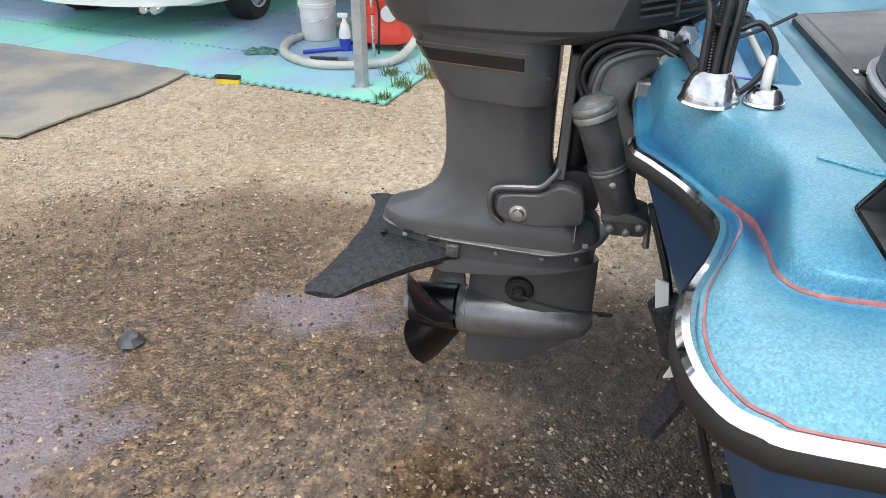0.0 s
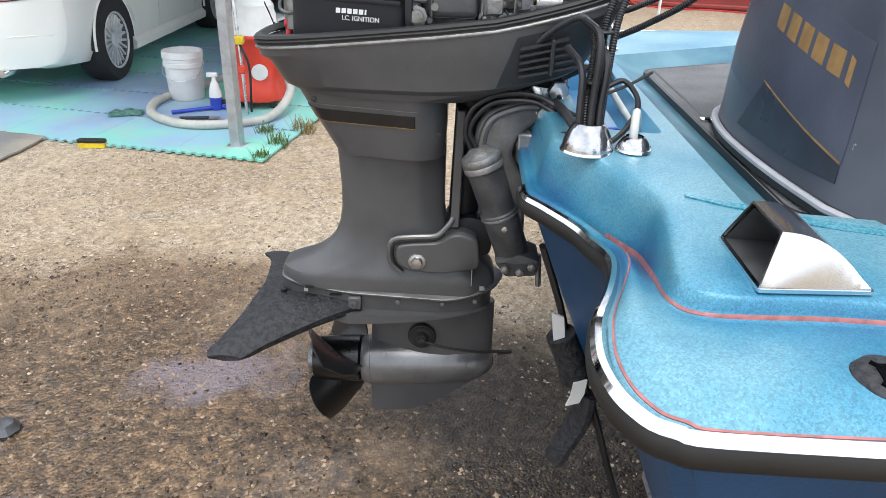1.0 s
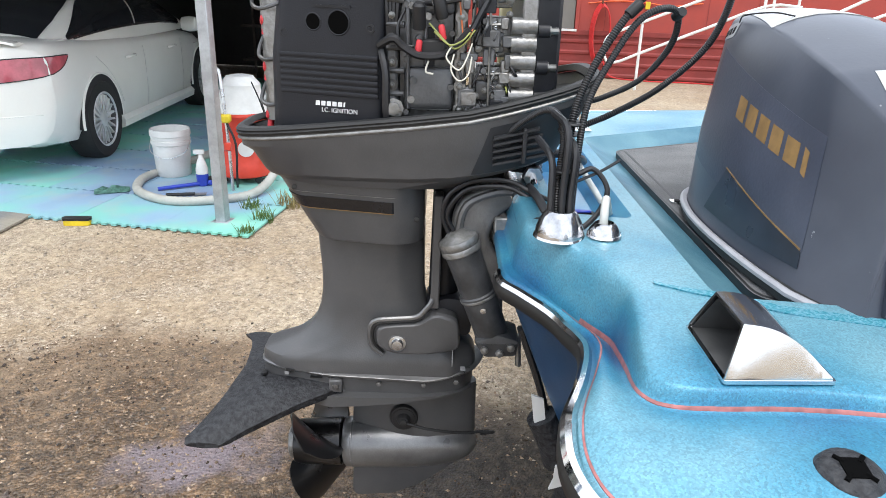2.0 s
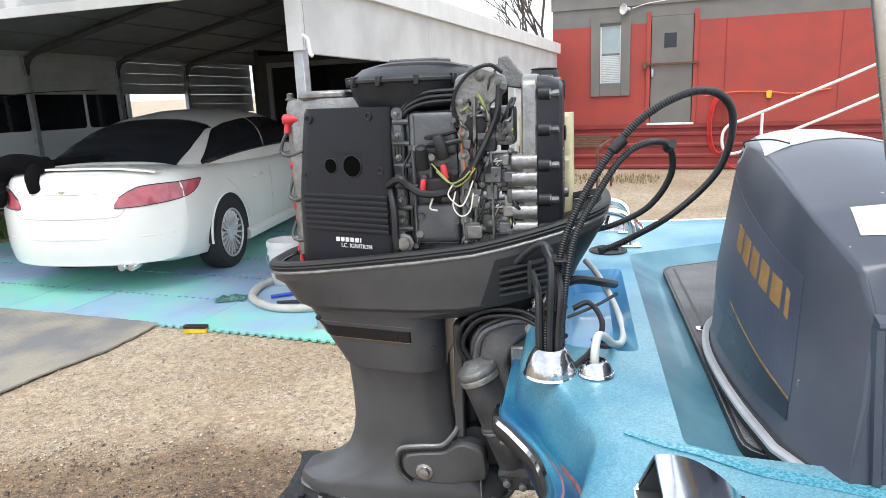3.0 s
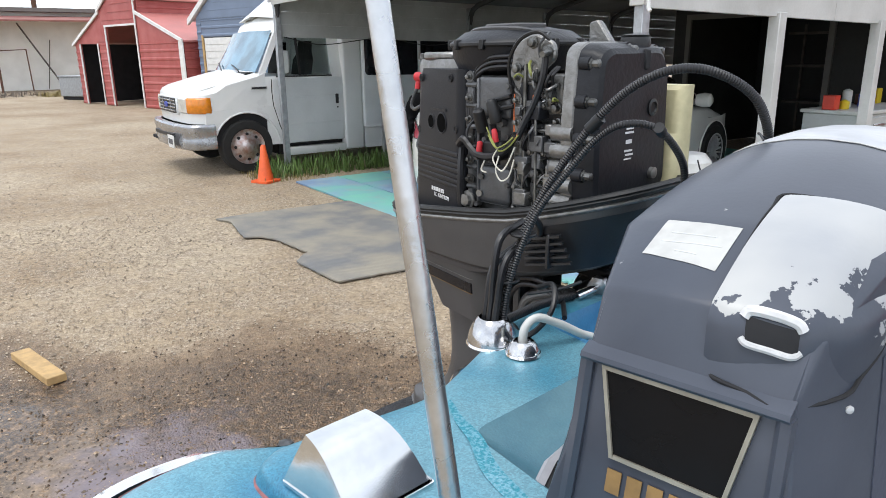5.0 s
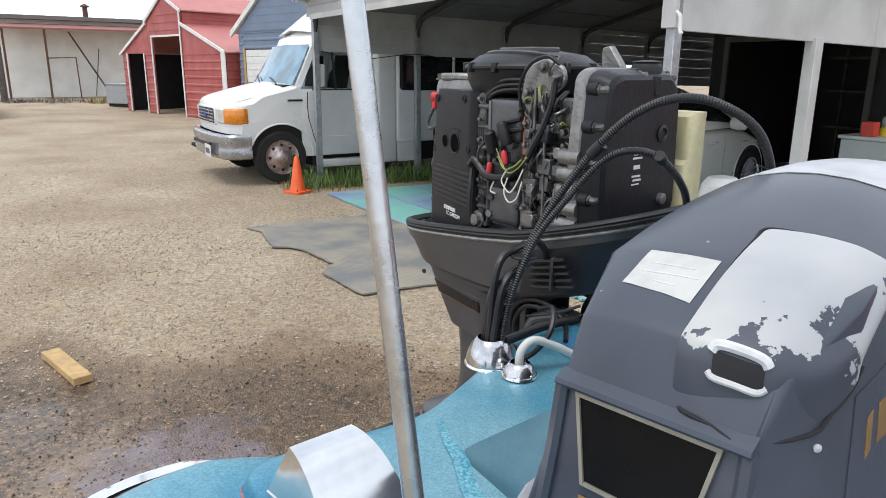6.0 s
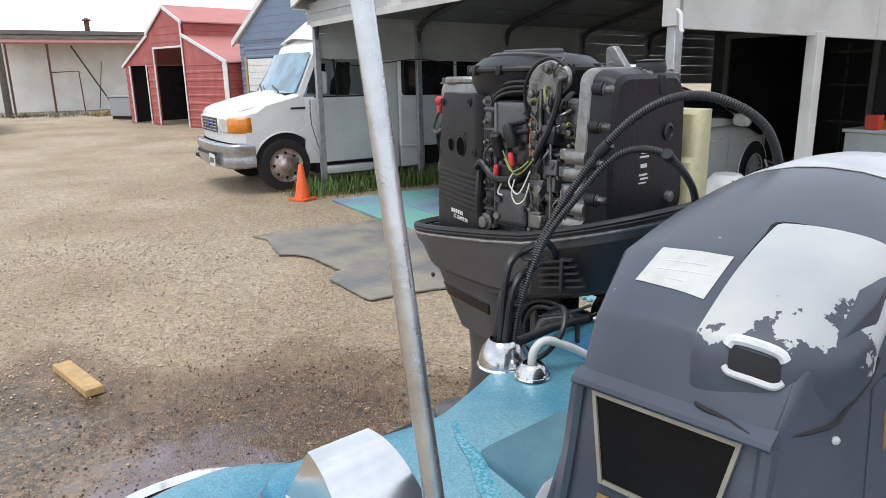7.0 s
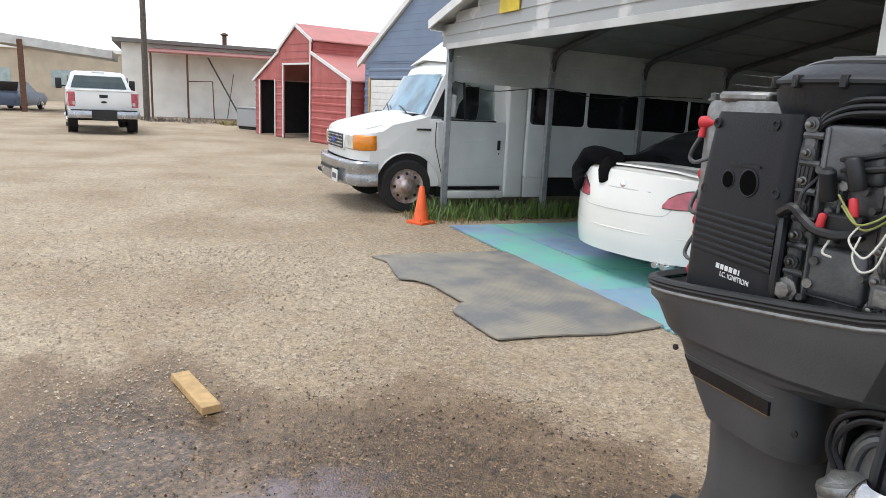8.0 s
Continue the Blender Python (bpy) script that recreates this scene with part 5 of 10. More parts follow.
    part("plate_area", box(-0.36, 0.36, -0.2, -0.06, 0.44, 0.742, 0.015), M_BLACKPL, tk, "dark step and hitch recess")
    part("hitch", cyl((0, -0.22, 0.45), (0, 0.4, 0.45), 0.04, n=10), M_SHADESTEEL, tk)
    part("underside", box(-0.75, 0.75, 0.1, 5.4, 0.42, 0.64), M_DARK, tk)


pickup()


def far_car():
    fc = thing("small_car", MC @ T(-40, -11.2, 0) @ pose(0, 0, 0, 0, 0, 80), "dark blue car far across the lot", "car")
    rows = [(0, 0.6, 0.9), (0.2, 0.25, 1.0), (1.2, 0.25, 1.0), (2.8, 0.25, 0.98), (4.0, 0.25, 0.9), (4.3, 0.5, 0.75)]
    part("body", loft([[(-0.85, y, a), (0.85, y, a), (0.9, y, (a + b) / 2), (0.8, y, b), (-0.8, y, b), (-0.9, y, (a + b) / 2)] for y, a, b in rows]), mat("dark_blue_paint", (0.12, 0.16, 0.24), 0.3, 0.2, 0.05, 2), fc)
    part("cabin", loft([[(-0.72, y, 0.95), (0.72, y, 0.95), (w, y, z), (-w, y, z)] for y, w, z in ((0.3, 0.7, 1.0), (0.9, 0.58, 1.48), (2.2, 0.58, 1.5), (3.1, 0.7, 1.0))]), M_GLASS, fc)
    for s in (-1, 1):
        wheel(fc, 0.78 * s, 0.8, 0.32, 0.2, s, M_CHROME, 0)
        wheel(fc, 0.78 * s, 3.4, 0.32, 0.2, s, M_CHROME, 0)


far_car()


# ---- buildings ----
def ribbed(x0, x1, z0, z1, y, step, parent, material, name="panel"):
    """A wall of horizontal ribbed sheet facing -y."""
    bm = bmesh.new()
    pts, z = [], z0
    while z < z1 - 1e-4:
        h = min(step, z1 - z)
        pts += [(y - 0.012, z), (y - 0.03, z + h * 0.12), (y - 0.03, z + h * 0.3), (y - 0.012, z + h * 0.42)]
        z += h
    pts += [(y - 0.012, z1), (y + 0.03, z1), (y + 0.03, z0)]
    loft([[(x, a, b) for a, b in pts] for x in (x0, x1)], bm)
    return part(name, bm, material, parent, angle=20)


def red_office():
    """Long red building behind; x along its front, y into it."""
    rb = thing("red_building", MC @ T(-0.18, 8.95, 0), "long red site building with taupe band and window trim", "building")
    def wall(x0, x1, z0, z1, m, name="wall"):
        return part(name, box(x0, x1, 0, 0.12, z0, z1), m, rb)
    # openings: window, door, second window
    wall(0, 0.74, 0.78, 2.5, M_REDWALL)
    wall(0.74, 1.3, 0.78, 1.42, M_REDWALL)
    wall(1.3, 1.7, 0.78, 2.5, M_REDWALL)
    wall(2.4, 6.28, 0.78, 2.5, M_REDWALL)
    wall(6.28, 7.05, 0.78, 1.66, M_REDWALL)
    wall(7.05, 16, 0.78, 2.5, M_REDWALL)
    wall(0, 16, 2.604, 2.82, M_TAUPE, "fascia")
    wall(0, 1.7, 2.5, 2.604, M_TAUPE, "fascia")
    wall(2.4, 16, 2.5, 2.604, M_TAUPE, "fascia")
    part("fascia_strip", box(-0.02, 16, -0.03, -0.001, 2.8, 3.06, 0.004), M_TAUPE, rb)
    part("roof", box(-0.06, 16.1, -0.08, 6, 3.06, 3.12, 0.01), M_TAUPE, rb)
    part("end_wall", box(-0.001, 0.1, 0.121, 6, 0, 3.05), M_REDWALL, rb)
    part("back_wall", box(0, 16, 5.9, 6.0, 0, 3.05), M_REDWALL, rb)
    ribbed(0, 16, 0.0, 0.78, 0.02, 0.19, rb, M_REDSKIRT, "skirting")
    part("skirt_rail", box(-0.01, 16, -0.03, -0.005, 0.72, 0.8, 0.004), M_REDSKIRT, rb)
    for x in (2.9, 4.6, 5.4, 8.5, 10.5):
        part("wall_seam", box(x, x + 0.012, -0.006, -0.001, 0.8, 2.5), M_REDSKIRT, rb)
    for x0, x1, z0, z1 in ((0.74, 1.3, 1.42, 2.62), (6.28, 7.05, 1.66, 2.7)):
        w = part("window", box(x0 + 0.1, x1 - 0.1, 0.03, 0.05, z0 + 0.1, z1 - 0.08), M_WGLASS, rb, "window with pale blinds")
        for a, b_, c, d in ((x0 - 0.06, x0 + 0.1, z0 - 0.12, z1 + 0.02), (x1 - 0.1, x1 + 0.06, z0 - 0.12, z1 + 0.02), (x0 + 0.1, x1 - 0.1, z0 - 0.12, z0 + 0.1), (x0 + 0.1, x1 - 0.1, z1 - 0.08, z1 + 0.02)):
            part("window_trim", box(a, b_, -0.03, -0.002, c, d, 0.004), M_TAUPE, w)
        part("sash", box(x0 + 0.1, x1 - 0.1, 0.015, 0.03, (z0 + z1) / 2 - 0.02, (z0 + z1) / 2 + 0.015), M_TAUPE, w)
        part("inner_frame", box(x0 + 0.1, x0 + 0.125, 0.012, 0.03, z0 + 0.1, z1 - 0.08), M_WHITETRIM, w)
        part("inner_frame", box(x1 - 0.125, x1 - 0.1, 0.012, 0.03, z0 + 0.1, z1 - 0.08), M_WHITETRIM, w)
        z = z0 + 0.11
        top = (z0 + z1) / 2 - 0.03
        while z < (z1 - 0.1 if x0 > 5 else top):
            part("blind_slat", box(x0 + 0.13, x1 - 0.13, 0.02, 0.028, z, z + 0.022), M_BLIND, w)
            z += 0.03
    d = part("door", box(1.71, 2.39, 0.0, 0.05, 0.82, 2.6, 0.004), M_TAUPE, rb, "taupe door with a lock bar")
    part("door_pane", box(1.92, 2.12, -0.006, -0.0005, 2.08, 2.32, 0.002), M_GLASS, d)
    part("door_frame", box(1.63, 1.7, -0.03, -0.002, 0.8, 2.68, 0.004), M_REDWALL, d)
    part("door_frame", box(2.4, 2.47, -0.03, -0.002, 0.8, 2.68, 0.004), M_REDWALL, d)
    part("lock_bar", box(1.6, 2.5, -0.06, -0.03, 1.79, 1.83, 0.004), M_RUST, d)
    part("lock_clasp", box(1.58, 1.64, -0.07, -0.03, 1.74, 1.86, 0.004), M_RUST, d)
    part("handle", box(1.72, 1.76, -0.05, -0.002, 1.6, 1.74, 0.006), M_ALU, d)
    part("door_sill", box(1.66, 2.44, -0.04, -0.003, 0.775, 0.815, 0.004), M_WHITETRIM, d)
    sp = part("wall_speaker", lathe([(0.03, 0), (0.035, 0.06), (0.09, 0.14), (0.085, 0.145), (0.03, 0.08)], 20, T(1.33, -0.02, 2.75) @ pose(0, 0, 0, 90, 0, -40)), M_WHITEPL, rb, "white horn on the wall")
    part("speaker_cable", tube([(1.38, -0.03, 2.76), (1.7, -0.03, 2.83), (2.3, -0.03, 2.86), (3.2, -0.03, 2.84)], 0.008, 6), M_WHITEPL, sp)
    part("outlet", box(3.56, 3.64, -0.05, -0.003, 1.18, 1.3, 0.006), M_YELLOW, rb)
    part("conduit", cyl((5.55, -0.03, 1.4), (5.55, -0.03, 2.2), 0.015, n=8), M_RUST, rb)
    part("cable", tube([(2.6, -0.02, 1.25), (3.1, -0.02, 1.3), (3.6, -0.03, 1.28), (4.0, -0.02, 1.24), (4.5, -0.02, 1.3)], 0.01, 6), M_ORANGE, rb)


red_office()


def hose_coil():
    hc = thing("hose_coil", MC @ T(2.66, 8.9, 0.75), "red air hose coiled on a wall hook", "hose")
    for k in range(4):
        pts = []
        for i in range(25):
            a = 2 * math.pi * i / 24
            pts.append((0.17 * math.sin(a) * (1 - 0.05 * k) + 0.01 * k, -0.02 - 0.022 * k, 0.5 * math.cos(a) * (1 - 0.03 * k)))
        part("loop", tube(pts, 0.013, 6, 1), M_REDHOSE, hc)
    part("hook", tube([(0, 0.03, 0.55), (0, -0.1, 0.5), (0, -0.13, 0.56)], 0.012, 6), M_RUST, hc)
    part("tail", tube([(0.1, -0.08, -0.45), (0.25, -0.1, -0.7), (0.8, -0.2, -0.742), (1.6, -0.15, -0.744), (2.2, -0.3, -0.742)], 0.012, 6), M_REDHOSE, hc)


hose_coil()


def ramp_rail():
    rr = thing("handrail", MC @ T(0, 7.6, 0), "white pipe handrail along a ramp", "handrail")
    r = 0.022
    part("rail", tube([(2.95, 0, 0.42), (2.8, 0, 0.4), (2.71, 0, 0.5), (2.7, 0, 0.7), (2.78, 0, 0.83), (2.95, 0, 0.9), (3.4, 0, 1.09), (4.2, 0, 1.43), (4.95, 0, 1.75), (5.3, 0, 1.76)], r, 10, 4), M_WHITETRIM, rr)
    part("rail", tube([(2.95, 0, 0.42), (3.3, 0, 0.58), (4.2, 0, 0.97), (5.0, 0, 1.31), (5.5, 0, 1.31)], r, 10, 3), M_WHITETRIM, rr)
    part("rail", tube([(4.7, -0.9, 0.75), (5.4, -0.9, 1.1), (6.4, -0.9, 1.62), (6.9, -0.9, 1.66), (8.0, -0.9, 1.66)], r, 10, 3), M_WHITETRIM, rr)
    part("rail", tube([(5.2, -0.9, 0.75), (6.4, -0.9, 1.3), (6.9, -0.9, 1.33), (8.0, -0.9, 1.33)], r, 10, 3), M_WHITETRIM, rr)
    for x, y, z0, z in ((3.24, 0, -0.01, 1.0), (4.98, 0, 0, 1.78), (5.1, 0, 0, 1.78), (5.45, 0, 0, 1.74), (6.4, -0.9, 0, 1.62), (5.2, -0.9, 0, 0.98)):
        part("upright", cyl((x, y, z0), (x, y, z), r, n=10), M_WHITETRIM, rr)
    part("rail", tube([(4.85, 0, 1.77), (5.3, 0, 1.78), (5.6, 0, 1.74)], r, 8, 0), M_WHITETRIM, rr)
    bm = prism([(3.2, -0.01), (6.5, -0.01), (6.5, 0.76), (5.2, 0.76)], -0.95, 0.05)


ramp_rail()


def rack():
    rk = thing("steel_rack", MC @ T(0.1, 5.25, 0), "rusty open steel rack standing beside the store", "rack")
    for x in (0.0, 1.03):
        for y in (0.0, 1.55):
            part("leg", box(x - 0.015, x + 0.015, y - 0.015, y + 0.015, 0, 0.76), M_RUST, rk)
    for y in (0.0, 0.3, 0.6, 0.9, 1.2, 1.55):
        part("bar", box(0.016, 1.014, y - 0.013, y + 0.013, 0.735, 0.76), M_RUST, rk)
    for x in (0.0, 1.03):
        part("rail", box(x - 0.013, x + 0.013, 0.016, 1.534, 0.7, 0.73), M_RUST, rk)
    solo("plank", prism([(0, 0), (0.09, 0), (0.09, 1.75), (0, 1.75)], 0, 0.04, 0.003, 1), M_BARK, MC @ T(0.2, 8.1, 0.02) @ pose(0, 0, 0, 38, 0, 0) , "dark plank leaning against the store wall", "plank")


rack()


def barn():
    br = thing("red_barn", T(-20.8, 10.37, 0) @ pose(0, 0, 0, 0, 0, 3.4), "red metal barn with white trim and an open dark doorway", "barn")
    # front: doorway 1.95 wide, small door, raised centre
    y = 0.0
    ribbed(0.02, 2.45, 0, 2.0, y, 0.24, br, M_REDMETAL)
    ribbed(-2.6, -1.98, 0, 2.1, y, 0.24, br, M_REDMETAL)
    ribbed(-4.35, -3.95, 0, 2.0, y, 0.24, br, M_REDMETAL)
    def gable(poly, name="gable"):
        part(name, prism(poly, -0.012, 0.04), M_REDMETAL, br)
    gable([(-4.35, 2.0), (-2.31, 2.0), (-2.31, 2.95), (-4.35, 2.02)])
    gable([(-2.3, 2.1), (-1.97, 2.1), (-1.97, 2.52), (0.0, 2.52), (0.0, 3.25), (-1.05, 3.72), (-2.3, 2.98)])
    gable([(0.001, 2.001), (2.45, 2.001), (2.45, 2.02), (0.001, 2.85)])
    for z in (2.7, 2.94, 3.18):
        part("rib", box(-2.25 if z < 2.9 else (-1.9 if z < 3.1 else -1.6), -0.02, -0.03, -0.013, z, z + 0.04), M_REDMETAL, br)
    for poly in ([(-4.5, 1.92), (-2.3, 2.92), (-2.3, 3.02), (-4.5, 2.02)], [(-2.4, 2.95), (-1.05, 3.74), (-1.05, 3.84), (-2.4, 3.06)], [(-1.049, 3.74), (0.12, 3.2), (0.12, 3.3), (-1.049, 3.84)], [(0.02, 2.84), (2.6, 1.93), (2.6, 2.03), (0.02, 2.94)]):
        part("trim", prism(poly, -0.08, -0.035), M_WHITETRIM, br)
    for x0, x1, z0, z1 in ((-2.02, -1.95, 0, 2.56), (-0.03, 0.04, 0, 2.56), (-1.95, -0.03, 2.5, 2.56), (-0.02, 0.05, 2.56, 3.25), (2.36, 2.6, 0, 1.98), (-3.98, -3.9, 0, 2.0), (-2.66, -2.6, 0, 2.0)):
        part("trim", box(x0, x1, -0.06, -0.032, z0, z1, 0.004), M_WHITETRIM, br)
    ribbed(0, 3.1, 0, 2.0, 0, 0.24, br, M_REDMETAL, "side_wall").matrix_basis = T(2.52, 0.02, 0) @ pose(0, 0, 0, 0, 0, 90)
    ribbed(0, 3.1, 2.75, 3.22, 0, 0.24, br, M_REDMETAL, "clerestory").matrix_basis = T(0.03, 0.05, 0) @ pose(0, 0, 0, 0, 0, 90)
    for poly in ([(0.03, 2.82), (2.65, 1.96), (2.65, 2.0), (0.03, 2.88)], [(-1.05, 3.8), (0.2, 3.24), (0.2, 3.28), (-1.05, 3.85)], [(-2.45, 3.0), (-1.051, 3.8), (-1.051, 3.85), (-2.45, 3.05)], [(-4.5, 1.95), (-2.3, 2.95), (-2.3, 3.0), (-4.5, 2.0)]):
        part("roof", prism(poly, -0.034, 3.3), M_REDROOF, br)
    # inner walls are near-black, the barn's inner shade put into their colour
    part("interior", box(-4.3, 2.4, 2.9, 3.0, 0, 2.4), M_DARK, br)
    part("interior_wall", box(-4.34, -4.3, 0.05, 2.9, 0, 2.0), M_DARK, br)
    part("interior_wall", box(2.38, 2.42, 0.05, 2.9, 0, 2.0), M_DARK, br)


barn()


def blue_shed():
    bs = thing("blue_shed", T(-15.48, 11.0, 0) @ pose(0, 0, 0, 0, 0, 3.4) @ Matrix.Diagonal((0.9, 0.9, 0.9, 1)), "slate-blue metal shed with a white roller door", "shed")
    ribbed(-2.8, -2.55, 0, 2.85, 0, 0.24, bs, M_BLUEMETAL)
    ribbed(0.0, 6.0, 0, 2.85, 0, 0.24, bs, M_BLUEMETAL)
    ribbed(-2.55, 0.0, 2.3, 2.85, 0, 0.24, bs, M_BLUEMETAL)
    z = 2.851
    while z < 5.6:
        half = 4.4 * (1 - (z - 2.85) / 2.95)
        part("panel", prism([(1.6 - half, z), (1.6 + half, z), (1.6 + half - 0.3, z + 0.22), (1.6 - half + 0.3, z + 0.22)], -0.03, 0.03), M_BLUEMETAL, bs)
        z += 0.224
    for s in (-1, 1):
        part("trim", prism([(1.6 + s * 4.75, 2.68), (1.6, 5.82), (1.6, 6.0), (1.6 + s * 4.75, 2.86)], -0.12, -0.035), M_WHITETRIM, bs)
        part("roof", prism([(1.6 + s * 4.8, 2.8), (1.6, 5.95), (1.6, 6.0), (1.6 + s * 4.8, 2.85)], -0.034, 8), M_ROOF, bs)
    d = part("roller_door", box(-2.45, -0.05, 0.0, 0.05, 0, 2.28), M_WHITETRIM, bs, "white roller door")
    for i in range(11):
        part("door_slat", box(-2.42, -0.08, -0.015, 0.0, 0.03 + i * 0.205, 0.2 + i * 0.205, 0.004), M_WHITETRIM, d)
    part("door_trim", box(-2.55, -2.46, -0.04, 0.0, 0, 2.36), M_PINE, bs)
    part("side_wall", box(-2.84, -2.78, 0.05, 7.9, 0, 2.85), M_BLUEMETAL, bs)


blue_shed()


def white_block():
    """Long pale building at the far side of the lot; x along its front (towards the barn), y away."""
    wb = thing("white_building", MC @ T(-38, -4.4, 0) @ pose(0, 0, 0, 0, 0, 90), "long cream stucco building with a flat roof", "building")
    part("wall", box(-0.9, 14, 0, 0.3, 0, 3.75), M_STUCCO, wb)
    part("side_wall", box(-0.9, -0.6, 0.301, 9, 0, 3.7), M_STUCCO, wb)
    part("roof", prism([(-1.3, 3.75), (14.2, 3.7), (14.2, 3.86), (-1.3, 3.95)], -0.5, 9.4), M_TAUPE, wb)
    part("side_window", box(-0.92, -0.902, 1.4, 2.6, 1.3, 2.6), M_GLASS, wb)
    part("flue", cyl((4.3, 1.0, 3.8), (4.3, 1.0, 4.5), 0.12, n=12), M_RUST, wb)
    part("flue_cap", lathe([(0.2, 0), (0.22, 0.05), (0.05, 0.16)], 12, T(4.3, 1.0, 4.5)), M_RUST, wb)
    aw = thing("awning", MC @ T(-38, -4.4, 0) @ pose(0, 0, 0, 0, 0, 90), "faded red lean-to awning on thin posts", "awning")
    part("awning_roof", prism([(-0.02, 3.55), (-2.4, 3.28), (-2.4, 3.2), (-0.02, 3.47)], 0.4, 9.2, axis="x"), mat("dusty_red_sheet", (0.3, 0.12, 0.1), 0.7, 0, 0.1, 3), aw)
    for x in (0.5, 2.2, 9.0):
        part("awning_post", cyl((x, -2.3, 0), (x, -2.3, 3.22), 0.05, n=8), M_RUST, aw)
    part("gate_frame", tube([(2.2, -2.3, 1.9), (3.4, -2.3, 1.95), (3.45, -2.3, 0.05)], 0.03, 6, 0), M_RUST, aw)
    part("leaning_pole", cyl((3.3, -0.6, 3.2), (4.9, -1.2, 0.1), 0.04, n=6), M_BARK, aw)
    part("leaning_pole", cyl((4.6, -0.6, 2.4), (4.2, -1.2, 0.1), 0.025, n=6), M_BARK, aw)
    up = solo("utility_pole", lathe([(0.15, 0), (0.13, 5), (0.11, 9.5)], 12), M_BARK, MC @ T(-34.5, -4.15, 0), "weathered wooden utility pole", "pole")
    lc = thing("flat_canopy", MC @ T(-39, -12, 0), "grey flat canopy on posts at the lot's edge", "canopy")
    part("canopy_roof", prism([(-7.5, 4.1), (-3.2, 3.95), (1.2, 3.4), (6.2, 2.9), (6.2, 3.3), (1.2, 3.85), (-3.2, 4.45), (-7.5, 4.6)], 0, 6), M_WHITEWOOD, lc).matrix_basis = pose(0, 0, 0, 0, 0, 90)
    for y in (-2.5, 2.0):
        part("canopy_post", box(-0.12, 0.12, y - 0.12, y + 0.12, 0, 3.6), M_RUST, lc)
    tb = thing("tan_building", MC @ T(-70, -16, 0), "low tan building beyond the lot", "building")
    part("wall", box(-4, 4, -16, 16, 0, 4.2), M_TAN, tb)
    part("roof", box(-4.3, 4.3, -16.4, 16.4, 4.2, 4.5), M_STUCCO, tb)
    for y in (-6, -1, 4, 9):
        part("window", box(4.001, 4.06, y, y + 2.0, 1.2, 2.6), M_WGLASS, tb)
    ac = thing("grey_crate", T(-27.6, 11.2, 0) @ pose(0, 0, 0, 0, 0, 20), "grey metal crate beside the barn", "crate")
    part("crate_box", box(-0.9, 0.6, -0.5, 0.5, 0.12, 0.85, 0.02), M_GALV, ac)
    part("crate_base", box(-0.85, 0.55, -0.45, 0.45, 0, 0.119), M_DARK, ac)
    part("crate_lid", box(-0.93, 0.63, -0.53, 0.53, 0.851, 0.9, 0.01), M_GALV, ac)


white_block()


def bare_tree(m, height, seed):
    tr = thing("bare_tree", m, "leafless tree behind the red building", "tree")
    rng = random.Random(seed)
    bm = bmesh.new()
    tw = bmesh.new()

    def grow(p, d, length, r, depth):
        q = p + d * length
        cyl(p, q, r, r * 0.7, 6, bm if depth < 2 else tw)
        if depth >= 4:
            return
        for _ in range(3):
            e = (d + Vector((rng.uniform(-0.7, 0.7), rng.uniform(-0.7, 0.7), rng.uniform(-0.1, 0.5)))).normalized()
            grow(q, e, length * rng.uniform(0.55, 0.8), r * 0.6, depth + 1)
    grow(Vector((0, 0, 0)), Vector((0.05, 0, 1)).normalized(), height * 0.36, height * 0.018, 0)
    part("trunk", bm, M_BARK, tr)
    part("branch_crown", tw, M_BARK, tr)


bare_tree(MC @ T(-2.6, 20, 0), 5.8, 4)
bare_tree(MC @ T(-4.2, 24, 0), 5.4, 9)


# ---- weeds, dry tufts ----
def blades(name, m, count, spread, h0, h1, material, label, category, seed, lean=0.35, w=0.006):
    rng = np.random.default_rng(seed)
    verts, faces = [], []
    for _ in range(count):
        x, y = rng.uniform(-spread[0], spread[0]), rng.uniform(-spread[1], spread[1])
        h = rng.uniform(h0, h1)
        a = rng.uniform(0, 6.28)
        dx, dy = math.cos(a), math.sin(a)
        l = rng.uniform(0.1, lean) * h
        ww = w * rng.uniform(0.6, 1.4)
        k = len(verts)
        for s, hh in ((0, 0), (0.35, 0.5), (0.75, 0.85)):
            verts += [(x + dx * l * s - dy * ww * (1 - s * 0.6), y + dy * l * s + dx * ww * (1 - s * 0.6), h * hh), (x + dx * l * s + dy * ww * (1 - s * 0.6), y + dy * l * s - dx * ww * (1 - s * 0.6), h * hh)]
        verts.append((x + dx * l, y + dy * l, h))
        faces += [(k, k + 1, k + 3, k + 2), (k + 2, k + 3, k + 5, k + 4), (k + 4, k + 5, k + 6)]
    me = bpy.data.meshes.new(name)
    me.from_pydata(verts, [], faces)
    me.materials.append(material)
    ob = new(name, me)
    ob.matrix_basis = m
    return tagged(ob, label, category, kind="stuff")


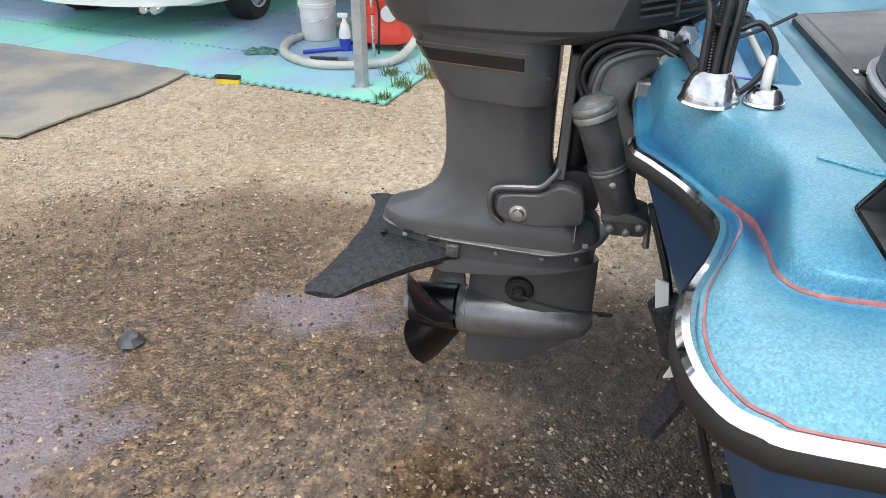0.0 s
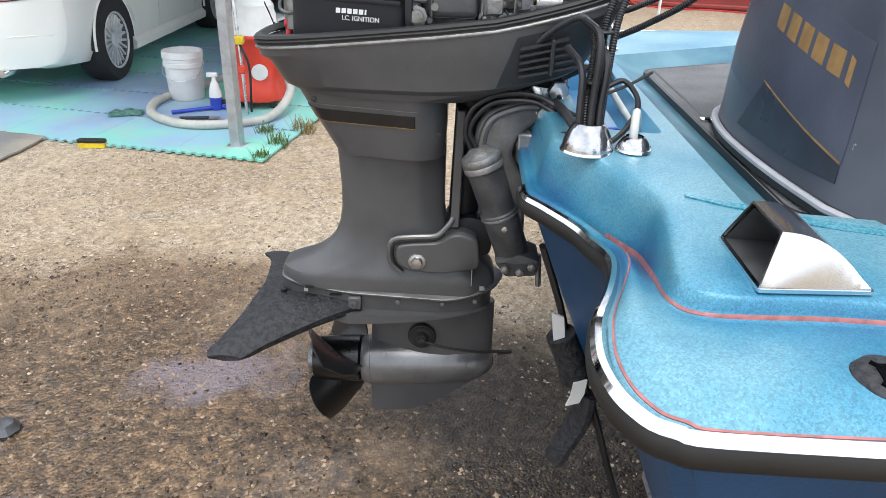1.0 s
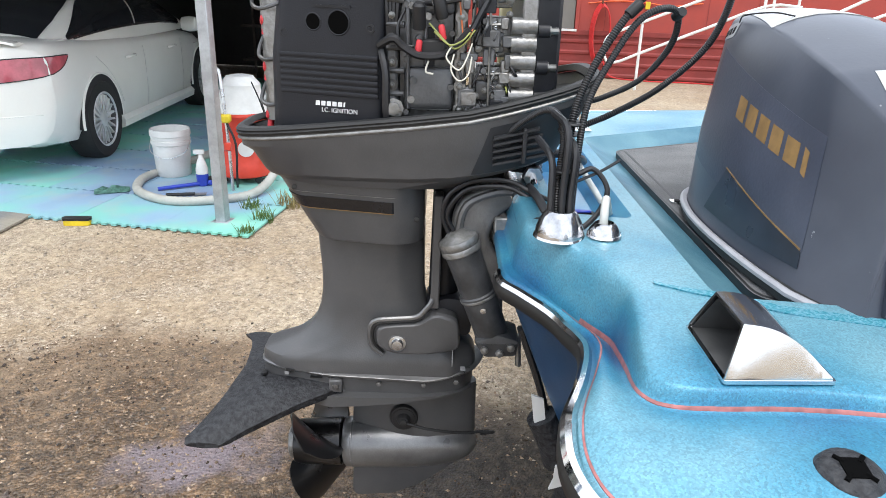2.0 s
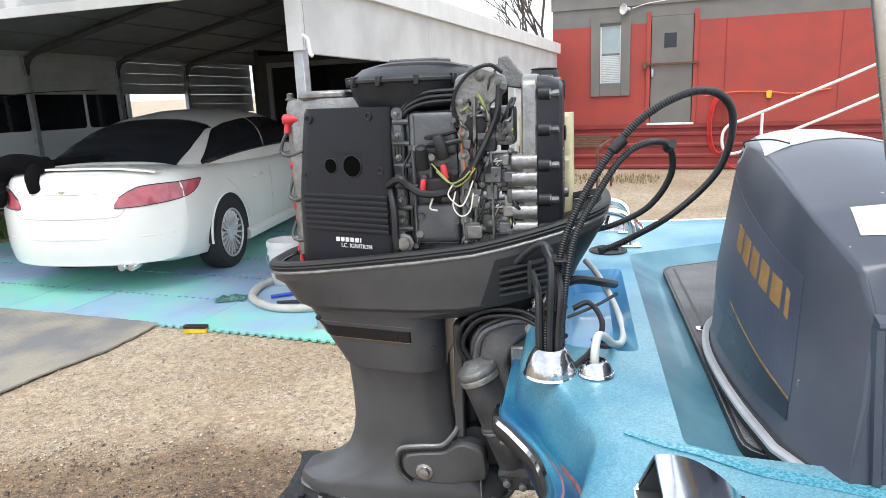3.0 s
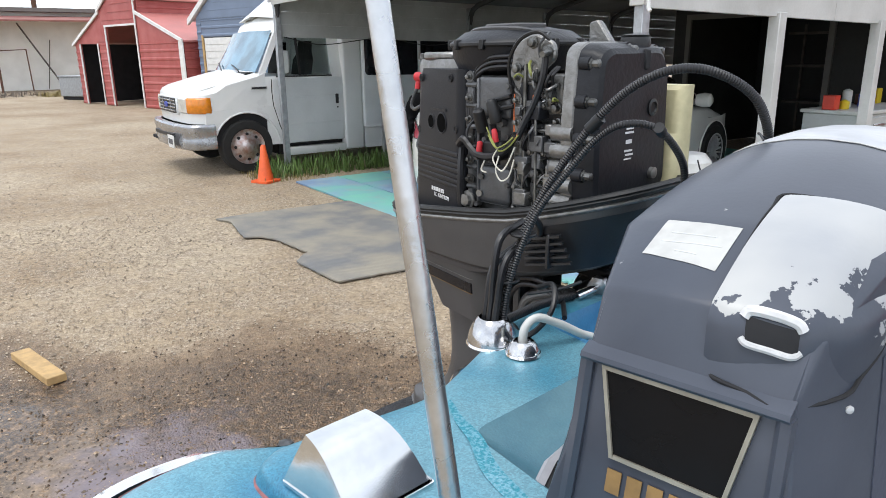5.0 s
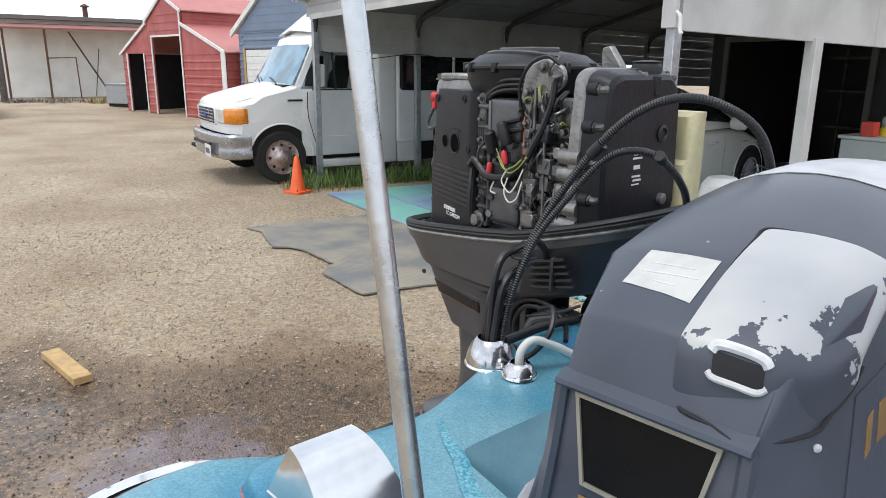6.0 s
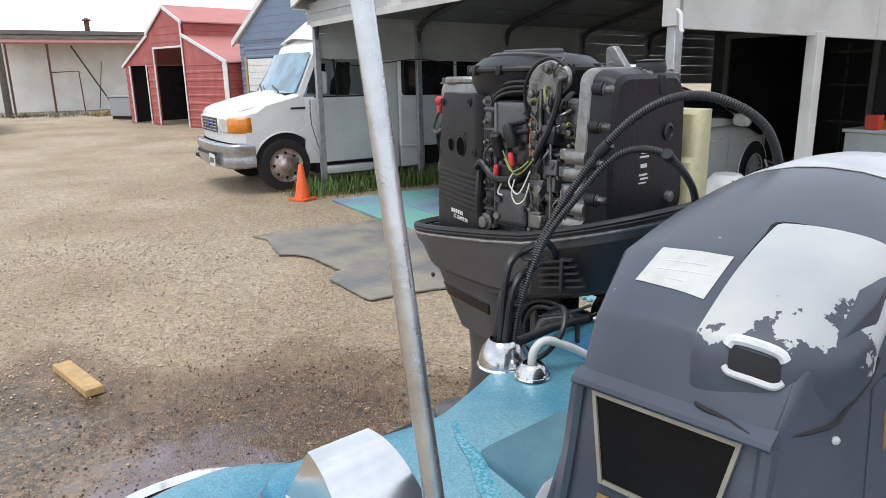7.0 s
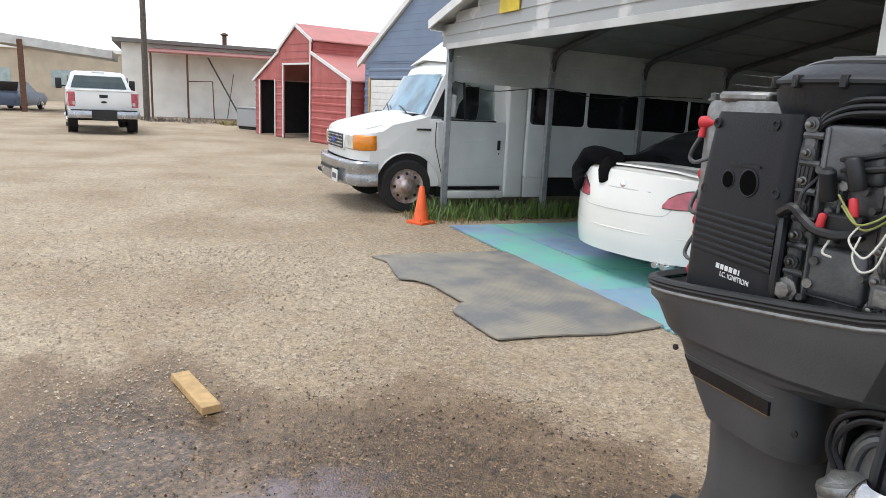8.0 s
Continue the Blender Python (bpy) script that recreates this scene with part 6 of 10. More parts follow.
blades("weeds", MC @ T(-6.0, 1.1, -0.01), 1500, (0.36, 1.5), 0.04, 0.26, M_LEAF, "green weeds grown up along the carport posts", "weeds", 2, 0.9, 0.009)
blades("weeds", MC @ T(-5.75, 3.2, -0.01), 600, (0.4, 1.2), 0.04, 0.24, M_LEAF, "green weeds beside the van", "weeds", 5, 0.9, 0.009)
blades("dry_grass", MC @ T(-6.05, -0.15, -0.01), 500, (0.6, 0.45), 0.02, 0.08, M_DRYGRASS, "dry straw-coloured grass at the post foot", "grass", 6)
for k, (x, y, s) in enumerate(((-0.62, 4.62, 0.1), (-0.5, 4.95, 0.12), (-0.68, 4.35, 0.08), (-0.35, 5.3, 0.14), (-0.75, 4.85, 0.09))):
    blades("dry_grass", T(x, y, -0.012), 110, (s * 0.6, s * 0.6), 0.03, s * 1.1, M_DRYGRASS if k % 2 else M_LEAF, "small dry tuft by the carport post", "grass", 20 + k, 0.9, 0.003)
for k, (x, y, sx) in enumerate(((-33.5, 10.2, 1.6), (-32.6, 12.2, 1.2), (-34.0, 8.6, 1.0), (-31.5, 11.2, 0.8))):
    blades("dry_brush", T(x, y, -0.02), 240, (sx, sx * 0.6), 0.03, 0.24, M_DRYGRASS if k % 2 else M_BARK, "dry brush grown along the foot of the white wall", "brush", 60 + k, 2.0, 0.014)
blades("dry_grass", MC @ T(0.9, 7.6, -0.01), 700, (0.9, 0.5), 0.02, 0.07, M_DRYGRASS, "dry grass by the red building", "grass", 31)


# ---- small things round the carport ----
def cone():
    cn = thing("traffic_cone", T(-6.46, 5.36, 0) @ pose(0, 0, 0, 0, 0, 15), "plain orange traffic cone on the dirt", "traffic cone")
    part("base", prism(rounded([(-0.14, -0.14), (0.14, -0.14), (0.14, 0.14), (-0.14, 0.14)], 0.03), -0.01, 0.022, 0.004, 1, axis="z"), M_ORANGE, cn)
    part("cone", lathe([(0.105, 0.02), (0.1, 0.035), (0.03, 0.46), (0.022, 0.47), (0.015, 0.455)], 24), M_ORANGE, cn)


cone()


def bucket():
    bk = thing("bucket", T(-1.53, 5.72, 0.012), "white plastic five-gallon bucket on the foam tiles", "bucket")
    part("shell", lathe([(0.128, 0.0), (0.132, 0.005), (0.142, 0.25), (0.151, 0.255), (0.151, 0.285), (0.146, 0.288), (0.148, 0.318), (0.154, 0.322), (0.154, 0.35), (0.151, 0.37), (0.143, 0.37), (0.138, 0.3), (0.12, 0.01)], 36), M_WHITEPL, bk)
    part("bail", tube([(-0.155, 0, 0.29), (-0.13, -0.1, 0.2), (0, -0.165, 0.16), (0.13, -0.1, 0.2), (0.155, 0, 0.29)], 0.003, 6), M_ALU, bk)


bucket()


def shop_vac():
    sv = thing("shop_vacuum", T(-0.93, 5.6, 0.012), "red drum vacuum with a white top and round label", "vacuum")
    part("drum", lathe([(0.2, 0.05), (0.215, 0.06), (0.215, 0.13), (0.195, 0.16), (0.188, 0.3), (0.192, 0.5), (0.205, 0.52), (0.2, 0.54)], 36), M_REDPL, sv)
    part("top", lathe([(0.2, 0.541), (0.195, 0.56), (0.165, 0.6), (0.16, 0.68), (0.15, 0.7), (0.15, 0.74), (0.1, 0.8), (0.05, 0.81)], 36), M_WHITEPL, sv, "white plastic motor head")
    part("label", lathe([(0.06, 0), (0.06, 0.004), (0.01, 0.005)], 24, T(0.05, -0.186, 0.28) @ pose(0, 0, 0, 90, 0, 12)), M_WHITEPL, sv, "round white label, unreadable")
    for a in range(4):
        part("caster", lathe([(0.025, -0.012), (0.03, 0), (0.025, 0.012)], 12, T(0.19 * math.cos(a * 1.57 + 0.7), 0.19 * math.sin(a * 1.57 + 0.7), 0.03) @ pose(0, 0, 0, 90, 0, 0)), M_BLACKPL, sv)
    part("cord", tube([(0.16, -0.05, 0.62), (0.2, -0.1, 0.5), (0.17, -0.18, 0.66), (0.12, -0.17, 0.78)], 0.006, 6), M_BLACKPL, sv)
    solo("vacuum_hose", tube([(-1.02, 5.86, 0.3), (-1.3, 6.0, 0.12), (-1.6, 5.75, 0.04), (-1.69, 5.45, 0.04), (-1.6, 5.12, 0.04), (-1.32, 4.9, 0.04), (-1.0, 4.93, 0.04), (-0.76, 5.1, 0.05), (-0.66, 5.4, 0.16), (-0.72, 5.5, 0.35)], 0.034, 12, 8, None, 0.004, 0.02), M_HOSEGREY, None, "grey ribbed vacuum hose coiled on the floor", "hose")


shop_vac()


def floor_bits():
    sb = thing("spray_bottle", T(-1.22, 5.4, 0.012), "clear spray bottle part full of blue liquid", "spray bottle")
    part("liquid", lathe([(0.042, 0), (0.045, 0.005), (0.045, 0.09), (0.042, 0.092)], 20), M_BLUEPL, sb)
    part("bottle", lathe([(0.045, 0.0925), (0.045, 0.13), (0.03, 0.19), (0.015, 0.215), (0.014, 0.24)], 20), M_WHITEPL, sb)
    part("trigger", box(-0.05, 0.03, -0.014, 0.014, 0.24, 0.275, 0.005), M_WHITEPL, sb)
    wb = thing("wash_brush", T(-1.5, 5.22, 0.02) @ pose(0, 0, 0, 0, 0, 30), "blue-handled wash brush lying on the floor", "brush")
    part("handle", cyl((0, 0, 0.01), (0.36, 0, 0.012), 0.014, n=10), M_BLUEPL, wb)
    part("head", box(0.361, 0.5, -0.035, 0.035, -0.004, 0.035, 0.008), M_BLUEPL, wb)
    part("bristles", box(0.37, 0.49, -0.03, 0.03, 0.036, 0.055, 0.004), M_BLACKPL, wb)
    sc = thing("scraper", T(-1.4, 5.08, 0.016) @ pose(0, 0, 0, 0, 0, 8), "black-handled scraper on the foam tiles", "tool")
    part("handle", cyl((0, 0, 0.012), (0.2, 0, 0.012), 0.012, n=8), M_BLACKPL, sc)
    part("blade", box(0.2, 0.28, -0.03, 0.03, 0.008, 0.012), M_GREYCAST, sc)
    rng = random.Random(5)
    bm = bmesh.new()
    g = [[bm.verts.new((x * 0.03 - 0.12, y * 0.025 - 0.08, 0.003 + 0.03 * rng.random() * (1 if 0 < x < 8 and 0 < y < 6 else 0.2))) for y in range(7)] for x in range(9)]
    for x in range(8):
        for y in range(6):
            bm.faces.new((g[x][y], g[x + 1][y], g[x + 1][y + 1], g[x][y + 1]))
    bmesh.ops.solidify(bm, geom=bm.faces[:], thickness=0.003)
    solo("rag", bm, M_TEAL, T(-1.83, 5.22, 0.012) @ pose(0, 0, 0, 0, 0, 20), "crumpled teal glove-like rag on the tiles", "rag")
    yb = thing("scrub_brush", T(-1.785, 4.52, 0.0), "yellow scrub brush with black bristles on the gravel", "brush")
    part("back", loft([[(x, y, z) for x, y in rounded([(-0.09, -0.03), (0.09, -0.03), (0.09, 0.03), (-0.09, 0.03)], 0.03)] for z in (0.025, 0.04)]), M_BLACKPL, yb)
    part("bristles", loft([[(x, y, z) for x, y in rounded([(-0.085, -0.028), (0.085, -0.028), (0.085, 0.028), (-0.085, 0.028)], 0.028)] for z in (-0.008, 0.0249)]), M_YELLOW, yb)
    solo("wood_block", prism([(-0.25, -0.047), (0.25, -0.047), (0.25, 0.047), (-0.25, 0.047)], -0.004, 0.038, 0.003, 1, axis="z"), M_PINE, T(-2.58, 1.42, 0.0) @ pose(0, 0, 0, 0, 0, 2), "short offcut of pine board on the gravel", "wood")
    rk = solo("stone", lathe([(0.03, -0.01), (0.045, 0.005), (0.03, 0.03), (0.01, 0.036)], 7), M_DARKCAST, T(-0.95, 1.85, 0), "dark wet stone on the ground", "stone")
    # stand with a hooked tube by the post
    st = thing("sprayer_wand", T(-0.98, 5.25, 0.012), "thin pale wand with a yellow tap leaning by the post", "wand")
    part("wand", tube([(0.02, 0.0, 0.0), (0.0, 0.05, 0.4), (-0.03, 0.1, 0.8), (-0.06, 0.12, 0.88), (-0.11, 0.12, 0.86)], 0.012, 8), M_ALU, st)
    part("tap", box(-0.045, 0.03, 0.02, 0.09, 0.5, 0.56, 0.01), M_YELLOW, st)
    part("knob", box(-0.02, 0.03, 0.0, 0.03, 0.3, 0.36, 0.008), M_REDPL, st)
    part("hose", tube([(0.0, 0.05, 0.5), (0.06, 0.02, 0.35), (0.05, 0.03, 0.1), (0.03, 0.1, 0.0)], 0.009, 6), M_BLACKPL, st)


floor_bits()


def store_goods():
    """Cabinets and clutter in the open side of the carport."""
    cb = thing("tool_cabinet", MC @ T(-0.75, 3.3, 0.01), "grey steel tool cabinet with drawers in the carport", "cabinet")
    part("carcass", box(0, 0.55, 0, 1.3, 0.06, 0.95, 0.01), M_SHEET, cb)
    part("plinth", box(0.02, 0.53, 0.02, 1.28, 0, 0.059), M_DARK, cb)
    part("top", box(-0.02, 0.57, -0.02, 1.32, 0.951, 0.985, 0.005), M_WHITEWOOD, cb)
    for i in range(2):
        for j in range(3):
            dr = part("drawer", box(0.551, 0.566, 0.03 + i * 0.64, 0.62 + i * 0.64, 0.1 + j * 0.28, 0.36 + j * 0.28, 0.004), M_SHEET, cb)
            part("drawer_pull", box(0.567, 0.585, 0.22 + i * 0.64, 0.42 + i * 0.64, 0.28 + j * 0.28, 0.3 + j * 0.28, 0.004), M_ALU, dr)
    rng = random.Random(12)
    cols = [M_REDPL, M_YELLOW, M_BLACKPL, M_GREYPL, M_BLUEPL, M_WHITEPL, M_RUST]
    for k in range(9):
        y, x = 3.34 + k * 0.135, -0.65 + rng.random() * 0.3
        h = 0.05 + 0.13 * rng.random()
        if k % 2:
            solo("tin", lathe([(0.045, 0), (0.045, h), (0.04, h + 0.005), (0.012, h + 0.02)], 16), cols[k % 7], MC @ T(x, y, 0.997), "small workshop tin on the cabinet", "tin")
        else:
            solo("carton", box(-0.06, 0.06, -0.05, 0.05, 0, h, 0.006), cols[k % 7], MC @ T(x, y, 0.997), "small workshop box on the cabinet", "box")
    sh = thing("shelf_unit", MC @ T(-1.6, 6.35, 0), "dark shelf unit full of dim clutter", "shelf")
    for z in (0.3, 0.8, 1.3, 1.75):
        part("shelf", box(-1.2, 1.2, 0, 0.4, z, z + 0.03), M_BARK, sh)
    for x in (-1.2, 0.0, 1.17):
        part("upright", box(x, x + 0.03, 0.401, 0.43, 0, 1.9), M_BARK, sh)
    st = thing("stool", MC @ T(-0.9, 2.5, 0.01), "small pale stool in the shade", "stool")
    part("seat", box(-0.2, 0.2, -0.16, 0.16, 0.4, 0.43, 0.006), M_WHITEWOOD, st)
    for x in (-0.17, 0.17):
        for y in (-0.13, 0.13):
            part("leg", box(x - 0.018, x + 0.018, y - 0.018, y + 0.018, 0, 0.4), M_WHITEWOOD, st)
    yj = thing("yellow_crate", MC @ T(-1.1, 4.9, 0.01), "yellow plastic crate in the dark store", "crate")
    part("crate_body", box(-0.25, 0.25, -0.2, 0.2, 0, 0.5, 0.02), M_YELLOW, yj)
    part("crate_rim", box(-0.27, 0.27, -0.22, 0.22, 0.501, 0.54, 0.01), M_YELLOW, yj)


store_goods()

# ---- boat and outboard: x to the bow, y to port, origin under the motor ----
MM = T(0.299, 1.75, 0) @ pose(0, 0, 0, 0, 0, -4)


def deck_material():
    """Metal-flake gelcoat: deep blue to turquoise, sun-bleached in places, under a glossy clear coat."""
    m = bpy.data.materials.new("metalflake_blue_gelcoat")
    m.use_nodes = True
    n, l = m.node_tree.nodes, m.node_tree.links
    b = n["Principled BSDF"]
    tc = n.new("ShaderNodeTexCoord")
    big = n.new("ShaderNodeTexNoise")
    big.inputs["Scale"].default_value, big.inputs["Detail"].default_value, big.inputs["Roughness"].default_value = 4.2, 4, 0.5
    flake = n.new("ShaderNodeTexNoise")
    flake.inputs["Scale"].default_value, flake.inputs["Detail"].default_value = 700, 2
    vor = n.new("ShaderNodeTexVoronoi")
    vor.inputs["Scale"].default_value = 430
    for t in (big, flake, vor):
        l.new(tc.outputs["Object"], t.inputs["Vector"])
    r = n.new("ShaderNodeValToRGB")
    cols = [(0.2, (0.008, 0.06, 0.15)), (0.36, (0.016, 0.12, 0.24)), (0.5, (0.035, 0.2, 0.3)), (0.66, (0.105, 0.275, 0.35)), (0.85, (0.16, 0.33, 0.39))]
    while len(r.color_ramp.elements) < len(cols):
        r.color_ramp.elements.new(0.5)
    for e, (p, c) in zip(r.color_ramp.elements, cols):
        e.position, e.color = p, (*c, 1)
    mixf = n.new("ShaderNodeMath")
    mixf.operation = "MULTIPLY_ADD"
    mixf.inputs[1].default_value, mixf.inputs[2].default_value = 0.24, -0.12
    l.new(flake.outputs["Fac"], mixf.inputs[0])
    add = n.new("ShaderNodeMath")
    l.new(big.outputs["Fac"], add.inputs[0])
    l.new(mixf.outputs[0], add.inputs[1])
    # sprayed two-tone by height, the edge's shade painted into its deeper blue; deck bleached
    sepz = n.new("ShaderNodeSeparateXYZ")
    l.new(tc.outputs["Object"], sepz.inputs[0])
    tone_and_shade = n.new("ShaderNodeMapRange")
    tone_and_shade.inputs["From Min"].default_value, tone_and_shade.inputs["From Max"].default_value = 1.0, 1.095
    tone_and_shade.inputs["To Min"].default_value, tone_and_shade.inputs["To Max"].default_value = -0.1, 0.16
    l.new(sepz.outputs[2], tone_and_shade.inputs["Value"])
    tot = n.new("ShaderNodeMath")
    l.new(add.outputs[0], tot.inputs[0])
    l.new(tone_and_shade.outputs[0], tot.inputs[1])
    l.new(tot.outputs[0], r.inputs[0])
    hs = n.new("ShaderNodeHueSaturation")
    mr = n.new("ShaderNodeMapRange")
    mr.inputs["To Min"].default_value, mr.inputs["To Max"].default_value = 0.74, 1.34
    l.new(vor.outputs["Color"], mr.inputs["Value"])
    l.new(mr.outputs[0], hs.inputs["Value"])
    l.new(r.outputs[0], hs.inputs["Color"])
    l.new(hs.outputs[0], b.inputs["Base Color"])
    b.inputs["Metallic"].default_value = 0.2
    b.inputs["Roughness"].default_value = 0.42
    b.inputs["Coat Weight"].default_value = 0.35
    b.inputs["Coat Roughness"].default_value = 0.4
    bp = n.new("ShaderNodeBump")
    bp.inputs["Strength"].default_value, bp.inputs["Distance"].default_value = 0.25, 0.001
    l.new(flake.outputs["Fac"], bp.inputs["Height"])
    l.new(bp.outputs[0], b.inputs["Normal"])
    return m


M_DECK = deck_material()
M_HULL = mat("deep_blue_gelcoat", (0.01, 0.055, 0.135), 0.35, 0.1, 0.12, 3, 0.1, 200, coat=0.15)
M_FLAKE = mat("turquoise_flake", (0.02, 0.25, 0.32), 0.42, 0.2, 0.3, 240, 0.2, 400, (0.17, 0.4, 0.5), coat=0.5, gap=(0.42, 0.58))
# the cockpit wall's shade is put into this darker teal
M_LIP = mat("shaded_teal_gelcoat", (0.035, 0.13, 0.19), 0.5, 0.1, 0.15, 5, 0.2, 300, (0.1, 0.23, 0.28), coat=0.2)
M_WELL = mat("blue_splash_well_gelcoat", (0.11, 0.36, 0.52), 0.35, 0.05, 0.1, 4, 0.1, 200, (0.05, 0.22, 0.42), coat=0.4)

# rub-rail outline of the starboard half, from the motor notch to the bow
RAIL = [(0.2, -0.34), (0.204, -0.39), (0.236, -0.44), (0.285, -0.53), (0.305, -0.63), (0.301, -0.7), (0.274, -0.805), (0.241, -0.905), (0.23, -0.97), (0.233, -1.018),
        (0.247, -1.057), (0.275, -1.082), (0.36, -1.092), (0.9, -1.092), (1.6, -1.076), (2.4, -0.99), (3.2, -0.77), (3.9, -0.42), (4.2, -0.12), (4.24, 0.0)]


# foot of the raised deck (the second pinstripe runs along it) and its crest, station by station
FOOT = [(0.222, -0.3, 1.0), (0.229, -0.344, 0.995), (0.27, -0.43, 0.99), (0.318, -0.54, 0.988), (0.347, -0.618, 0.994), (0.343, -0.69, 1.013), (0.334, -0.77, 1.035), (0.324, -0.85, 1.057), (0.334, -0.882, 1.061),
        (0.351, -0.895, 1.063), (0.373, -0.9, 1.064), (0.41, -0.902, 1.065), (0.54, -0.902, 1.066)]
CREST = [(0.25, -0.3), (0.252, -0.338), (0.3, -0.41), (0.347, -0.53), (0.37, -0.612), (0.364, -0.688), (0.35, -0.765), (0.338, -0.838), (0.347, -0.868), (0.362, -0.882), (0.382, -0.888), (0.412, -0.89), (0.54, -0.89)]


def rail_z(x, y=-1.0):
    return 0.98 + 0.068 * min(1.0, max(0.0, (abs(y) - 0.56) / 0.36)) + 0.03 * max(0.0, x - 0.6)


def deck_z(x):
    return 1.091 + 0.03 * max(0.0, x - 0.6)


def boat():
    bt = thing("boat", MM, "blue metal-flake fibreglass bass boat with chrome rub rail", "boat")
    half = smooth_path([(x, y, 0) for x, y in RAIL], 5)
    full = half + [Vector((p.x, -p.y, 0)) for p in half[::-1][1:]]
    # the notch for the motor closes the outline at the stern
    k = len(full)

    def offset(d):
        out = []
        for i, p in enumerate(full):
            a, b = full[(i - 1) % k], full[(i + 1) % k]
            if i in (0, k - 1):
                out.append(Vector((p.x + d, p.y + (d if i == 0 else -d) * 0.0, 0)))
                continue
            t = (b - a).normalized()
            nrm = Vector((-t.y, t.x, 0))
            out.append(p + nrm * d)
        return out

    tail = [(x, y + 0.14, 1.07 + 0.03 * (x - 0.6)) for x, y in RAIL[13:18]] + [(4.02, -0.09, 1.17), (4.06, 0.0, 1.17)]
    foot = smooth_path(FOOT + tail, 5)
    crest = smooth_path([(x, y, 0) for x, y in CREST] + [(x, y + 0.013, 0) for x, y, z in tail], 5)
    foot += [Vector((p.x, -p.y, p.z)) for p in foot[::-1][1:]]
    crest += [Vector((p.x, -p.y, 0)) for p in crest[::-1][1:]]

    def edge(i, f):
        """A point of the deck edge: f 0 at the rail, 1 at the second pinstripe, 2 at the crest, 3 on the flat."""
        z0, zt = rail_z(full[i].x, full[i].y), deck_z(full[i].x)
        p, q, c = full[i], foot[i], crest[i]
        if f <= 1:
            e = Vector((p.x, p.y, 0)).lerp(Vector((q.x, q.y, 0)), f)
            bulge = min(1.0, max(0.0, (q.z - 1.0) / 0.05))
            lip, rise = 0.3 + 0.1 * bulge, 0.02 + 0.006 * bulge
            if f < lip:
                e.z = z0 + rise * math.sin(f / lip * math.pi / 2)
            else:
                g = (f - lip) / (1 - lip)
                e.z = z0 + rise + (q.z - z0 - rise) * g * g * (3 - 2 * g)
            return e
        if f <= 2:
            g = f - 1
            e = Vector((q.x, q.y, 0)).lerp(Vector((c.x, c.y, 0)), g)
            e.z = q.z + (zt - 0.003 - q.z) * math.sin(g * math.pi / 2)
            return e
        d = Vector((c.x - p.x, c.y - p.y, 0)).normalized() * 0.03 * (f - 2)
        return Vector((c.x + d.x, c.y + d.y, zt - 0.003 * (3 - f)))

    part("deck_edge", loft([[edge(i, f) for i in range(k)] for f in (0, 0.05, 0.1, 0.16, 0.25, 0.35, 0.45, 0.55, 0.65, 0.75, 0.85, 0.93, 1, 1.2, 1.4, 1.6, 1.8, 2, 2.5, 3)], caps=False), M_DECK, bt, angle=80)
    # flat deck with openings for the splash well and the carpeted floor
    bm = bmesh.new()

    def loop(pts):
        v = [bm.verts.new(p) for p in pts]
        return [bm.edges.new((v[i], v[(i + 1) % len(v)])) for i in range(len(v))]

    outer = [edge(i, 3) for i in range(k)]
    well = rounded([(0.315, -0.27), (0.455, -0.3), (0.455, 0.3), (0.315, 0.27)], 0.03)
    floor = rounded([(0.487, -0.645), (1.2, -0.78), (2.6, -0.72), (2.6, 0.72), (1.2, 0.78), (0.487, 0.46)], 0.03)
    sole = rounded([(0.572, -0.60), (1.2, -0.73), (2.6, -0.68), (2.6, 0.68), (1.2, 0.73), (0.572, 0.41)], 0.04)
    es = loop(outer) + loop([(x, y, deck_z(x)) for x, y in well]) + loop([(x, y, deck_z(x)) for x, y in floor])
    bmesh.ops.triangle_fill(bm, edges=es, use_beauty=True)
    bmesh.ops.recalc_face_normals(bm, faces=bm.faces)
    if sum(f.normal.z for f in bm.faces) < 0:
        bmesh.ops.reverse_faces(bm, faces=bm.faces)
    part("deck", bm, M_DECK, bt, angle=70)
    # splash well
    inner = rounded([(0.33, -0.25), (0.42, -0.27), (0.42, 0.27), (0.33, 0.25)], 0.03)
    bm = loft([[(x, y, deck_z(x)) for x, y in well], [(x, y, 1.075) for x, y in rounded([(0.32, -0.265), (0.445, -0.29), (0.445, 0.29), (0.32, 0.265)], 0.03)], [(x, y, 1.035) for x, y in inner]], caps=False)
    bm.faces.new([bm.verts.new((x, y, 1.035)) for x, y in inner])
    part("splash_well", bm, M_WELL, bt)
    # carpeted floor, a little below the deck
    low = [(x, y, 1.066) for x, y in sole]
    part("floor_lip", loft([[(x, y, deck_z(x)) for x, y in floor], [(x + 0.008 * (1 if x < 2 else -1), y * 0.99, deck_z(x) - 0.006) for x, y in floor], [(x - 0.01 * (1 if x < 2 else -1), y * 1.01, 1.05) for x, y in sole], [(x + 0.006 * (1 if x < 2 else -1), y * 0.99, 1.05) for x, y in sole]], caps=False), M_LIP, bt, "teal cockpit edge, its shade put into the colour")
    bm = bmesh.new()
    bm.faces.new([bm.verts.new(p) for p in low])
    bmesh.ops.recalc_face_normals(bm, faces=bm.faces)
    if bm.faces[:][0].normal.z < 0:
        bmesh.ops.reverse_faces(bm, faces=bm.faces)
    part("carpet", bm, M_CARPET, bt, "worn grey marine carpet")
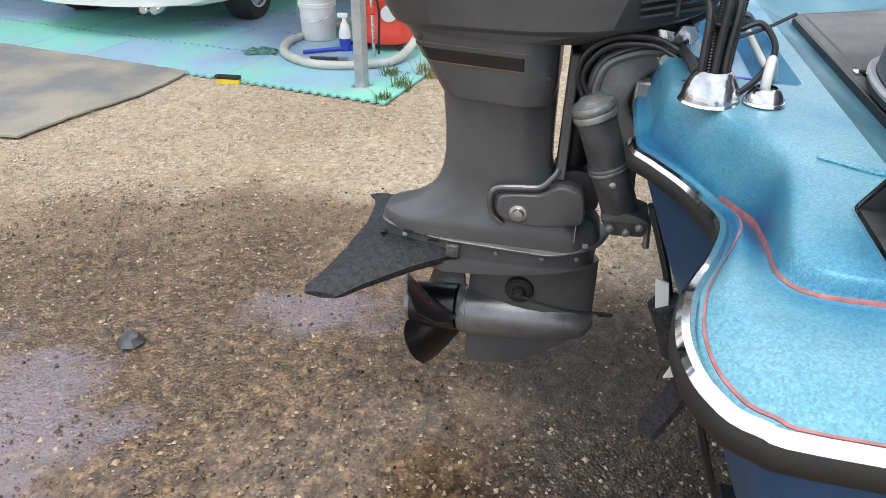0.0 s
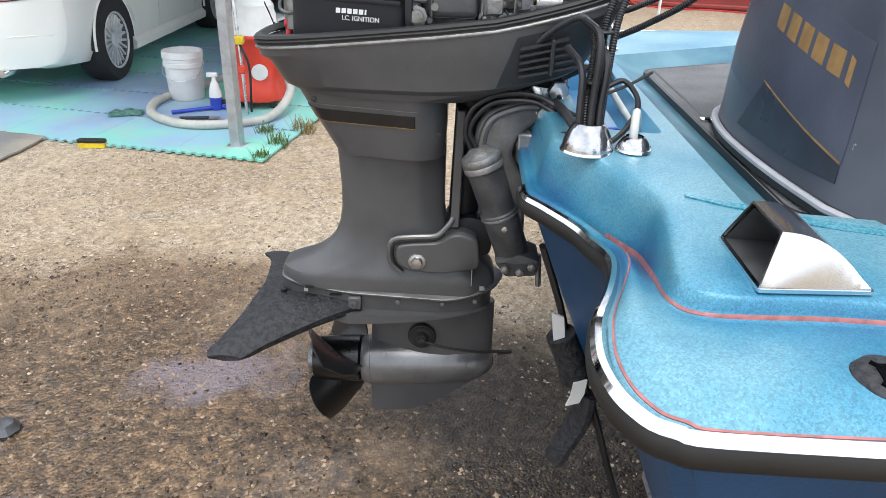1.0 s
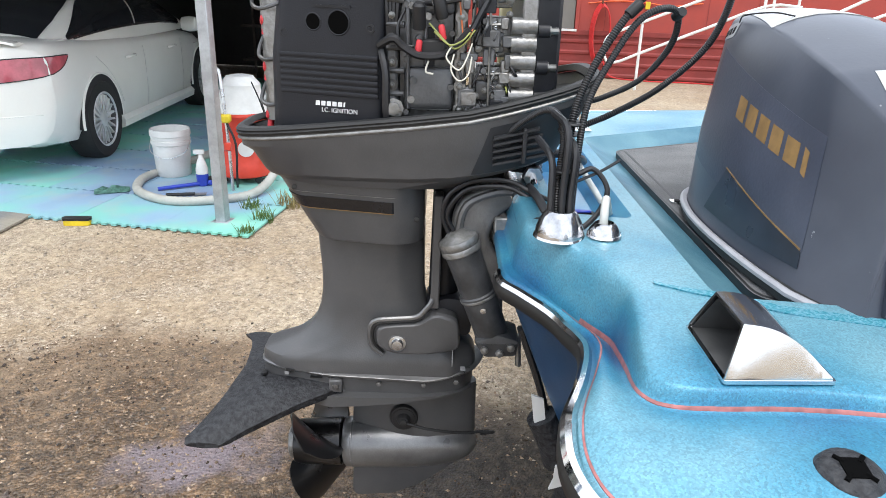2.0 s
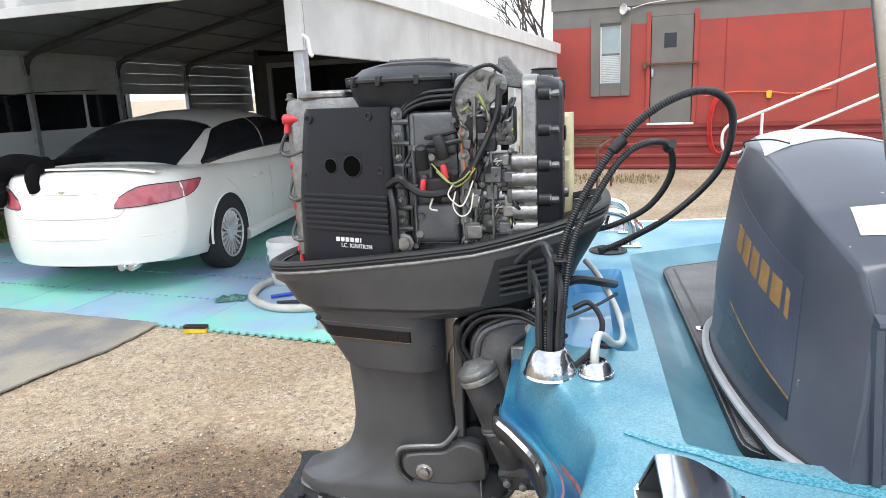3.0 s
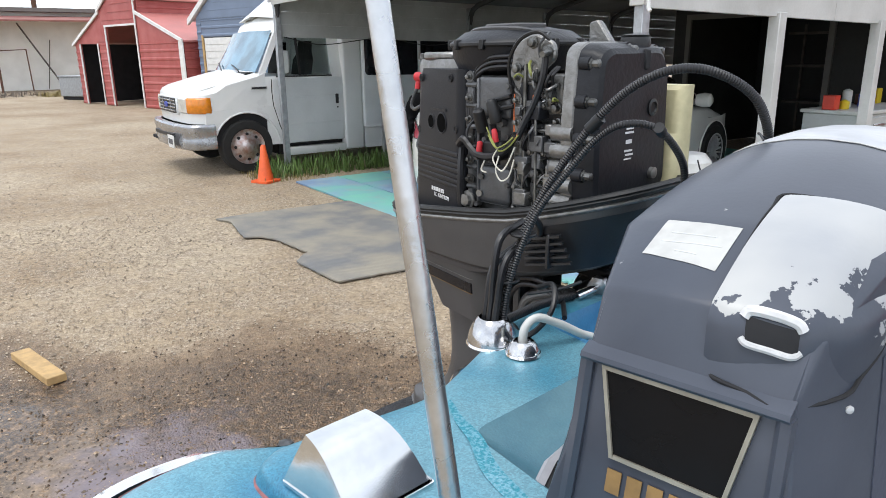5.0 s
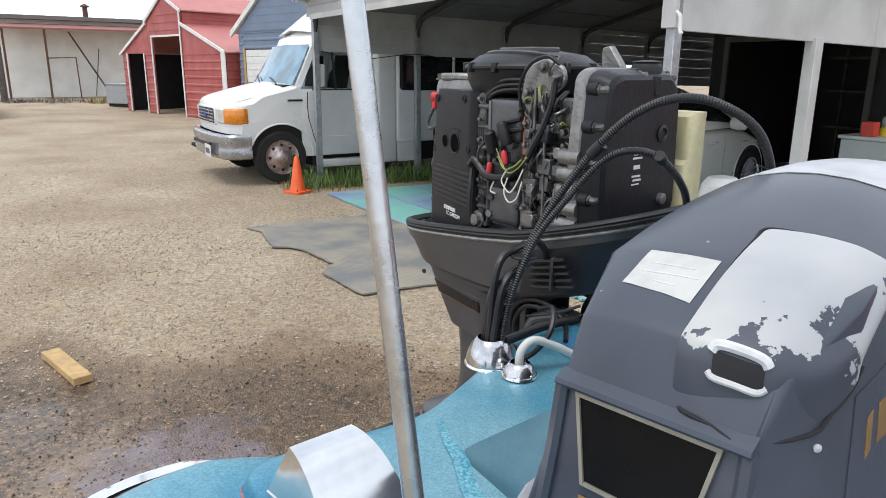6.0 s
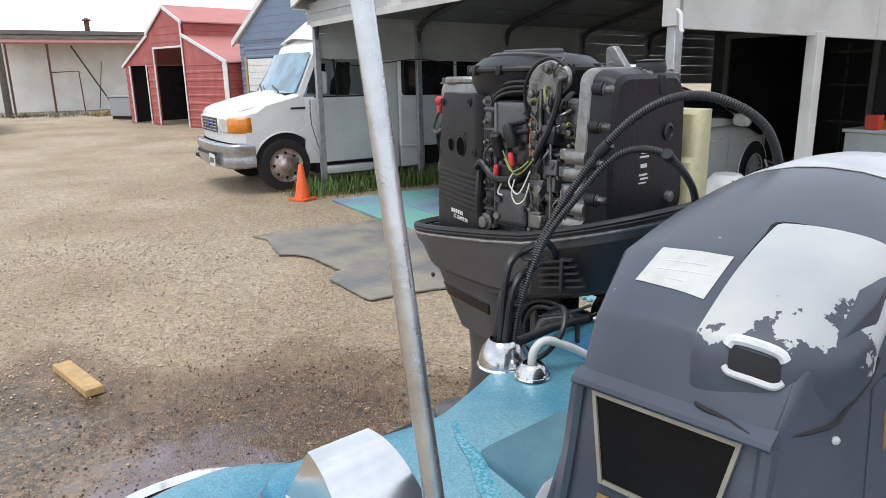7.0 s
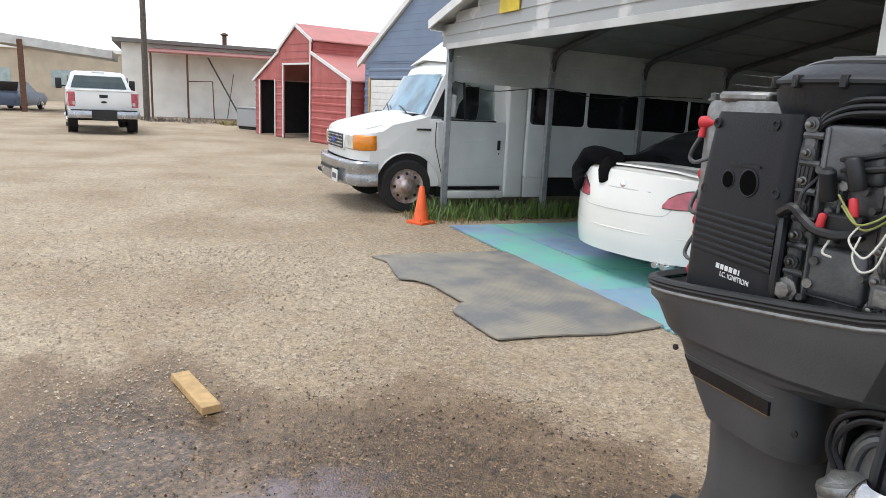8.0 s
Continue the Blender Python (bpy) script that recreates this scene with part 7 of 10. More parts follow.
    part("carpet_edge", loft([[(x + 0.001, y, 1.05) for x, y in sole], [(x, y, 1.0655) for x, y in sole], [(x + 0.006 * (1 if x < 2 else -1), y * 0.99, 1.0668) for x, y in sole], [(x + 0.009 * (1 if x < 2 else -1), y * 0.985, 1.0655) for x, y in sole]], caps=False), M_BLACKPL, bt)
    part("hatch_seam", box(0.6, 0.606, -0.5, 0.4, 1.062, 1.0665), M_BLACKPL, bt)
    # hull sides, transom and bottom
    rings = []
    for d, z, sh in ((0.0, 0.0, 0), (0.012, -0.03, 0), (0.03, -0.2, 0), (0.06, -0.42, 0), (0.25, -0.52, 0)):
        rings.append([(p.x + (0.3 if p.x < 0.45 else 0.12 if p.x < 0.6 else 0) * -z, p.y, rail_z(p.x, p.y) + z) for p in offset(d)])
    bm = loft(rings, caps=False)
    bm.faces.new([bm.verts.new(p) for p in rings[-1]])
    part("hull", bm, M_HULL, bt, angle=60)
    # rub rail: black rubber with a bright insert
    ring = []
    for i, p in enumerate(full):
        a, b = full[max(i - 1, 0)], full[min(i + 1, k - 1)]
        t = (b - a).normalized()
        nr = Vector((t.y, -t.x, 0))
        z = rail_z(p.x, p.y)
        ring.append([p + nr * o + Vector((0, 0, z + h)) for o, h in ((-0.004, 0.01), (0.009, 0.01), (0.0135, 0.002), (0.0135, -0.012), (0.008, -0.02), (-0.004, -0.02))])
    part("rub_rail", loft(ring), M_RUBRAIL, bt)
    ring = []
    for i, p in enumerate(full):
        a, b = full[max(i - 1, 0)], full[min(i + 1, k - 1)]
        t = (b - a).normalized()
        nr = Vector((t.y, -t.x, 0))
        z = rail_z(p.x, p.y)
        ring.append([p + nr * o + Vector((0, 0, z + h)) for o, h in ((-0.006, 0.01), (0.0, 0.017), (0.007, 0.0155), (0.0115, 0.009), (0.006, 0.004))])
    part("rail_insert", loft(ring), M_CHROME, bt, "bright metal rail insert")
    # pinstripes
    def stripe(lo, hi, fa, fb):
        rg = []
        for i in range(lo, hi):
            a, b = edge(i, fa(i)), edge(i, fb(i))
            rg.append([a + Vector((0, 0, 0.0012)), b + Vector((0, 0, 0.0012)), b - Vector((0, 0, 0.002)), a - Vector((0, 0, 0.002))])
        return loft(rg)

    def run(i):
        return max(0.012, (Vector((foot[i].x, foot[i].y, 0)) - full[i]).length)
    part("pinstripe", stripe(14, 75, lambda i: min(0.8, 0.0165 / run(i)), lambda i: min(0.95, 0.0195 / run(i))), M_REDLINE, bt)
    part("pinstripe", stripe(15, 75, lambda i: 1 - 0.0013 / run(i), lambda i: 1 + 0.0013 / max(0.012, (Vector((foot[i].x, foot[i].y, 0)) - Vector((crest[i].x, crest[i].y, 0))).length)), M_REDLINE, bt)
    # turquoise flake line across the stern deck
    line = smooth_path([(0.41, -0.609, 0), (0.43, -0.62, 0), (0.461, -0.637, 0), (0.509, -0.655, 0), (0.567, -0.69, 0), (0.631, -0.712, 0), (0.72, -0.742, 0), (0.9, -0.79, 0)], 6)
    part("flake_line", loft([[(p.x - 0.003, p.y + w, deck_z(p.x) + 0.003), (p.x - 0.003, p.y - w, deck_z(p.x) + 0.003), (p.x, p.y - w * 0.9, deck_z(p.x) - 0.002), (p.x, p.y + w * 0.9, deck_z(p.x) - 0.002)] for p in line for w in (0.004 + 0.009 * min(1.0, max(0.0, (p.x - 0.405) * 8)),)]), M_FLAKE, bt, "turquoise flake band")
    # transom wall and outer face of the notch
    bm = prism([(0.235, 1.06), (0.318, 1.06), (0.39, 0.74), (0.31, 0.74)], -0.27, 0.27, 0.006, 1)
    part("transom", bm, M_HULL, bt)
    part("transom_cap", box(0.232, 0.318, -0.11, 0.11, 1.058, 1.075, 0.004), M_ALU, bt, "scuffed bare metal cap")
    part("keel", prism([(0.78, 0.5), (0.82, 0.36), (3.0, 0.36), (3.9, 0.6)], -0.05, 0.05, 0.02), M_HULL, bt)
    return bt


boat()


def scoop_vent():
    v = thing("scoop_vent", MM @ T(0.41, -0.82, 1.092), "chrome clamshell scoop vent screwed to the deck", "vent")
    rings = []
    for i in range(11):
        s = i / 10
        h = 0.06 * (1 - s ** 2.6) + 0.003
        wb, wt = 0.067 - 0.006 * s, (0.044 + 0.013 * s)
        x = 0.126 * s
        rake = 0.02 * (1 - s) ** 1.5
        out = [(-wb, 0), (-wb * 0.985, 0.006), (-wt, h), (wt, h), (wb * 0.985, 0.006), (wb, 0)]
        inn = [(wb - 0.003, 0), (wb - 0.004, 0.006), (wt - 0.003, h - 0.0025), (-wt + 0.003, h - 0.0025), (-wb + 0.004, 0.006), (-wb + 0.003, 0)]
        rings.append([(x + rake * (z / 0.06), y, z) for y, z in out + inn])
    part("hood", loft(rings), M_SCOOP, v, angle=25)
    bm = prism(rounded([(0.0, -0.0685), (0.13, -0.062), (0.13, 0.062), (0.0, 0.0685)], 0.004), -0.001, 0.0035, axis="z")
    part("flange", bm, M_CHROME, v, "chrome base flange")
    # lining painted dark to stand for the shade inside the chrome hood
    lining = []
    for i in range(6):
        s = i / 5
        h, x = 0.053 * (1 - (0.85 * s) ** 2.6) + 0.002, 0.004 + 0.1 * s
        wb, wt = 0.0615 - 0.006 * s, 0.04 + 0.01 * s
        lining.append([(x + 0.02 * (1 - s) ** 1.5 * (z / 0.06), y, z) for y, z in ((-wb, 0.004), (-wt, h), (wt, h), (wb, 0.004))])
    part("throat", loft(lining, caps=False), M_THROAT, v, "throat painted dark for its shade")
    return v


M_THROAT = mat("shaded_scoop_throat", (0.1, 0.1, 0.1), 0.5, 0.5, 0.15, 20)
M_BOOT = mat("worn_chrome", (0.62, 0.62, 0.63), 0.16, 1.0, 0.15, 25, 0.2, 60)
M_SCOOP = mat("scuffed_chrome", (0.7, 0.71, 0.72), 0.13, 1.0, 0.06, 14)
scoop_vent()


def cable_boot(x, y, z, r, h, label, lean=0.0):
    b = thing("cable_boot", MM @ T(x, y, z) @ pose(0, 0, 0, 0, lean, 0), label, "cable boot", "chrome cable boots")
    part("flange", lathe([(r * 0.9, 0), (r, 0.002), (r * 0.96, 0.006), (r * 0.72, 0.008)], 28), M_CHROME, b)
    part("dome", lathe([(r * 0.95, 0.003), (r * 0.93, h * 0.2), (r * 0.88, h * 0.42), (r * 0.79, h * 0.64), (r * 0.68, h * 0.83), (r * 0.58, h * 0.95), (r * 0.5, h)], 32, pose(0, 0, 0, 0, 0, 0), None, False), M_BOOT, b)
    part("screw", lathe([(0.003, 0), (0.003, 0.009), (0.001, 0.0105)], 8, T(r * 0.86, 0, 0)), M_ALU, b)
    part("screw", lathe([(0.003, 0), (0.003, 0.009), (0.001, 0.0105)], 8, T(-r * 0.86, 0, 0)), M_ALU, b)
    return b


cable_boot(0.296, -0.398, 1.086, 0.047, 0.05, "polished chrome cable boot on the blue deck")
cable_boot(0.374, -0.405, 1.0915, 0.031, 0.026, "small chrome cable boot with a white hose")


def motor():
    mo = thing("outboard_motor", MM, "dark grey outboard motor with its top cowl removed", "outboard motor")
    # --- gearcase ---
    tl = T(0, 0, 0.345) @ pose(0, 0, 0, 0, -3, 0) @ pose(0, 0, 0, 0, 90, 0)
    prof = [(0.05, -0.163), (0.06, -0.162), (0.0655, -0.155), (0.0675, -0.14), (0.069, -0.05), (0.069, 0.03), (0.065, 0.09), (0.056, 0.14), (0.042, 0.172), (0.022, 0.19), (0.002, 0.194)]
    part("gearcase", lathe(prof, 40, tl), M_GREYPAINT2, mo, "satin grey torpedo-shaped gearcase")
    part("gearcase_ring", lathe([(0.0665, -0.1405), (0.0692, -0.139), (0.0692, -0.136), (0.0665, -0.1345)], 40, tl), M_GREYPAINT2, mo)

    def foil(x0, x1, w, z, n=24):
        out = []
        for i in range(n):
            a = 2 * math.pi * i / n
            cx = math.cos(a)
            x = (x0 + x1) / 2 + (x1 - x0) / 2 * cx
            taper = 0.25 + 0.75 * (1 - ((cx - 0.25) / 1.3) ** 2)
            out.append((x, w * math.copysign(abs(math.sin(a)) ** 0.8, math.sin(a)) * max(0.1, taper), z))
        return out

    part("strut", loft([foil(-0.14, 0.187, 0.05, 0.35), foil(-0.137, 0.186, 0.05, 0.45), foil(-0.134, 0.185, 0.054, 0.542)]), M_GREYPAINT, mo)
    skeg = rounded([(-0.138, 0.33), (-0.143, 0.176), (-0.13, 0.163), (-0.03, 0.172), (0.04, 0.206), (0.1, 0.252), (0.16, 0.305), (0.185, 0.345)], 0.014)
    part("skeg", prism(skeg, -0.008, 0.008, 0.004), M_GREYPAINT, mo)
    # water pick-up cup of the flushing muffs, with its wire arm
    cup = T(0.0, -0.05, 0.455) @ pose(0, 0, 0, 90, 0, 0)
    mf = part("flush_muff", lathe([(0.036, -0.004), (0.037, 0.004), (0.034, 0.009), (0.03, 0.0095), (0.029, 0.0115), (0.018, 0.0125), (0.017, 0.016), (0.012, 0.024), (0.004, 0.025)], 32, cup), M_BLACKPL, mo, "round black rubber flushing muff")
    part("muff_nut", lathe([(0.009, 0.024), (0.009, 0.03), (0.003, 0.031)], 6, cup), M_GASKET, mf)
    part("muff_arm", tube([(0.01, -0.078, 0.452), (0.07, -0.075, 0.435), (0.15, -0.06, 0.417), (0.2, -0.045, 0.412), (0.235, -0.04, 0.408), (0.215, -0.035, 0.4), (0.2, -0.04, 0.402)], 0.004, 8), M_BLACKPL, mo)
    # --- anti-ventilation plate: deep skirt aft, running out to a thin edge forward ---
    rows = []
    for x, zl, zh, w in ((-0.355, 0.536, 0.548, 0.05), (-0.33, 0.532, 0.548, 0.085), (-0.25, 0.525, 0.547, 0.1), (-0.18, 0.514, 0.546, 0.108), (-0.1, 0.52, 0.546, 0.109), (0.0, 0.53, 0.547, 0.106), (0.09, 0.541, 0.548, 0.094), (0.14, 0.545, 0.549, 0.075), (0.17, 0.546, 0.549, 0.05)):
        rows.append([(x, -w, zh), (x, -w, zl + 0.002), (x, -w + 0.004, zl), (x, -w + 0.02, max(zl, zh - 0.012)), (x, w - 0.02, max(zl, zh - 0.012)), (x, w - 0.004, zl), (x, w, zl + 0.002), (x, w, zh)])
    part("cavitation_plate", loft(rows), M_GREYPAINT, mo, angle=25)

    def base_ring(x0, x1, w, z, aft=0.5):
        pts = rounded([(x0, -w * aft), (x0 + 0.05, -w * 0.78), (x0 + 0.16, -w * 0.95), (x1 - 0.13, -w), (x1 - 0.03, -w * 0.72), (x1, 0), (x1 - 0.03, w * 0.72), (x1 - 0.13, w), (x0 + 0.16, w * 0.95), (x0 + 0.05, w * 0.78), (x0, w * aft)], 0.025, 3)
        return [(x, y, z(x) if callable(z) else z) for x, y in pts]

    def seam(x):
        """The joint between gearcase and leg: it dips amidships and sweeps up to the front."""
        return 0.587 + 0.022 * max(0.0, -x / 0.345) ** 1.5 + 0.032 * max(0.0, x / 0.2) ** 2.2
    part("gearcase_top", loft([base_ring(-0.357, 0.178, 0.085, 0.546), base_ring(-0.358, 0.18, 0.088, lambda x: seam(x) - 0.012), base_ring(-0.358, 0.18, 0.088, lambda x: seam(x) - 0.004)]), M_GREYPAINT, mo, angle=30)
    part("seam_flange", loft([base_ring(-0.359, 0.2, 0.094, lambda x: seam(x) - 0.0045), base_ring(-0.36, 0.205, 0.096, lambda x: seam(x) - 0.002), base_ring(-0.36, 0.205, 0.096, lambda x: seam(x) + 0.001), base_ring(-0.358, 0.2, 0.092, lambda x: seam(x) + 0.004)]), M_GREYPAINT2, mo, "worn bright joint flange")
    for x in (-0.06, 0.05, 0.13):
        part("bolt", lathe([(0.006, 0), (0.006, 0.005), (0.0025, 0.006)], 6, T(x, -0.09, seam(x) - 0.012) @ pose(0, 0, 0, 90, 0, 0)), M_GREYPAINT2, mo)
    zt = part("zinc_tab", box(-0.182, -0.15, -0.1, -0.08, 0.553, 0.587, 0.003), M_GREYPAINT, mo)
    part("tab_screw", lathe([(0.008, 0), (0.008, 0.004), (0.003, 0.005)], 14, T(-0.166, -0.1, 0.571) @ pose(0, 0, 0, 90, 0, 0)), M_GREYPAINT2, zt)
    for x, z, w, h in ((-0.29, 0.603, 0.022, 0.004), (-0.292, 0.594, 0.01, 0.008), (0.118, 0.63, 0.002, 0.045), (0.14, 0.618, 0.012, 0.002), (-0.23, 0.586, 0.03, 0.0015)):
        part("scuff", box(x, x + w, -0.0888, -0.07, z, z + h), M_RUBRAIL if w > 0.015 else M_CHALKMARK, mo)
    # --- leg: one casting sweeping from the base up to the mid cover ---
    def leg_ring(x0, x1, w, z, aft=0.42):
        pts = rounded([(x0, -w * aft), (x0 + 0.045, -w * 0.86), (x0 + 0.1, -w), (x1 - 0.06, -w), (x1, -w * 0.5), (x1, w * 0.5), (x1 - 0.06, w), (x0 + 0.1, w), (x0 + 0.045, w * 0.86), (x0, w * aft)], 0.016, 3)
        return [(x, y, z(x) if callable(z) else z) for x, y in pts]
    part("leg", loft([leg_ring(-0.357, 0.178, 0.086, lambda x: seam(x) + 0.002), leg_ring(-0.357, 0.177, 0.0855, 0.628), leg_ring(-0.353, 0.175, 0.084, 0.638), leg_ring(-0.338, 0.172, 0.082, 0.645), leg_ring(-0.305, 0.165, 0.078, 0.656), leg_ring(-0.272, 0.145, 0.073, 0.672),
                      leg_ring(-0.243, 0.11, 0.068, 0.695), leg_ring(-0.222, 0.075, 0.065, 0.724), leg_ring(-0.209, 0.054, 0.064, 0.76), leg_ring(-0.203, 0.047, 0.0645, 0.8), leg_ring(-0.203, 0.045, 0.068, 0.86), leg_ring(-0.207, 0.045, 0.073, 0.92), leg_ring(-0.21, 0.045, 0.076, 0.97)]), M_GREYPAINT, mo, angle=24)
    # --- mid cover with black stripe ---
    def cover_ring(x0, x1, wa, w, z):
        pts = rounded([(x0, -wa * 0.6), (x0 + 0.03, -wa), (-0.02, -w), (x1 - 0.02, -w * 0.86), (x1, -w * 0.6), (x1, w * 0.6), (x1 - 0.02, w * 0.86), (-0.02, w), (x0 + 0.03, wa), (x0, wa * 0.6)], 0.016, 3)
        return [(x, y, z) for x, y in pts]
    part("mid_cover", loft([cover_ring(-0.196, 0.036, 0.082, 0.104, 0.949), cover_ring(-0.204, 0.042, 0.086, 0.114, 0.952), cover_ring(-0.232, 0.045, 0.09, 0.125, 1.0), cover_ring(-0.268, 0.045, 0.092, 0.132, 1.062), cover_ring(-0.29, 0.045, 0.094, 0.134, 1.1)]), M_GREYPAINT, mo, angle=26)
    part("cover_line", loft([cover_ring(-0.2705, 0.02, 0.0935, 0.1335, 1.0655), cover_ring(-0.2712, 0.02, 0.0937, 0.1337, 1.0668)]), M_GREYCAST, mo, "thin pale line round the cover")
    stripe = part("stripe", loft([cover_ring(-0.2515, 0.0, 0.093, 0.1306, 1.03), cover_ring(-0.2668, 0.0, 0.0935, 0.1336, 1.056)]), M_STRIPE, mo, "gloss black stripe")
    part("stripe_edge", loft([cover_ring(-0.2505, -0.002, 0.0931, 0.1306, 1.0278), cover_ring(-0.2515, -0.002, 0.0932, 0.1308, 1.0296)]), M_GOLD, stripe)
    part("cover_screw", lathe([(0.006, 0), (0.006, 0.004), (0.002, 0.005)], 10, T(-0.235, -0.125, 1.085) @ pose(0, 0, 0, 90, 0, 0)), M_RUBRAIL, mo)
    part("cover_screw", lathe([(0.006, 0), (0.006, 0.004), (0.002, 0.005)], 10, T(0.03, -0.13, 1.02) @ pose(0, 0, 0, 90, 0, 0)), M_RUBRAIL, mo)

    # --- lower cowl: a boat-shaped pan with a blunt, square-cornered stern ---
    def pan_ring(x0, x1, w, zs, sh=0.0):
        n = 72
        out = []
        for i in range(n):
            a = 2 * math.pi * i / n
            ca, sa = math.cos(a), math.sin(a)
            x = (x0 + x1) / 2 + (x1 - x0) / 2 * math.copysign(abs(ca) ** 0.5, ca)
            s = (x - x0) / (x1 - x0)
            ww = w * (0.72 + 0.28 * min(1.0, max(0.0, s) / 0.6) ** 0.9)
            y = ww * math.copysign(abs(sa) ** 0.5, sa)
            out.append((x, y, zs(x) + sh))
        return out

    def rim(x):
        return 1.187 + 0.085 * ((x + 0.38) / 0.5) * 0.75 + 0.2 * max(0.0, x - 0.1) ** 1.35

    def low(x):
        return 1.098 + 0.05 * max(0.0, x + 0.33) * 0.5 + 0.3 * max(0.0, x - 0.02) ** 1.6
    part("lower_cowl", loft([pan_ring(-0.285, 0.13, 0.14, lambda x: 1.09), pan_ring(-0.305, 0.29, 0.152, low), pan_ring(-0.311, 0.31, 0.158, low, 0.003), pan_ring(-0.318, 0.33, 0.166, low, 0.011), pan_ring(-0.344, 0.375, 0.178, lambda x: (low(x) + rim(x)) / 2 + 0.006),
                             pan_ring(-0.364, 0.4, 0.184, rim, -0.028), pan_ring(-0.368, 0.404, 0.1855, rim, -0.004), pan_ring(-0.355, 0.39, 0.176, rim, -0.004), pan_ring(-0.33, 0.36, 0.155, rim, -0.06)]), M_GREYPAINT, mo, angle=24)
    part("rim_seal", loft([pan_ring(-0.372, 0.409, 0.188, rim, -0.004), pan_ring(-0.376, 0.412, 0.19, rim, 0.001), pan_ring(-0.372, 0.409, 0.188, rim, 0.004), pan_ring(-0.376, 0.412, 0.19, rim, 0.0075), pan_ring(-0.372, 0.408, 0.187, rim, 0.013), pan_ring(-0.36, 0.392, 0.177, rim, 0.015), pan_ring(-0.352, 0.384, 0.172, rim, 0.004)], caps=False), M_GASKET, mo, "black ribbed rubber rim seal", angle=20)
    part("rim_trim", loft([pan_ring(-0.3695, 0.4055, 0.1868, rim, -0.0145), pan_ring(-0.3735, 0.4095, 0.1892, rim, -0.0115), pan_ring(-0.3735, 0.4095, 0.1892, rim, -0.0095), pan_ring(-0.3695, 0.4055, 0.1868, rim, -0.0065)], caps=False), M_GREYCAST, mo, "pale worn edge")
    part("inner_tray", loft([pan_ring(-0.345, 0.38, 0.168, rim, -0.025), pan_ring(-0.335, 0.37, 0.16, rim, -0.03)]), M_GASKET, mo)
    # dark louvred nose of the pan
    lo_r, mid_r, hi_r = pan_ring(-0.3185, 0.3315, 0.1672, low, 0.012), pan_ring(-0.3452, 0.3762, 0.1792, lambda x: (low(x) + rim(x)) / 2 + 0.006), pan_ring(-0.365, 0.4012, 0.1852, rim, -0.029)
    keep = [i for i in range(len(hi_r)) if hi_r[i][0] > 0.16]
    keep = sorted(keep, key=lambda i: (i + 36) % 72)
    lv = part("louvre_panel", loft([[r[i] for i in keep] for r in (lo_r, mid_r, hi_r)], closed=False), M_LOUVRE, mo, "black louvred nose panel")
    for k in range(5):
        f = 0.2 + 0.14 * k
        sl = []
        for x in (0.185, 0.24, 0.3 - 0.006 * k):
            z0, z1 = low(x) + 0.012, rim(x) - 0.029
            w = 0.172 + 0.012 * f
            sl.append([(x, -w - o, z0 + (z1 - z0) * f + h) for o, h in ((0.0, -0.004), (0.0075, -0.002), (0.0075, 0.0025), (0.0, 0.0045))])
        part("slat", loft(sl), M_LOUVRE, lv)
    part("louvre_post", box(0.243, 0.252, -0.1895, -0.17, 1.165, 1.235, 0.002), M_LOUVRE, lv)
    # --- lower mount cover with its bolt ---
    shape = rounded([(-0.066, 0.735), (-0.03, 0.742), (0.04, 0.748), (0.07, 0.772), (0.09, 0.775), (0.13, 0.762), (0.137, 0.68), (0.05, 0.662), (-0.03, 0.664), (-0.066, 0.684)], 0.02)
    mc = part("mount_cover", loft([[(x, y, z) for x, z in shape] for y in (-0.05, -0.09)] + [[(x * 0.97 + 0.001, -0.097, (z - 0.715) * 0.94 + 0.715) for x, z in shape], [(x * 0.9 + 0.003, -0.1, (z - 0.715) * 0.86 + 0.715) for x, z in shape]]), M_GREYPAINT, mo, angle=25)
    part("mount_rim", tube([(-0.05, -0.088, 0.658), (-0.076, -0.09, 0.685), (-0.08, -0.092, 0.728), (-0.066, -0.092, 0.75), (-0.02, -0.092, 0.757), (0.03, -0.09, 0.762), (0.055, -0.086, 0.785), (0.066, -0.08, 0.8), (0.068, -0.07, 0.812)], 0.0065, 8), M_GREYPAINT2, mc, "worn rim round the mount")
    part("mount_gap", tube([(-0.05, -0.089, 0.664), (-0.07, -0.091, 0.69), (-0.073, -0.093, 0.725), (-0.06, -0.093, 0.744), (-0.02, -0.093, 0.75), (0.03, -0.091, 0.755), (0.05, -0.088, 0.77)], 0.004, 6), M_RUBRAIL, mc)
    part("mount_bolt", lathe([(0.021, 0), (0.021, 0.002), (0.0145, 0.0035), (0.0145, 0.006), (0.012, 0.013), (0.004, 0.014)], 24, T(-0.014, -0.0985, 0.695) @ pose(0, 0, 0, 90, 0, 0)), M_ALU, mc)
    part("mount_boss", lathe([(0.024, -0.004), (0.0235, 0.003), (0.021, 0.0035), (0.02, 0.001)], 28, T(-0.014, -0.0985, 0.695) @ pose(0, 0, 0, 90, 0, 0)), M_GREYPAINT, mc)
    # --- swivel bracket, clamp brackets, tilt cylinder ---
    part("swivel_tube", cyl((0.09, 0, 0.72), (0.1, 0, 1.1), 0.036, n=20), M_BLACKCAST, mo)
    part("swivel_bar", prism(rounded([(0.062, 0.78), (0.083, 0.78), (0.087, 1.06), (0.066, 1.06)], 0.004), -0.082, -0.04, 0.003, 1), M_GREYPAINT, mo)
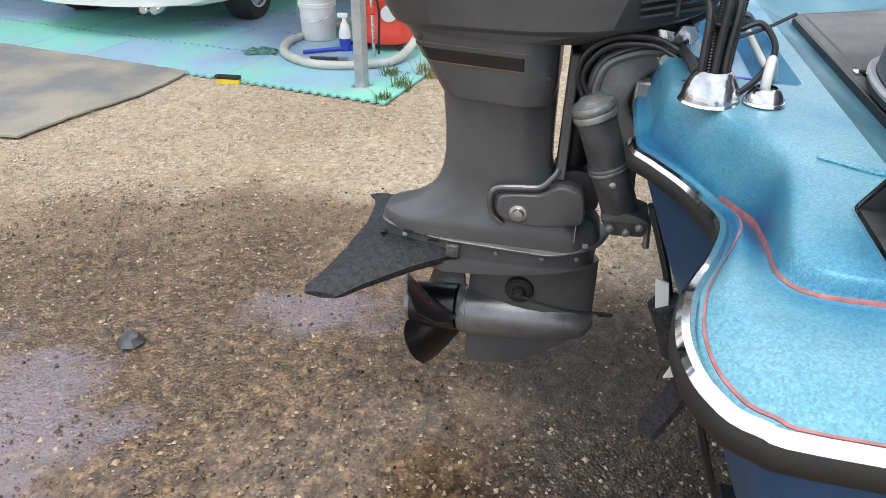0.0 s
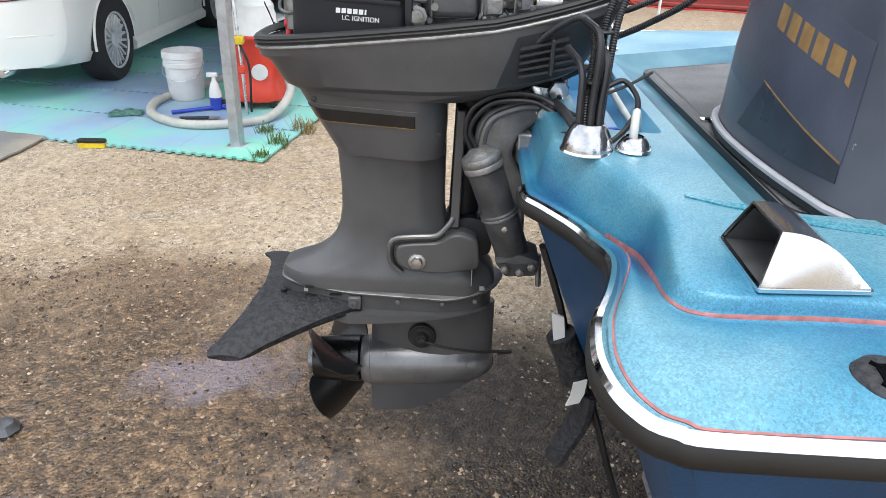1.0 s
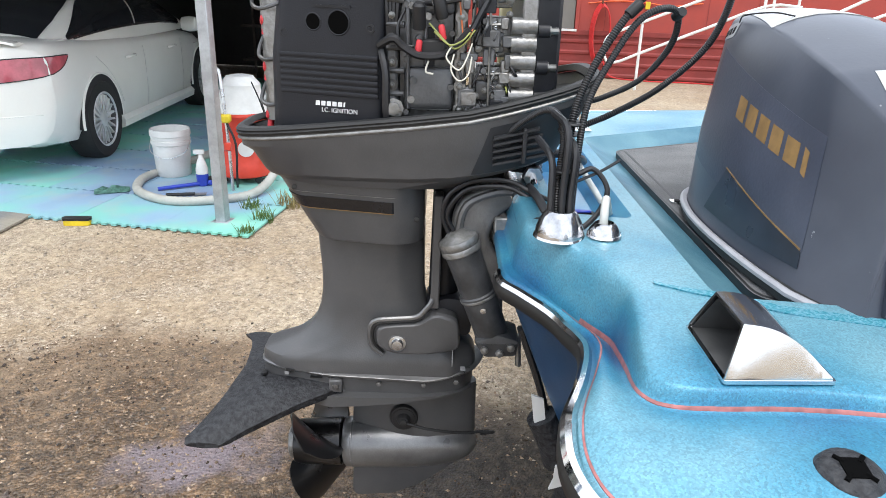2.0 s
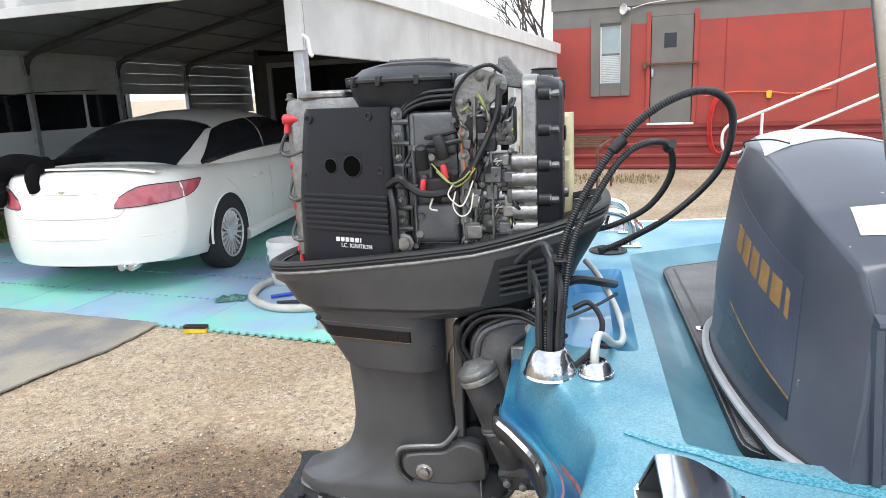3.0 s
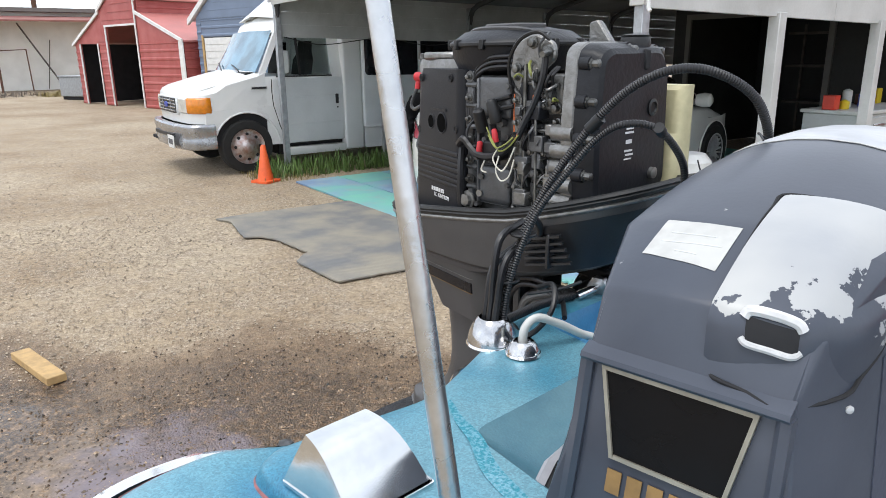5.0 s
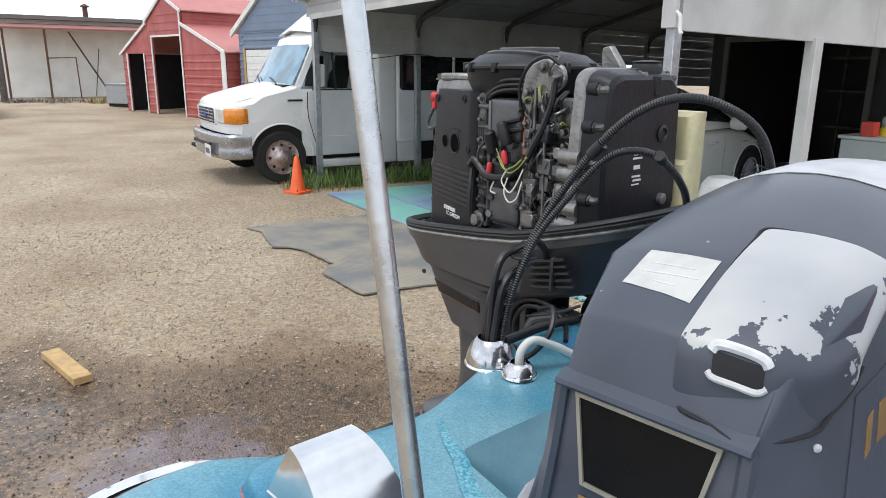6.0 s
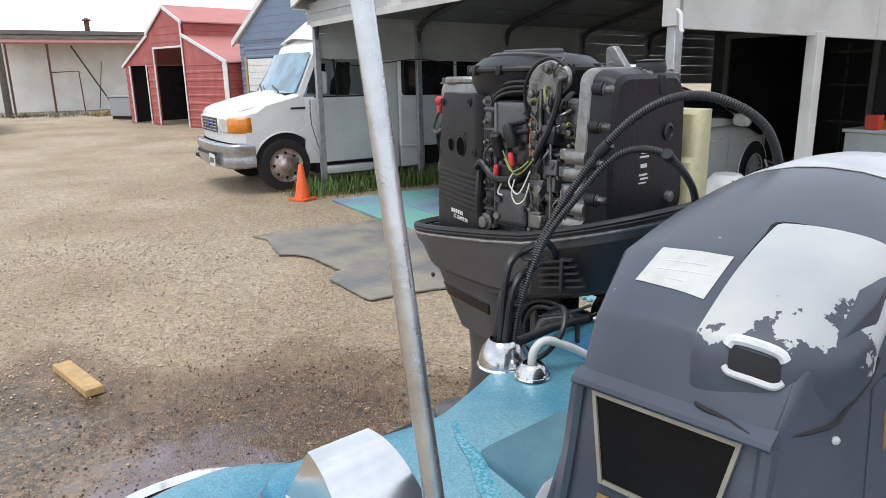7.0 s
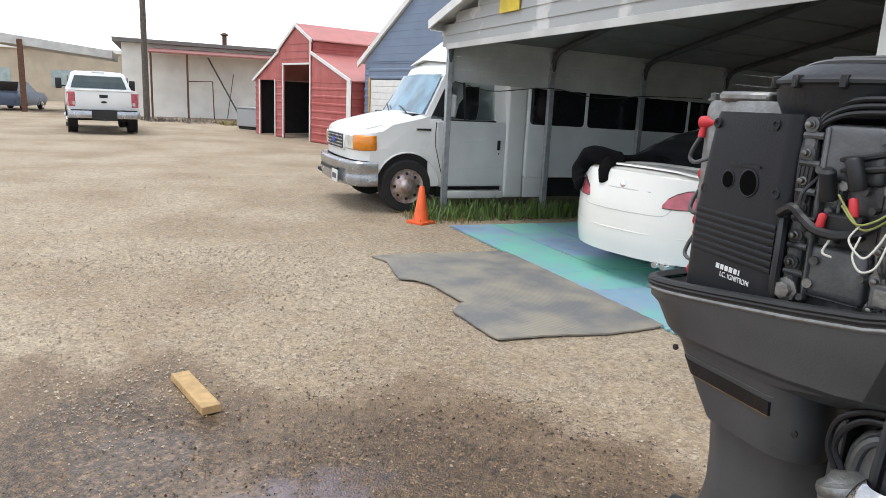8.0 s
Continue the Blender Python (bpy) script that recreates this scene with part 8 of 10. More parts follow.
    part("swivel_yoke", prism(rounded([(0.04, 0.7), (0.16, 0.7), (0.17, 0.79), (0.1, 0.8), (0.05, 0.78)], 0.015), -0.06, 0.06, 0.006), M_BLACKCAST, mo)
    for y0, y1 in ((-0.118, -0.082), (0.085, 0.115)):
        arm = [(0.118, 0.93), (0.105, 0.985), (0.11, 1.035), (0.128, 1.068), (0.165, 1.088), (0.21, 1.1), (0.25, 1.098), (0.272, 1.08), (0.268, 1.058), (0.235, 1.048), (0.212, 1.03), (0.196, 1.006), (0.19, 0.975), (0.2, 0.955), (0.225, 0.93), (0.235, 0.72), (0.195, 0.7), (0.17, 0.78), (0.15, 0.88)]
        cb = part("clamp_bracket", prism(rounded(arm, 0.014), y0, y1, 0.011, 3), M_BRACKET, mo, "grey cast clamp bracket")
        part("clamp_bolt", lathe([(0.017, 0), (0.017, 0.004), (0.01, 0.006), (0.01, 0.014), (0.003, 0.015)], 6, T(0.248, y0, 1.077) @ pose(0, 0, 0, 90, 0, 0)), M_ALU, cb)
        part("arm_ridge", tube([(0.122, y0 - 0.001, 0.99), (0.13, y0 - 0.001, 1.035), (0.15, y0 - 0.001, 1.062), (0.2, y0 - 0.001, 1.082), (0.235, y0 - 0.001, 1.084)], 0.009, 8), M_BRACKET, cb)
    part("transom_pad", box(0.2, 0.262, -0.128, -0.086, 0.962, 1.028, 0.004), M_GREYCAST, mo, "scuffed bare metal transom pad")
    part("pad_bolt", lathe([(0.008, 0), (0.008, 0.008), (0.003, 0.009)], 6, T(0.222, -0.128, 0.985) @ pose(0, 0, 0, 90, 0, 0)), M_STEELDULL, mo)
    part("tilt_tube", cyl((0.248, -0.15, 1.077), (0.248, 0.15, 1.077), 0.014, n=16), M_ALU, mo)
    ax0, ax1 = Vector((0.212, -0.125, 0.735)), Vector((0.118, -0.125, 0.985))
    tm = Matrix.Translation(ax0) @ (ax1 - ax0).to_track_quat("Z", "Y").to_matrix().to_4x4()
    tc = part("tilt_motor", lathe([(0.03, -0.012), (0.036, -0.005), (0.037, 0.012), (0.039, 0.018), (0.04, 0.11), (0.043, 0.113), (0.043, 0.12), (0.039, 0.123), (0.04, 0.2), (0.0405, 0.215), (0.042, 0.228)], 32, tm), M_TILT, mo, "dark grey power-tilt cylinder")
    part("tilt_cap", lathe([(0.043, 0.226), (0.0455, 0.229), (0.0455, 0.24), (0.044, 0.242), (0.0455, 0.245), (0.0455, 0.254), (0.043, 0.26), (0.03, 0.266), (0.018, 0.278), (0.01, 0.279)], 32, tm), M_GREYCAST, tc, "bare metal end cap")
    part("band", lathe([(0.041, 0.108), (0.0435, 0.11), (0.0435, 0.115), (0.041, 0.117)], 32, tm), M_GREYCAST, tc)
    part("tilt_screw", lathe([(0.007, 0), (0.007, 0.003), (0.002, 0.004)], 10, T(0.183, -0.164, 0.82) @ pose(0, 0, 0, 90, 0, 0)), M_ALU, tc)
    part("tilt_foot", prism(rounded([(0.165, 0.74), (0.19, 0.7), (0.265, 0.705), (0.27, 0.745), (0.22, 0.76)], 0.01), -0.165, -0.07, 0.008), M_TILT, tc)
    for x, z in ((0.19, 0.722), (0.225, 0.715), (0.25, 0.73)):
        part("foot_bolt", lathe([(0.009, 0), (0.009, 0.01), (0.003, 0.012)], 8, T(x, -0.163, z) @ pose(0, 0, 0, 90, 0, 0)), M_GREYCAST, tc)
    part("lock_rod", cyl((0.27, -0.12, 0.74), (0.275, -0.125, 0.66), 0.007, n=8), M_GREYCAST, mo)
    for o in (0.0, 0.014):
        part("tilt_cable", tube([(0.1 + o, -0.125, 0.99), (0.086 + o * 0.7, -0.13, 1.03), (0.1 + o, -0.135, 1.08 - o * 0.6), (0.15, -0.14, 1.112 - o), (0.22, -0.15, 1.118 - o), (0.27, -0.165, 1.1 - o), (0.32, -0.22, 1.09)], 0.0052, 8), M_LOOM, mo)
    part("trim_lead", tube([(0.25, -0.13, 1.07), (0.262, -0.18, 1.05), (0.275, -0.25, 1.03), (0.285, -0.32, 1.06), (0.29, -0.37, 1.1)], 0.0065, 8, 8, None, 0.001, 0.003), M_LOOM, mo)
    # lead along the deck edge
    part("ground_lead", tube([(0.3, -0.33, 1.088), (0.26, -0.31, 1.085), (0.235, -0.31, 1.03), (0.225, -0.3, 0.96), (0.23, -0.27, 0.9)], 0.0042, 8), M_LOOM, mo)
    return mo


motor_ob = motor()


def propeller(parent):
    ax = T(-0.228, 0, 0.335) @ pose(0, 0, 0, 0, -3, 0) @ pose(0, 0, 0, 0, 90, 0)
    hub = part("propeller", lathe([(0.05, -0.066), (0.0585, -0.063), (0.0605, -0.05), (0.0625, 0.0), (0.0635, 0.06), (0.05, 0.064)], 36, ax), M_PROP, parent, "glossy black three-bladed propeller")
    part("prop_nut", lathe([(0.02, -0.084), (0.036, -0.082), (0.043, -0.078), (0.045, -0.064), (0.03, -0.062)], 24, ax), M_GREYCAST, hub, "bare metal thrust hub")
    for k in range(3):
        bm = bmesh.new()
        rows = []
        nr, nc = 11, 11
        for i in range(nr):
            s = i / (nr - 1)
            r = 0.055 + 0.128 * s
            chord = 0.185 * max(0.16, math.sin(math.pi * (0.27 + 0.71 * s))) ** 0.6
            pitch = math.atan2(0.105, r)
            row = []
            for j in range(nc):
                q = (j / (nc - 1) - 0.5) * chord
                ang = (q * math.cos(pitch)) / r + 0.35 * s
                zz = q * math.sin(pitch) - 0.02 * s * s
                row.append(Vector((r * math.cos(ang), r * math.sin(ang), zz)))
            rows.append(row)
        rot = pose(0, 0, 0, 0, 0, 120 * k - 26)
        vs = [[bm.verts.new(ax @ rot @ p) for p in row] for row in rows]
        for a, b in zip(vs, vs[1:]):
            for i in range(nc - 1):
                bm.faces.new((a[i], a[i + 1], b[i + 1], b[i]))
        bmesh.ops.recalc_face_normals(bm, faces=bm.faces)
        bmesh.ops.solidify(bm, geom=bm.faces[:], thickness=0.005)
        part("blade", bm, M_PROP, hub, angle=60)


propeller(motor_ob)


def hydrofoil():
    """Black plastic stabiliser fin bolted on the plate: two broad drooping wings with rounded tips."""
    hf = thing("hydrofoil_fin", MM @ T(-0.25, 0, 0.5505), "pitted black plastic hydrofoil fin clamped to the motor", "hydrofoil")
    def row(y, x0, x1, z, th):
        n = 12
        up = [(x0 + (x1 - x0) * j / n, y, z + th * (0.3 + 0.7 * math.sin(math.pi * (0.1 + 0.8 * j / n)))) for j in range(n + 1)]
        return up + [(x1 - 0.004, y, z - th * 0.1), ((x0 + x1) / 2, y, z - th * 0.35), (x0 + 0.004, y, z + th * 0.1)]
    for s in (-1, 1):
        rows = ((0.0, -0.165, 0.1, -0.002, 0.03), (0.04, -0.168, 0.12, -0.002, 0.032), (0.085, -0.175, 0.1, -0.006, 0.032), (0.115, -0.18, 0.055, -0.01, 0.03), (0.15, -0.19, 0.0, -0.017, 0.03), (0.19, -0.205, -0.055, -0.027, 0.028), (0.225, -0.222, -0.105, -0.037, 0.026), (0.25, -0.238, -0.135, -0.044, 0.022), (0.262, -0.236, -0.155, -0.047, 0.012))
        part("wing", loft([row(s * y, *q) for y, *q in rows]), M_FINBLACK, hf, angle=35)
        for x, y in ((-0.02, 0.06), (-0.1, 0.06)):
            part("fin_bolt", lathe([(0.009, 0), (0.009, 0.006), (0.003, 0.007)], 8, T(x, s * y, 0.027)), M_BLACKPL, hf)
    part("bridge", box(-0.09, 0.05, -0.04, 0.04, -0.034, -0.016, 0.006), M_FINBLACK, hf)


hydrofoil()


# ---- powerhead ----
def bolt(parent, x, y, z, r=0.007, h=0.008, rot=(90, 0, 0), material=None, name="bolt"):
    part(name, lathe([(r * 1.5, 0), (r * 1.5, h * 0.25), (r, h * 0.3), (r, h), (r * 0.4, h * 1.1)], 8, T(x, y, z) @ pose(0, 0, 0, *rot)), material or M_STEELDULL, parent)


# flat pure black that stands for the shade in holes left uncut
M_PORT = mat("black_recess", (0.002, 0.002, 0.002), 0.95, 0, 0.05, 10, spec=0.05)


def ignition_cover():
    ic = thing("ignition_cover", MM, "matt black ignition cover with ribs and white print", "engine cover")
    plan = [(-0.262, 0.02), (-0.262, -0.045), (-0.245, -0.078), (-0.06, -0.136), (-0.04, -0.13), (-0.036, 0.02)]
    def ring(k, z, lean):
        return [(((x + 0.15) * k - 0.15 if x < -0.15 else x) + lean, y, z) for x, y in rounded(plan, 0.012, 3)]
    part("shell", loft([ring(1.24, 1.205, -0.002), ring(1.22, 1.36, 0.0), ring(1.2, 1.372, 0.0), ring(1.1, 1.47, 0.002), ring(1.03, 1.535, 0.004), ring(0.98, 1.547, 0.004)]), M_IGN, ic, angle=30)
    # ribs on the lower half of the near face
    d = Vector((0.185, -0.058, 0)).normalized()
    n = Vector((d.y, -d.x, 0))
    a, b = Vector((-0.262, -0.0765, 0)), Vector((-0.052, -0.139, 0))
    for i in range(7):
        z = 1.278 + i * 0.0125
        bm = loft([[p + n * o + Vector((0, 0, z + h)) for o, h in ((-0.004, 0.0), (0.002, 0.0006), (0.0026, 0.002), (0.0026, 0.0084), (0.002, 0.0098), (-0.004, 0.0104))] for p in (a, b)])
        part("rib", bm, M_IGN, ic)
    rot = Matrix.Translation((0, 0, 0)) @ (-n).to_track_quat("-Z", "Y").to_matrix().to_4x4()
    def onface(s, z, out=0.0):
        p = a.lerp(b, s)
        return Vector((p.x, p.y, z)) + n * out
    face = Matrix(((d.x, 0, n.x, 0), (d.y, 0, n.y, 0), (0, 1, 0, 0), (0, 0, 0, 1)))
    for s, r in ((0.36, 0.0165), (0.615, 0.0235)):
        p = onface(s, 1.424, 0.0)
        ring_ = part("port_ring", lathe([(r, -0.004), (r + 0.002, 0.0006), (r, 0.0016), (r - 0.002, 0.0006), (r - 0.004, -0.004)], 28, Matrix.Translation(p) @ face, None, False), M_IGN, ic)
        part("port_hole", lathe([(r - 0.0012, -0.002), (r - 0.0015, 0.0012), (0.002, 0.0013)], 28, Matrix.Translation(p) @ face), M_PORT, ring_)
    for s, z in ((0.12, 1.525), (0.83, 1.528), (0.93, 1.415), (0.05, 1.4)):
        p = onface(s, z, -0.001)
        part("screw_recess", lathe([(0.009, -0.003), (0.0095, 0.002), (0.006, 0.0022), (0.004, -0.001)], 12, Matrix.Translation(p) @ face), M_DARK, ic)
    # maker's name stands as plain blocks; the line under it is lettered
    bm = bmesh.new()
    for i in range(6):
        p = onface(0.36 + i * 0.058, 1.2575, 0.002)
        w = 0.0095 if i != 5 else 0.0035
        loft([[p + d * q + Vector((0, 0, h)) + n * o for q, h in ((0, 0), (w, 0), (w + 0.001, 0.0095), (0.001, 0.0095))] for o in (0, 0.0008)], bm)
    part("maker_blocks", bm, M_WHITEPRINT, ic, smooth=False)
    p = onface(0.42, 1.2445, 0.0022)
    letters("print", "I.C. IGNITION", 0.0135, Matrix.Translation(p) @ face, M_WHITEPRINT, ic)
    p = onface(0.35, 1.452, 0.0012)
    part("worn_print", loft([[p + d * q + Vector((0, 0, h)) + n * o for q, h in ((0, 0), (0.085, 0), (0.085, 0.005), (0, 0.005))] for o in (0, 0.0006)]), M_BLACKCAST, ic, smooth=False)


ignition_cover()


M_ENGGREY = mat("grey_engine_paint", (0.12, 0.124, 0.13), 0.42, 0.2, 0.15, 12, 0.25, 120, (0.08, 0.082, 0.086))


def powerhead():
    ph = thing("engine_block", MM, "exposed two-stroke engine block with grey and black castings", "engine")
    # block and crankcase
    part("cylinder_block", loft([[(x, y, z) for x, y in rounded([(-0.23, -0.035), (-0.05, -0.085), (0.06, -0.09), (0.12, -0.075), (0.12, 0.12), (-0.2, 0.13)], 0.02)] for z in (1.2, 1.53)]), M_DARKCAST, ph)
    part("exhaust_cover", box(-0.012, 0.1, -0.122, -0.088, 1.235, 1.535, 0.014, seg=2), M_DARKCAST, ph)
    part("cover_bulge", box(0.0, 0.1, -0.135, -0.118, 1.445, 1.535, 0.014, seg=3), M_ENGGREY, ph)
    part("cover_bulge", box(0.0, 0.1, -0.135, -0.12, 1.26, 1.345, 0.014, seg=3), M_ENGGREY, ph)
    for x in (-0.025, 0.113):
        fl = part("flange_rib", box(x - 0.013, x + 0.013, -0.128, -0.09, 1.25, 1.545, 0.006), M_GREYCAST if x > 0 else M_ENGGREY, ph)
        for i in range(7):
            bolt(fl, x, -0.128, 1.262 + i * 0.045, 0.0048, 0.012)
            part("boss", cyl((x, -0.09, 1.262 + i * 0.045), (x, -0.129, 1.262 + i * 0.045), 0.0125, n=12), M_GREYCAST if x > 0 else M_DARKCAST, fl)
    for i in range(6):
        z = 1.29 + i * 0.045
        part("boss_rib", cyl((-0.035, -0.125, z), (0.0, -0.128, z), 0.006, n=8), M_DARKCAST, ph)
    # silver cylinder head at the aft end
    part("cylinder_head", loft([[(x, y, z) for x, y in rounded([(-0.315, -0.03), (-0.18, -0.06), (-0.1, -0.05), (-0.1, 0.11), (-0.315, 0.1)], 0.025)] for z in (1.21, 1.55)] + [[(x * 0.95 - 0.01, y * 0.9, 1.568) for x, y in rounded([(-0.315, -0.03), (-0.18, -0.06), (-0.1, -0.05), (-0.1, 0.11), (-0.315, 0.1)], 0.025)]]), M_GREYCAST, ph, "bare silver-grey casting")
    part("head_top", box(-0.27, -0.16, -0.05, 0.03, 1.566, 1.585, 0.006), M_GREYCAST, ph)
    for x in (-0.3, -0.27, -0.2):
        bolt(ph, x, -0.02, 1.567, 0.008, 0.014, (0, 0, 0))
    # flywheel cover
    fc = part("flywheel_cover", lathe([(0.1, 1.53), (0.135, 1.545), (0.147, 1.57), (0.15, 1.593), (0.153, 1.6), (0.15, 1.606), (0.14, 1.612), (0.12, 1.626), (0.06, 1.636), (0.01, 1.638)], 48, T(-0.008, 0.01, 0)), M_BLACKCAST, ph, "round black flywheel cover")
    part("cover_seam", lathe([(0.1525, 1.594), (0.1555, 1.597), (0.1555, 1.602), (0.1525, 1.605)], 48, T(-0.008, 0.01, 0)), M_BLACKPL, fc)
    for k in range(12):
        a = k * math.pi / 6 + 0.2
        c, s = math.cos(a), math.sin(a)
        part("cover_lug", box(-0.008, 0.008, -0.006, 0.006, 0, 0.022, 0.002), M_BLACKPL, fc).matrix_basis = T(-0.008 + 0.152 * c, 0.01 + 0.152 * s, 1.588) @ pose(0, 0, 0, 0, 0, math.degrees(a))
    part("cover_plate", prism(rounded([(-0.06, -0.05), (0.05, -0.055), (0.07, 0.02), (-0.05, 0.03)], 0.012), 1.63, 1.643, 0.003, 1, axis="z"), M_GREYPAINT, fc)
    part("cover_ridge", tube([(-0.12, -0.04, 1.62), (-0.04, -0.085, 1.631), (0.06, -0.08, 1.63), (0.11, -0.03, 1.62)], 0.005, 6), M_GREYPAINT, fc)
    # throttle cam plate, forward near top
    cp = part("cam_plate", prism(rounded([(0.085, 1.53), (0.1, 1.6), (0.15, 1.618), (0.2, 1.6), (0.205, 1.57), (0.16, 1.535), (0.12, 1.505)], 0.012), -0.125, -0.112, 0.003, 1), M_GREYCAST, ph, "silver throttle bracket")
    for x, z in ((0.11, 1.55), (0.15, 1.6), (0.19, 1.585)):
        bolt(cp, x, -0.125, z, 0.008, 0.012)
    part("cam_shaft", cyl((0.19, -0.11, 1.585), (0.2, -0.16, 1.578), 0.007, 0.006, 12), M_STEELDULL, cp)
    part("cam_loop", tube([(0.1, -0.13, 1.5), (0.098, -0.14, 1.56), (0.13, -0.145, 1.605), (0.17, -0.14, 1.62), (0.195, -0.13, 1.605)], 0.004, 6), M_BLACKPL, cp)
    part("pulley", lathe([(0.02, -0.008), (0.026, -0.006), (0.022, 0), (0.026, 0.006), (0.02, 0.008)], 20, T(0.135, -0.12, 1.5) @ pose(0, 0, 0, 90, 0, 0)), M_BLACKCAST, ph)
    # carburettors between block and intake
    rng = random.Random(2)
    for i in range(3):
        z = 1.27 + i * 0.095
        cb = part("carburettor", box(0.135, 0.215, -0.11, -0.03, z, z + 0.078, 0.008, seg=2), M_GREYCAST, ph, "grey cast carburettor")
        part("bowl", box(0.145, 0.2, -0.125, -0.11, z + 0.01, z + 0.05, 0.006, seg=2), M_DARKCAST, cb)
        part("linkage", cyl((0.128, -0.128, z + 0.06), (0.205, -0.13, z + 0.066), 0.0035, n=6), M_STEELDULL, cb)
        for k in range(4):
            bolt(cb, 0.148 + 0.017 * k, -0.126, z + 0.018 + 0.012 * (k % 2), 0.005, 0.006)
        part("jet", cyl((0.16, -0.11, z + 0.07), (0.16, -0.135, z + 0.07), 0.009, 0.006, 10), M_DARKCAST, cb)
        part("spring", tube([(0.18 + 0.004 * math.cos(q * 1.6), -0.128 + 0.004 * math.sin(q * 1.6), z + 0.02 + q * 0.0022) for q in range(24)], 0.0012, 4, 1), M_ALU, cb)
    part("link_rod", cyl((0.135, -0.133, 1.26), (0.138, -0.133, 1.56), 0.0042, n=8), M_STEELDULL, ph)
    part("link_rod", cyl((0.172, -0.137, 1.27), (0.168, -0.137, 1.55), 0.003, n=8), M_STEELDULL, ph)
    # intake: silver flange with horn bosses, black cover
    flange = [(-0.135, 1.275), (-0.14, 1.45), (-0.128, 1.585), (-0.1, 1.6), (0.1, 1.6), (0.13, 1.56), (0.14, 1.3), (0.12, 1.27)]
    sf = part("intake_flange", prism(rounded(flange, 0.02), 0.232, 0.262, 0.003, 1, axis="x"), M_GREYCAST, ph, "silver intake flange")
    for i in range(5):
        z = 1.292 + i * 0.034
        part("horn_boss", cyl((0.212, -0.13, z), (0.262, -0.13, z), 0.0165, n=16), M_GREYCAST, sf)
    ik = part("intake_cover", loft([[(x, (y) * k, 1.435 + (z - 1.435) * k) for y, z in rounded(flange, 0.02)] for x, k in ((0.2625, 0.985), (0.285, 0.97), (0.305, 0.92), (0.312, 0.86))]), M_BLACKCAST, ph, "black moulded intake cover", angle=25)
    for y, z in ((-0.12, 1.56), (-0.128, 1.49), (-0.13, 1.42), (-0.132, 1.35), (-0.125, 1.29), (0.0, 1.585), (0.1, 1.58), (0.12, 1.44)):
        bolt(ik, 0.285, y, z, 0.0075, 0.02, (0, 90, 0))
        part("cover_boss", cyl((0.265, y, z), (0.287, y, z), 0.014, n=12), M_BLACKCAST, ik)
    part("cover_plug", lathe([(0.016, 0), (0.018, 0.006), (0.012, 0.008), (0.01, 0.004), (0.002, 0.004)], 20, T(0.309, 0.06, 1.47) @ pose(0, 0, 0, 0, 90, 0)), M_BLACKPL, ik)
    part("drain_nipple", lathe([(0.012, 0), (0.012, 0.012), (0.006, 0.014)], 14, T(0.309, 0.07, 1.335) @ pose(0, 0, 0, 0, 90, 0)), M_GREYCAST, ik)
    part("cover_notch", box(0.3, 0.315, 0.02, 0.04, 1.545, 1.585, 0.003), M_DARK, ik)
    bm = bmesh.new()
    for k, (z, h) in enumerate(((1.44, 0.004), (1.432, 0.003), (1.424, 0.004), (1.404, 0.008), (1.388, 0.004), (1.38, 0.004), (1.372, 0.003))):
        box(0.3125, 0.3133, -0.035 + 0.004 * (k % 2), -0.01 + 0.003 * (k % 3), z, z + h, bm=bm)
    part("label_bars", bm, M_WHITEPRINT, ik, smooth=False)
    # filler block and hook behind the intake
    part("filler_neck", lathe([(0.03, 1.585), (0.031, 1.6), (0.028, 1.608), (0.03, 1.612), (0.012, 1.615)], 24, T(0.27, 0.05, 0)), M_BLACKPL, ph)
    part("lifting_eye", prism(rounded([(0.17, 1.58), (0.17, 1.64), (0.19, 1.645), (0.225, 1.6), (0.22, 1.57)], 0.006), 0.03, 0.05, 0.003, 1), M_GREYCAST, ph)
    # oil tank
    part("oil_tank", loft([[(x, y, z) for x, y in rounded([(0.2, 0.13 + e), (0.33, 0.13 + e), (0.335, 0.2), (0.22, 0.22)], 0.02)] for z, e in ((1.27, 0.0), (1.4, 0.0), (1.41, 0.012), (1.5, 0.02), (1.51, 0.03))]), M_TANK, ph, "yellowed plastic oil tank")
    # starter and relay boxes
    part("starter", lathe([(0.03, 1.25), (0.034, 1.26), (0.034, 1.42), (0.02, 1.43)], 20, T(0.05, -0.09, 0)), M_BLACKCAST, ph)
    part("relay_box", box(0.03, 0.085, -0.15, -0.12, 1.36, 1.4, 0.005), M_BLACKPL, ph)
    part("solenoid", lathe([(0.013, 0), (0.0135, 0.004), (0.0125, 0.045), (0.008, 0.05)], 16, T(0.03, -0.145, 1.42) @ pose(0, 0, 0, 18, 0, 0)), M_BLACKPL, ph)
    part("solenoid", lathe([(0.012, 0), (0.013, 0.004), (0.012, 0.045), (0.008, 0.05)], 16, T(0.075, -0.15, 1.44) @ pose(0, 0, 0, 10, -12, 0)), M_BLACKPL, ph)
    for x, z, r in ((0.028, 1.4, 8), (0.078, 1.43, -10)):
        part("terminal_boot", lathe([(0.0062, 0), (0.0072, 0.003), (0.0062, 0.026), (0.004, 0.029)], 12, T(x, -0.156, z - 0.03) @ pose(0, 0, 0, 0, r, 0)), M_BOOTRED, ph, "red terminal boot")
    bolt(ph, -0.02, -0.14, 1.262, 0.014, 0.014, material=M_GREYCAST, name="clamp_nut")
    part("shift_rod", cyl((0.0, -0.13, 1.238), (0.12, -0.14, 1.235), 0.004, n=6), M_ALU, ph)
